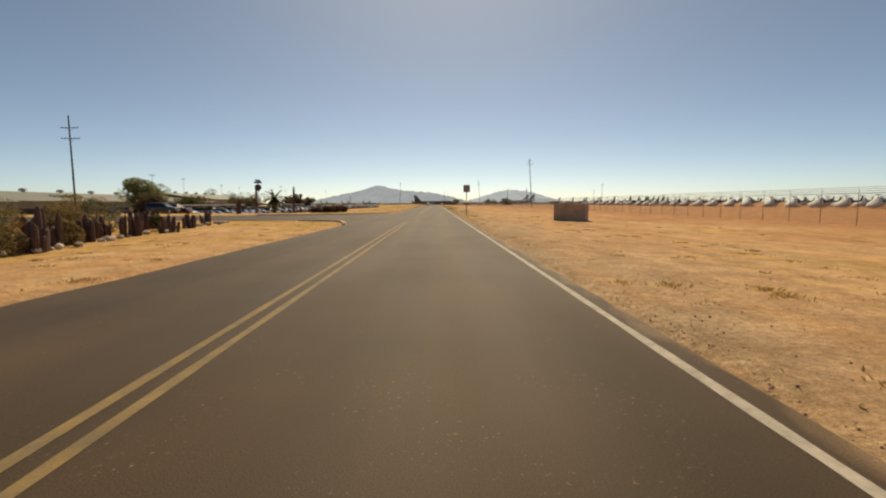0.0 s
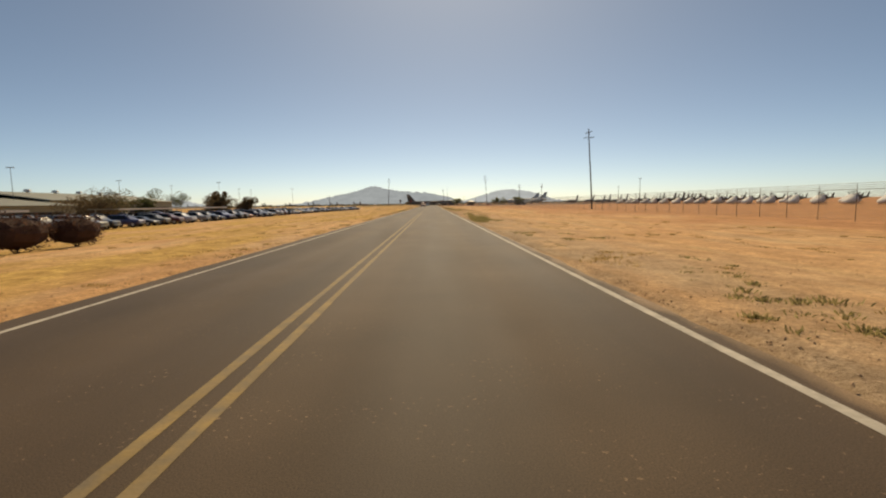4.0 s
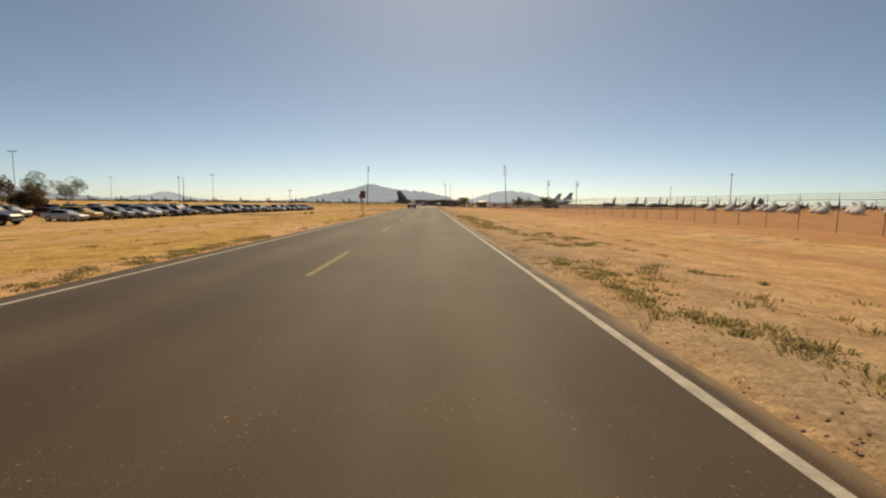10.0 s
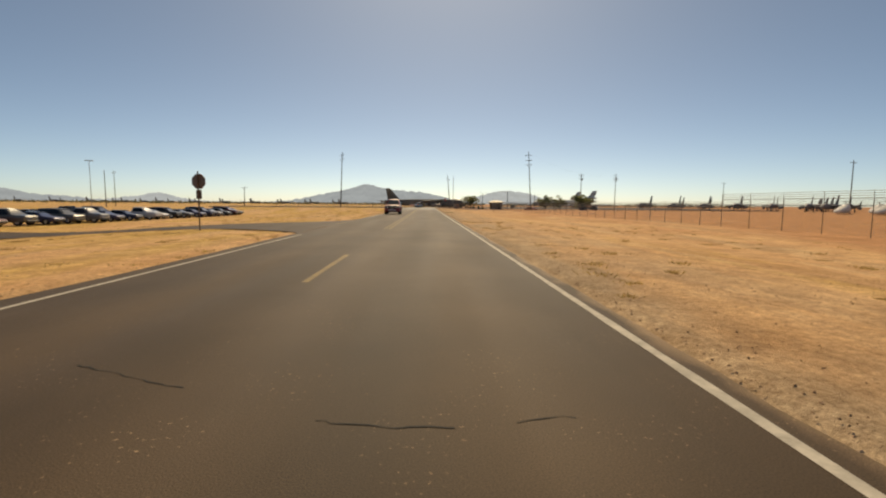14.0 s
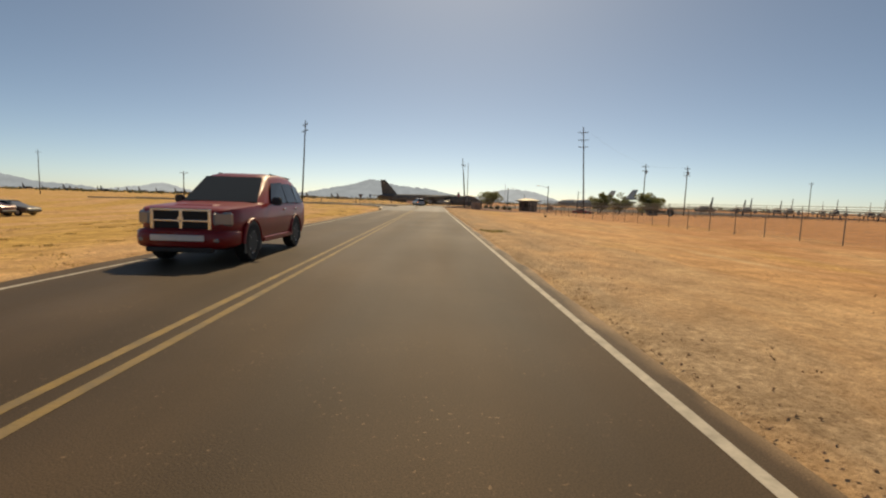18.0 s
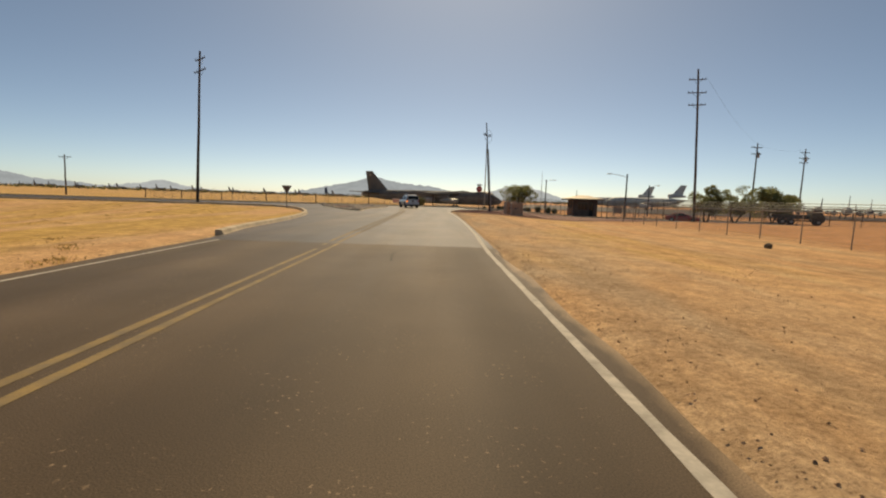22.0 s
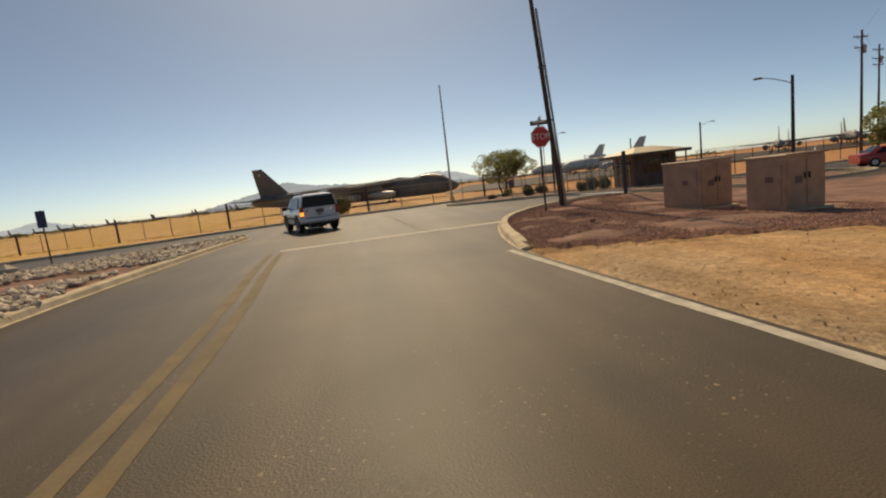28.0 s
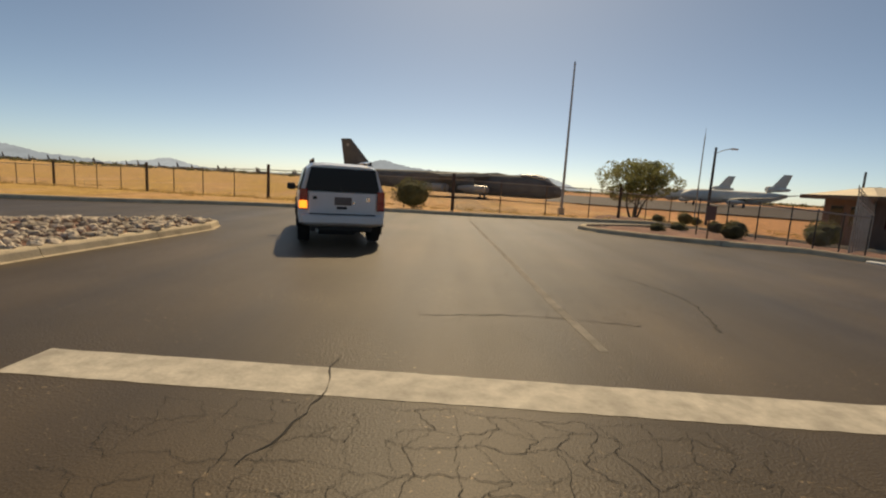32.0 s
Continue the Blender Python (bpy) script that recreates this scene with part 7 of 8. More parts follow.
def shrub(x, y, w, h, label, leaf, seed, count=1500, size=0.06, name="shrub", dense=False):
    rnd = random.Random(seed)
    t = thing(name, pose(x, y, drop(x, y) + (0.0 if y < 425 else 0.02)), label, "shrub", "shrubs")
    for k in range(5):
        a = rnd.uniform(0, 6.28)
        part("stem", rod((0, 0, -0.05), (w * 0.3 * math.cos(a), w * 0.3 * math.sin(a), h * 0.6), 0.02, 0.008, 5), BARK, t)
    lb = bmesh.new()
    if dense:
        core = loft([(-w * 0.40, 0, h * 0.5, w * 0.12, h * 0.15), (-w * 0.3, 0, h * 0.5, w * 0.3, h * 0.34), (0, 0, h * 0.5, w * 0.42, h * 0.42), (w * 0.3, 0, h * 0.5, w * 0.3, h * 0.34), (w * 0.40, 0, h * 0.5, w * 0.12, h * 0.15)], 12)
        merge(lb, core)
    leaf_cloud(lb, rnd, (0, 0, h * 0.52), (w * 0.5, w * 0.5, h * 0.5), count, size)
    part("foliage", lb, leaf, t)
    return t


tree(19.3, 477.5, 5.2, 6.6, "multi-stemmed palo verde tree with an open olive crown", LEAF, 3, 4, leaves=17000, leafsize=0.11, low=0.42)
tree(43.0, 452.8, 6.7, 4.8, "rounded green tree by the fence", LEAF, 4, 2, leaves=9000, leafsize=0.15, low=0.1)
tree(47.6, 453.2, 5.6, 4.4, "low spreading green tree by the fence", LEAF, 14, 2, leaves=6000, leafsize=0.15, low=0.1)
tree(59.0, 461.0, 6.5, 7.0, "broad round green tree beside power poles", LEAF, 5, 2, leaves=13000, leafsize=0.18, low=0.1)
tree(-54.0, 176.0, 7.6, 8.6, "feathery mesquite tree behind a car park", LEAF, 6, 2, leaves=18000, leafsize=0.15, low=0.1)
for i, (x, y, h, w) in enumerate(((-62, 205, 4.6, 7), (-68, 222, 4.8, 8), (-60, 240, 4.6, 12), (-72, 262, 4.6, 8), (-57, 282, 5.6, 9.0), (-62, 290, 6.6, 5), (-70, 270, 5.4, 5), (-56, 300, 6.0, 5.5), (-63, 315, 5.0, 6), (-80, 190, 4.2, 8),
                                  (-46, 165, 4.0, 5), (-54, 276, 7.0, 4.0))):
    tree(x, y, h, w, "dusty brown-green tree beside the car park", LEAF_BROWN if i % 3 else LEAF_DARK, 20 + i, 2, leaves=8500, leafsize=0.17, low=0.05)
tree(-157, 447, 13.0, 13.5, "tall round dusty tree behind the car park", LEAF_DARK, 41, 2, leaves=8000, leafsize=0.2, low=0.05)
tree(-170, 447, 16.0, 11.0, "tall narrow dusty tree behind the car park", LEAF_DARK, 42, 1, leaves=7000, leafsize=0.2, low=0.05)
shrub(0.4, 459.3, 2.0, 1.45, "clipped round grey-green bush by the kerb", SHRUB, 31, 5200, 0.045, "round_bush", True)
for i, (x, y, w, h) in enumerate(((-18.8, 168.6, 2.9, 1.5), (-17.2, 170.2, 2.8, 1.6), (-16.4, 173.2, 2.8, 1.7), (-19.0, 171.8, 2.6, 1.9), (-15.6, 175.6, 2.4, 1.5))):
    shrub(x, y, w, h, "dense dark red-brown shrub on the corner", RUSTY_SHRUB, 40 + i, 2400, 0.07, "shrub", True)
for i, (x, y, w, h) in enumerate(((12.0, 451.2, 0.85, 0.6), (11.2, 453.4, 0.6, 0.4), (13.0, 453.9, 0.7, 0.55), (10.0, 452.6, 0.5, 0.35), (14.3, 454.6, 0.9, 0.7), (16.5, 463.0, 1.0, 0.8), (18.5, 465.5, 0.8, 0.6), (14.0, 461.2, 0.7, 0.45), (16.6, 453.2, 0.9, 0.8), (18.6, 455.6, 1.2, 1.1), (20.6, 457.4, 1.1, 1.2), (22.4, 460.4, 1.2, 1.1))):
    shrub(x, y, w, h, "small round desert shrub on gravel", SHRUB, 60 + i, 900, 0.045, "shrub", True)


def palm(x, y, h):
    t = thing("palm", pose(x, y, drop(x, y)), "short palm with a rough trunk and drooping fronds", "palm")
    tb = tube([(0, 0, h * 0.6 * (i // 2) / 8 - 0.1 + 0.02 * (i % 2)) for i in range(17)], [0.24 + 0.08 * (i % 2) for i in range(17)], 10)
    part("trunk", tb, BARK, t)
    rnd = random.Random(2)
    for k in range(64):
        a, up = rnd.uniform(0, 6.28), rnd.uniform(-0.9, 1.3)
        bm = bmesh.new()
        prev = Vector((0, 0, h * 0.6))
        d = Vector((math.cos(a) * math.cos(up), math.sin(a) * math.cos(up), math.sin(up)))
        for s in range(6):
            q = prev + d * h * 0.068
            side = d.cross(Vector((0, 0, 1))).normalized() * (0.20 if s < 4 else 0.1)
            bm.faces.new([bm.verts.new(v) for v in (prev - side, prev + Vector((0, 0, 0.05)), q + Vector((0, 0, 0.05)), q - side * 0.8 - Vector((0, 0, 0.05)))])
            bm.faces.new([bm.verts.new(v) for v in (prev + side, prev + Vector((0, 0, 0.05)), q + Vector((0, 0, 0.05)), q + side * 0.8 - Vector((0, 0, 0.05)))])
            prev, d = q, (d + Vector((0, 0, -0.22))).normalized()
        part("frond", bm, LEAF_DARK, t)


palm(-26.8, 170.5, 5.4)


def cactus(x, y, h, arms, seed):
    rnd = random.Random(seed)
    t = thing("cactus", pose(x, y, drop(x, y), 0, 0, rnd.uniform(0, 360)), "dark red-brown cactus clump standing among stones", "cactus", "cacti by the wall")

    def ribbed(p0, p1, r):
        bm = bmesh.new()
        k = 16
        rings = []
        for f, s in ((0, 0.85), (0.12, 1), (0.6, 1.05), (0.9, 0.85), (1.0, 0.35)):
            c = Vector(p0).lerp(Vector(p1), f)
            rings.append([bm.verts.new(c + Vector((math.cos(2 * math.pi * i / k), math.sin(2 * math.pi * i / k), 0)) * r * s * (1 if i % 2 else 0.84)) for i in range(k)])
        for a, b in zip(rings, rings[1:]):
            for i in range(k):
                bm.faces.new((a[i], a[(i + 1) % k], b[(i + 1) % k], b[i]))
        bm.faces.new(rings[-1])
        return bm

    for k in range(5 + 2 * arms):
        a, r = rnd.uniform(0, 6.28), (0.0 if k == 0 else rnd.uniform(0.12, 0.22 + 0.1 * arms))
        bx, by, hh = r * math.cos(a), r * math.sin(a), h * (0.95 if k == 0 else rnd.uniform(0.45, 0.92))
        part("stem", ribbed((bx, by, -0.1), (bx * 1.25 + rnd.uniform(-0.05, 0.05), by * 1.25, hh), rnd.uniform(0.07, 0.12)), CACTUS, t)


def saguaro(x, y, h, r, stub, label):
    t = thing("saguaro", pose(x, y, drop(x, y)), label, "cactus", "saguaros")
    k = 18
    bm = bmesh.new()
    rings = []
    for f, s in ((-0.02, 0.9), (0.1, 0.95), (0.5, 1.05), (0.85, 0.95), (0.96, 0.7), (1.0, 0.25)):
        rings.append([bm.verts.new((r * s * (1 if i % 2 else 0.82) * math.cos(6.2832 * i / k) + 0.12 * f, r * s * (1 if i % 2 else 0.82) * math.sin(6.2832 * i / k), h * f)) for i in range(k)])
    for a, b in zip(rings, rings[1:]):
        for i in range(k):
            bm.faces.new((a[i], a[(i + 1) % k], b[(i + 1) % k], b[i]))
    bm.faces.new(rings[-1])
    part("stem", bm, CACTUS, t)
    if stub:
        part("arm", tube([(-r * 0.5, 0, h * 0.5), (-r * 1.7, 0, h * 0.51), (-r * 2.1, 0, h * 0.56), (-r * 2.0, 0, h * 0.6)], [r * 0.6, r * 0.6, r * 0.55, r * 0.25], 10), CACTUS, t)


saguaro(-24.0, 172.5, 5.6, 0.2, True, "tall slim saguaro cactus with one stub arm")
saguaro(-28.6, 166.5, 4.8, 0.2, False, "tall slim saguaro cactus beside a palm")


for i, (x, y, h, n) in enumerate(((-11.2, 102.0, 1.55, 0), (-11.0, 102.6, 1.3, 0), (-12.0, 105.2, 1.15, 1), (-13.7, 108.4, 1.0, 1), (-11.9, 107.4, 1.05, 0), (-11.7, 108.0, 1.15, 0), (-14.1, 112.7, 1.2, 2), (-11.6, 110.3, 0.95, 2), (-13.9, 119.0, 1.1, 2),
                                  (-12.9, 106.9, 0.9, 0), (-12.6, 109.4, 0.8, 1), (-25.5, 152.0, 2.6, 0), (-10.6, 101.0, 1.0, 2), (-12.6, 103.6, 1.3, 2), (-13.2, 110.4, 1.2, 2), (-14.6, 106.0, 1.5, 2), (-12.2, 113.4, 0.9, 2), (-15.2, 115.0, 1.2, 2))):
    cactus(x, y, h, n, 80 + i)
for i, (x, y, w, h) in enumerate(((-10.9, 100.0, 1.6, 1.0), (-11.9, 103.9, 1.3, 0.95), (-12.3, 100.8, 1.9, 1.6), (-13.4, 102.8, 2.0, 1.5), (-13.2, 105.9, 1.4, 1.3), (-15.4, 110.8, 2.2, 1.6), (-14.8, 107.6, 1.8, 1.5), (-16.8, 104.0, 2.6, 1.9), (-19.0, 108.0, 2.8, 2.0), (-18.4, 113.5, 2.6, 1.9), (-15.6, 97.5, 2.4, 1.8),
                                  (-12.9, 111.6, 1.2, 0.8), (-10.5, 98.4, 1.4, 0.9))):
    shrub(x, y, w, h, "dry straw-coloured desert bush among cacti" if i % 3 != 2 else "olive desert bush behind the cacti", DRY_BUSH if i % 3 != 2 else SHRUB, 120 + i, 5200, 0.055, "shrub")


# ---- stones ----
def stone_mesh(seed, size=1.0, name="stone"):
    rnd = random.Random(seed)
    bm = bmesh.new()
    bmesh.ops.create_icosphere(bm, subdivisions=1, radius=0.5)
    for v in bm.verts:
        v.co = Vector((v.co.x * rnd.uniform(0.75, 1.15), v.co.y * rnd.uniform(0.6, 1.0), v.co.z * rnd.uniform(0.45, 0.8))) * size
    return mesh_from(name, bm)


rs = random.Random(77)
rub = thing("rubble", pose(0, 0, 0.1), "pale broken rock laid on the traffic island", "rubble")
stones = [stone_mesh(k) for k in range(8)]
n_made = 0
extra = bmesh.new()
while n_made < 1900:
    x, y = rs.uniform(-11, -3), rs.uniform(427, 448)
    if not inside(x, y, ISLAND_BED):
        continue
    # rock lies along the two ends and the near edge; the middle is gravel
    band = y > 438.5 or y < 431.5 or noise.noise((x * 0.5, y * 0.35, 1)) > 0.2
    if not band:
        continue
    s = rs.uniform(0.09, 0.24)
    m = Matrix.LocRotScale((x, y, 0.03 + s * 0.16), Euler((rs.uniform(-0.4, 0.4), rs.uniform(-0.4, 0.4), rs.uniform(0, 6.28))), (s, s, s))
    near = y > 436.0 and x > -6.9
    if near and n_made < 700 and len(rub.children) < 300:
        o = part("rock", stones[rs.randrange(8)], RIPRAP, rub)
        o.matrix_basis = m
    else:
        k = len(extra.verts)
        extra.from_mesh(stones[rs.randrange(8)])
        extra.verts.ensure_lookup_table()
        for v in extra.verts[k:]:
            v.co = m @ v.co
    n_made += 1
tagged(part("rock_pile", extra, RIPRAP, rub), kind="stuff")
solid("boulder", stone_mesh(3, 0.8, "boulder"), RIPRAP, "single brown boulder at the end of the island", "boulder", m=pose(-11.0, 443.0, 0.12, 0, 0, 20))
for x, y, s in ((-16.9, 309.7, 0.55), (-16.1, 310.3, 0.7), (18.5, 406.0, 0.5)):
    solid("boulder", stone_mesh(6, s, "boulder"), BARK, "dark brown rock lying on the sand", "boulder", "dark rocks", m=pose(x, y, drop(x, y) + 0.08, 0, 0, 30))
solid("boulder", stone_mesh(5, 0.2, "boulder"), GRAVEL_STONE, "small loose rock on red gravel", "boulder", m=pose(6.9, 434.1, 0.15, 0, 0, 50))
for i in range(46):
    f = i / 45
    x, y = -10.3 - 3.4 * f + rs.uniform(-0.4, 0.4), 99.0 + 23 * f + rs.uniform(-0.5, 0.5)
    s = rs.uniform(0.2, 0.45)
    o = solid("border_stone", stones[i % 8], RIPRAP, "rough stone in a border row below the cacti", "stone", "border stones")
    o.matrix_world = Matrix.LocRotScale((x, y, drop(x, y) + s * 0.2), Euler((0, 0, rs.uniform(0, 6))), (s, s, s))


def scatter_stones(name, label, material, count, place, lo, hi, seed):
    """A great many small stones in one mesh."""
    rnd = random.Random(seed)
    verts, faces = [], []
    shape = [(1, 0, 0), (-1, 0, 0), (0, 1, 0), (0, -1, 0), (0, 0, 1), (0.1, 0.1, -0.6)]
    tri = [(0, 2, 4), (2, 1, 4), (1, 3, 4), (3, 0, 4), (2, 0, 5), (1, 2, 5), (3, 1, 5), (0, 3, 5)]
    made = 0
    while made < count:
        x, y = place(rnd)
        if x is None:
            continue
        s = lo + (hi - lo) * rnd.random() ** 3
        a = rnd.uniform(0, 6.28)
        ca, sa = math.cos(a) * s, math.sin(a) * s
        k = len(verts)
        z = GROUND_AT(x, y) + s * 0.25
        fx, fz = rnd.uniform(0.6, 1.2), rnd.uniform(0.5, 0.9)
        for vx, vy, vz in shape:
            verts.append((x + (vx * fx * ca - vy * sa), y + (vx * fx * sa + vy * ca), z + vz * fz * s))
        faces += [(k + p, k + q, k + r) for p, q, r in tri]
        made += 1
    me = bpy.data.meshes.new(name)
    me.from_pydata(verts, [], faces)
    me.materials.append(material)
    tagged(new(name, me), label, "stones", kind="stuff")


def GROUND_AT(x, y):
    if y > 427 and inside(x, y, GRAVEL_BED):
        return 0.07 + drop(x, y)
    return drop(x, y) - 0.01


def right_verge(rnd):
    y = rnd.uniform(84, 430)
    x = 4.72 + 7.5 * rnd.random() ** 2.2
    return x, y


def left_verge(rnd):
    y = rnd.uniform(84, 398)
    x = -3.95 - 6 * rnd.random() ** 1.8
    return (None, None) if paved(x, y, 0.1) else (x, y)


def on_gravel(rnd):
    x, y = 4.4 + 9.5 * rnd.random() ** 1.3, rnd.uniform(429, 443)
    return (x, y) if inside(x, y, GRAVEL_BED) else (None, None)


scatter_stones("pebbles", "loose brown pebbles along the road shoulder", PEBBLE, 46000, right_verge, 0.005, 0.022, 1)
scatter_stones("pebbles", "loose pebbles along the far verge", PEBBLE, 12000, left_verge, 0.006, 0.026, 2)
scatter_stones("gravel", "red crushed gravel on the corner bed", GRAVEL_STONE, 80000, on_gravel, 0.009, 0.027, 3)


# ---- weeds and grass ----
def tufts(name, label, material, spots, seed):
    """Clumps of thin blades, all in one mesh; each spot: x, y, height, width, blades."""
    rnd = random.Random(seed)
    verts, faces = [], []
    for x, y, h, w, n in spots:
        z = drop(x, y) - 0.03
        for _ in range(n):
            a, r = rnd.uniform(0, 6.28), w * 0.42 * min(2.6, abs(rnd.gauss(0, 0.9)))
            bx, by = x + r * math.cos(a), y + r * math.sin(a)
            lean = rnd.uniform(0.2, 1.0) * h
            hh = h * rnd.uniform(0.5, 1.0)
            b = rnd.uniform(0, 6.28)
            tx, ty = bx + lean * math.cos(a + rnd.uniform(-0.6, 0.6)), by + lean * math.sin(a + rnd.uniform(-0.6, 0.6))
            g = rnd.uniform(0.006, 0.013) + 0.012 * h
            k = len(verts)
            verts += [(bx + g * math.cos(b), by + g * math.sin(b), z), (bx - g * math.cos(b), by - g * math.sin(b), z), ((bx + tx) / 2 - g * math.cos(b), (by + ty) / 2 - g * math.sin(b), z + hh * 0.7),
                      (tx, ty, z + hh), ((bx + tx) / 2 + g * math.cos(b), (by + ty) / 2 + g * math.sin(b), z + hh * 0.7)]
            faces.append((k, k + 1, k + 2, k + 3, k + 4))
    me = bpy.data.meshes.new(name)
    me.from_pydata(verts, [], faces)
    me.materials.append(material)
    tagged(new(name, me), label, "weeds", kind="stuff")


rw = random.Random(21)
green, dry = [], []
for y0, y1, k, x0, x1 in ((185.2, 186.2, 5, 5.15, 5.5), (186.5, 187.5, 7, 5.05, 5.5), (187.3, 190.5, 44, 5.0, 5.5), (190, 194.5, 85, 5.1, 6.3), (194, 200, 60, 5.3, 6.9), (188.6, 189.6, 5, 6.5, 7.4), (200, 212, 34, 5.6, 7.4), (212, 222, 16, 6.0, 9.0), (228, 250, 36, 5.6, 9.5), (243.5, 248.5, 22, 5.2, 5.9), (241, 243, 10, 5.3, 6.2), (252, 262, 46, 6.2, 9.0), (262, 290, 110, 5.3, 7.0), (278, 290, 22, 5.5, 6.6), (152, 175, 26, 5.4, 8.0), (362.4, 364.0, 9, 5.1, 5.9)):
    for _ in range(k):
        gx, gy = rw.uniform(x0, x1), rw.uniform(y0, y1)
        for _ in range(3):
            green.append((max(4.95, gx + rw.gauss(0, 0.16)), gy + rw.gauss(0, 0.4), rw.uniform(0.03, 0.11), rw.uniform(0.12, 0.5), rw.randint(16, 52)))
for y0, y1, k in ((178, 186, 10), (206, 262, 60), (228, 246, 40), (243, 256, 80), (268, 300, 22)):
    for _ in range(k):
        green.append((-4.05 - abs(rw.gauss(0, 0.35)), rw.uniform(y0, y1), rw.uniform(0.03, 0.09), rw.uniform(0.15, 0.5), rw.randint(30, 80)))
for _ in range(1500):
    x, y = 5.2 + 18 * rw.random() ** 1.4, rw.uniform(84, 330)
    if noise.noise((x * 0.15, y * 0.06, 7)) > 0.02 or rw.random() < 0.2:
        dry.append((x, y, rw.uniform(0.03, 0.09), rw.uniform(0.2, 0.7), rw.randint(30, 70)))
for _ in range(1900):
    x, y = -4.1 - 22 * rw.random() ** 1.4, rw.uniform(84, 432)
    if not paved(x, y, 0.2) and not (y > 398 and x > -12):
        dry.append((x, y, rw.uniform(0.03, 0.09), rw.uniform(0.2, 0.8), rw.randint(30, 70)))
for _ in range(500):
    x, y = rw.uniform(-50, 30), rw.uniform(459, 480)
    dry.append((x, y, rw.uniform(0.08, 0.25), rw.uniform(0.3, 0.8), rw.randint(14, 30)))
tufts("weeds", "low green weeds along the road shoulder", TUFT_GREEN, green, 4)
tufts("dry_grass", "short golden dry grass tufts", TUFT_DRY, dry, 5)


# ---- scrub along the horizon ----
rf2 = random.Random(31)
verts, faces = [], []
for _ in range(900):
    a = rf2.uniform(-62, 40)
    d = rf2.uniform(520, 1100)
    cx, cy = d * math.sin(radians(a)), 400 + d * math.cos(radians(a))
    if -120 < cx < 200 and cy < 760:
        continue
    w, h = rf2.uniform(3, 11), rf2.uniform(1.2, 3.6)
    for _ in range(16):
        p = Vector((rf2.gauss(0, 0.35) * w, rf2.gauss(0, 0.35) * w, abs(rf2.gauss(0.1, 0.4)) * h))
        s = rf2.uniform(0.5, 1.3)
        u = Vector((rf2.uniform(-1, 1), rf2.uniform(-1, 1), rf2.uniform(-0.6, 0.6))).normalized() * s
        v = u.cross(Vector((rf2.uniform(-1, 1), rf2.uniform(-1, 1), rf2.uniform(-1, 1)))).normalized() * s * 0.8
        k = len(verts)
        q = p + Vector((cx, cy, -0.75))
        verts += [q + u, q + v, q - u, q - v]
        faces.append((k, k + 1, k + 2, k + 3))
sme = bpy.data.meshes.new("far_scrub")
sme.from_pydata(verts, [], faces)
sme.materials.append(SHRUB)
tagged(new("far_scrub", sme), "low dusty scrub along the horizon", "scrub", kind="stuff")


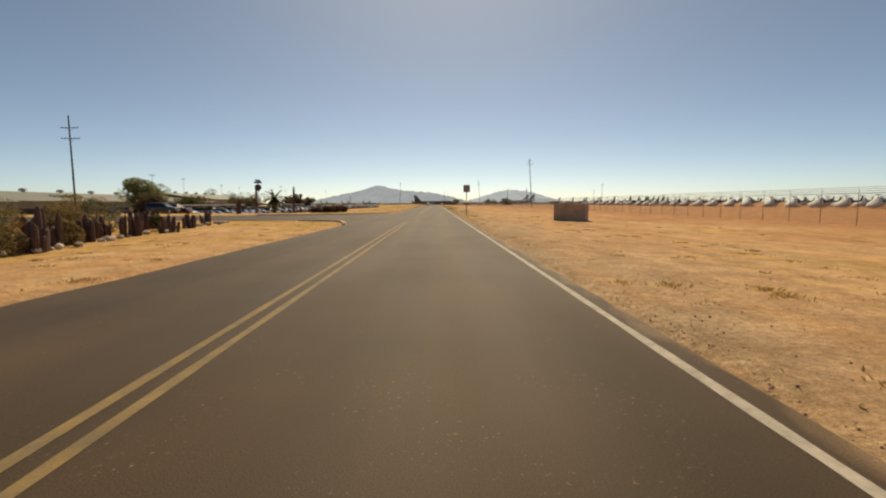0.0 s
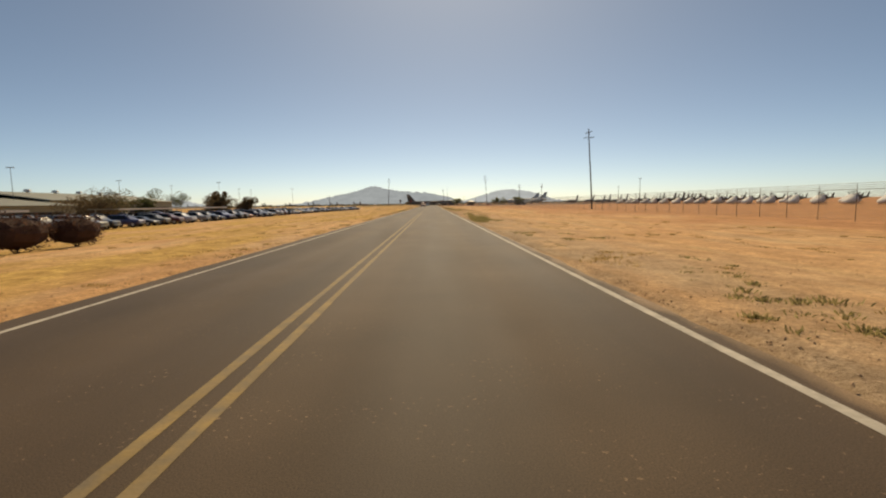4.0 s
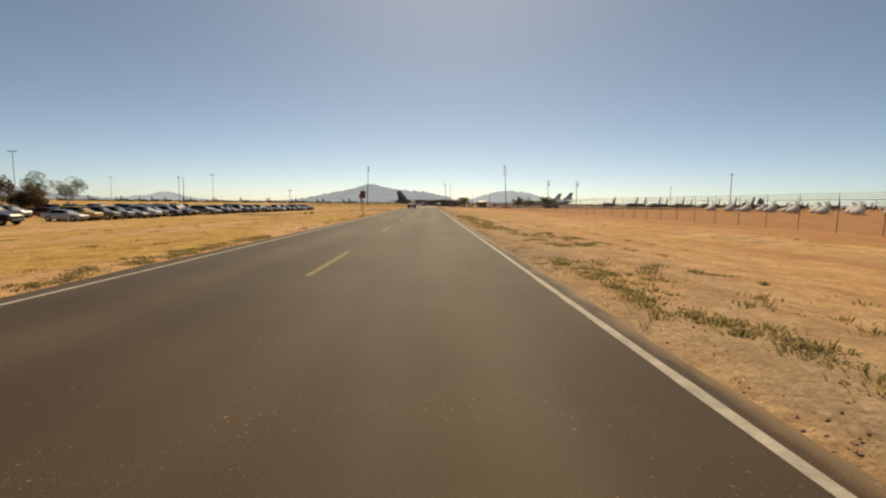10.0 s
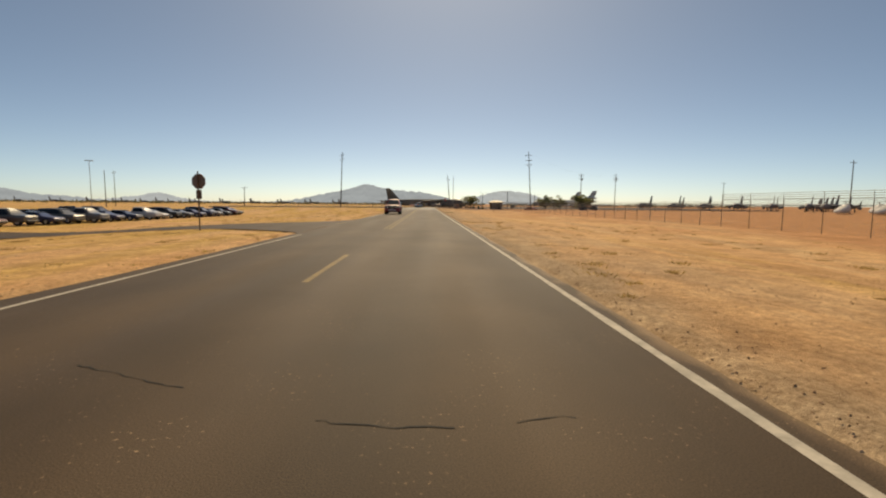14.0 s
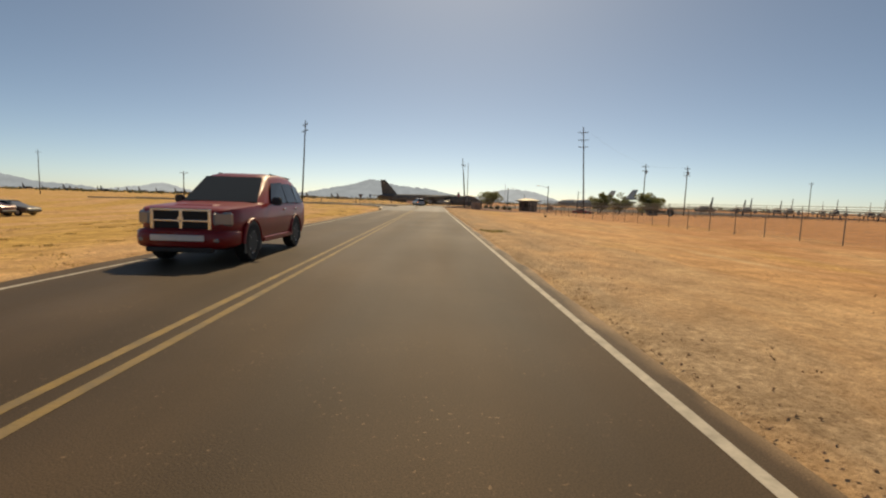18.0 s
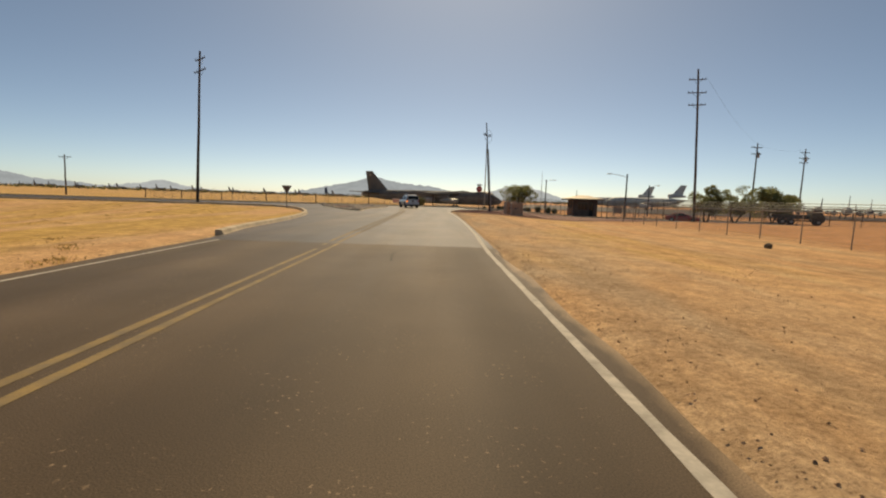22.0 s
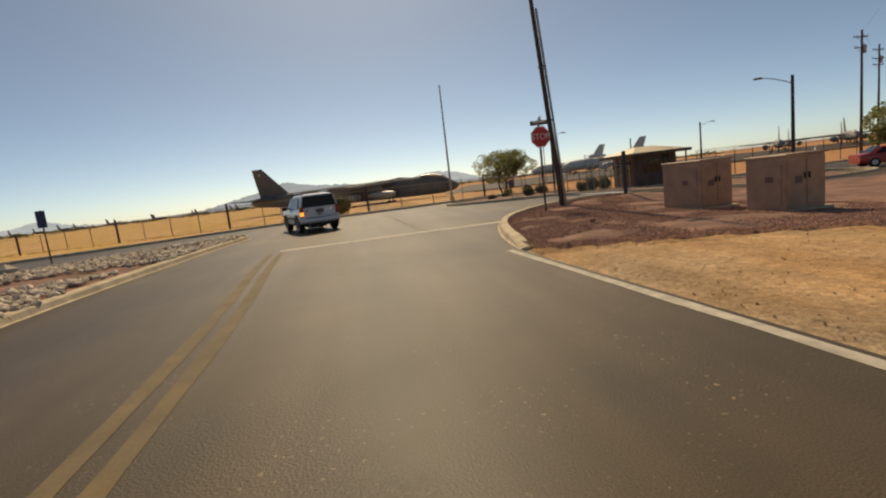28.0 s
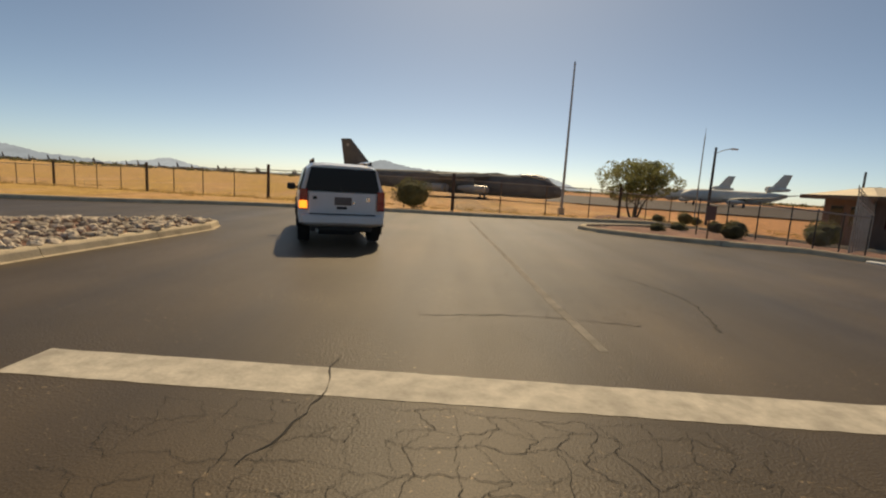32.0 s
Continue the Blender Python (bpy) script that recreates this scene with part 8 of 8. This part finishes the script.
# ---- hangar and sheds beyond the car park ----
def long_building(x, y, w, d, h, ridge_h, turn, label, vents):
    t = thing("building", pose(x, y, drop(x, y), 0, 0, turn), label, "building", "base buildings")
    for cx, cy, sx, sy in ((0, -d / 2, w, 0.3), (0, d / 2, w, 0.3), (-w / 2 + 0.15, 0, 0.3, d - 0.3), (w / 2 - 0.15, 0, 0.3, d - 0.3)):
        part("wall", box(cx, cy, -0.2, sx, sy, h + 0.2), BUILDING, t)
    bm = bmesh.new()
    prof = [(-w / 2 - 0.6, h - 0.1), (0, h + ridge_h), (w / 2 + 0.6, h - 0.1), (w / 2 + 0.6, h + 0.1), (0, h + ridge_h + 0.22), (-w / 2 - 0.6, h + 0.1)]
    a = [bm.verts.new((px, -d / 2 - 0.5, pz)) for px, pz in prof]
    b = [bm.verts.new((px, d / 2 + 0.5, pz)) for px, pz in prof]
    bm.faces.new(a)
    bm.faces.new(b[::-1])
    for i in range(6):
        j = (i + 1) % 6
        bm.faces.new((a[i], a[j], b[j], b[i]))
    bmesh.ops.recalc_face_normals(bm, faces=bm.faces[:])
    rf = part("roof", bm, ROOF_GREY, t)
    for i in range(vents):
        yv = -d / 2 + d * (i + 0.5) / vents
        vb = rod((0, yv, h + ridge_h), (0, yv, h + ridge_h + 0.5), 0.35, 0.35, 10)
        rod((0, yv, h + ridge_h + 0.4), (0, yv, h + ridge_h + 1.0), 0.95, 0.6, 12, vb)
        part("roof_vent", vb, AIRLINER, rf, "white domed ridge vent")
    # flat dark panels on the wall stand in for shaded open bays
    for i in range(4):
        yv = -d / 2 + d * (i + 0.5) / 4
        dr = part("door", box(w / 2 + 0.02, yv, 0.0, 0.06, d / 6, h * 0.6), SHADE_DARK, t)
    return t


long_building(-92, 205, 36, 110, 3.3, 2.1, 6, "long low cream metal hangar with bright ridge vents", 9)
long_building(-104, 291, 30, 62, 4.6, 2.2, 6, "taller cream metal hangar with bright ridge vents", 6)
long_building(-74, 148, 16, 30, 3.1, 1.3, 0, "cream metal shed with a dark open bay", 5)
cw = thing("tank", pose(-96, 182, drop(-96, 182)), "dark tank standing on the hangar roof line", "tank")
part("vessel", rod((0, 0, 5.6), (0, 0, 8.2), 1.6, 1.6, 16), RUST_POST, cw)
part("stand", box(0, 0, 0, 2.2, 2.2, 5.6), RUST_POST, cw)


def carport(x, y, length, turn):
    t = thing("carport", pose(x, y, drop(x, y), 0, 0, turn), "low flat carport roof on thin posts over parked cars", "carport", "carports")
    part("canopy", box(0, 0, 2.35, 5.2, length, 0.16, 0.02), ROOF_GREY, t)
    part("fascia", box(2.62, 0, 2.28, 0.04, length, 0.26), AIRLINER, t)
    k = int(length / 6)
    for i in range(k + 1):
        part("post", box(-1.5, -length / 2 + 0.4 + (length - 0.8) * i / k, -0.1, 0.12, 0.12, 2.46), STEEL, t)


carport(-52.0, 190.0, 46, 0)
carport(-52.0, 250.0, 40, 0)

# ---- overhead wires ----
def wire(p0, p1, sag):
    bm = tube([Vector(p0).lerp(Vector(p1), i / 12) - Vector((0, 0, sag * 4 * i / 12 * (1 - i / 12))) for i in range(13)], 0.008, 4)
    solid("overhead_wire", bm, WIRE, "thin sagging overhead wire between poles", "wire", "overhead wires", kind="structure")


wire((61.4, 470.0, 13.2), (79.5, 481.5, 14.0), 0.8)
wire((36.3, 444.0, 17.5), (61.4, 470.0, 13.2), 0.9)
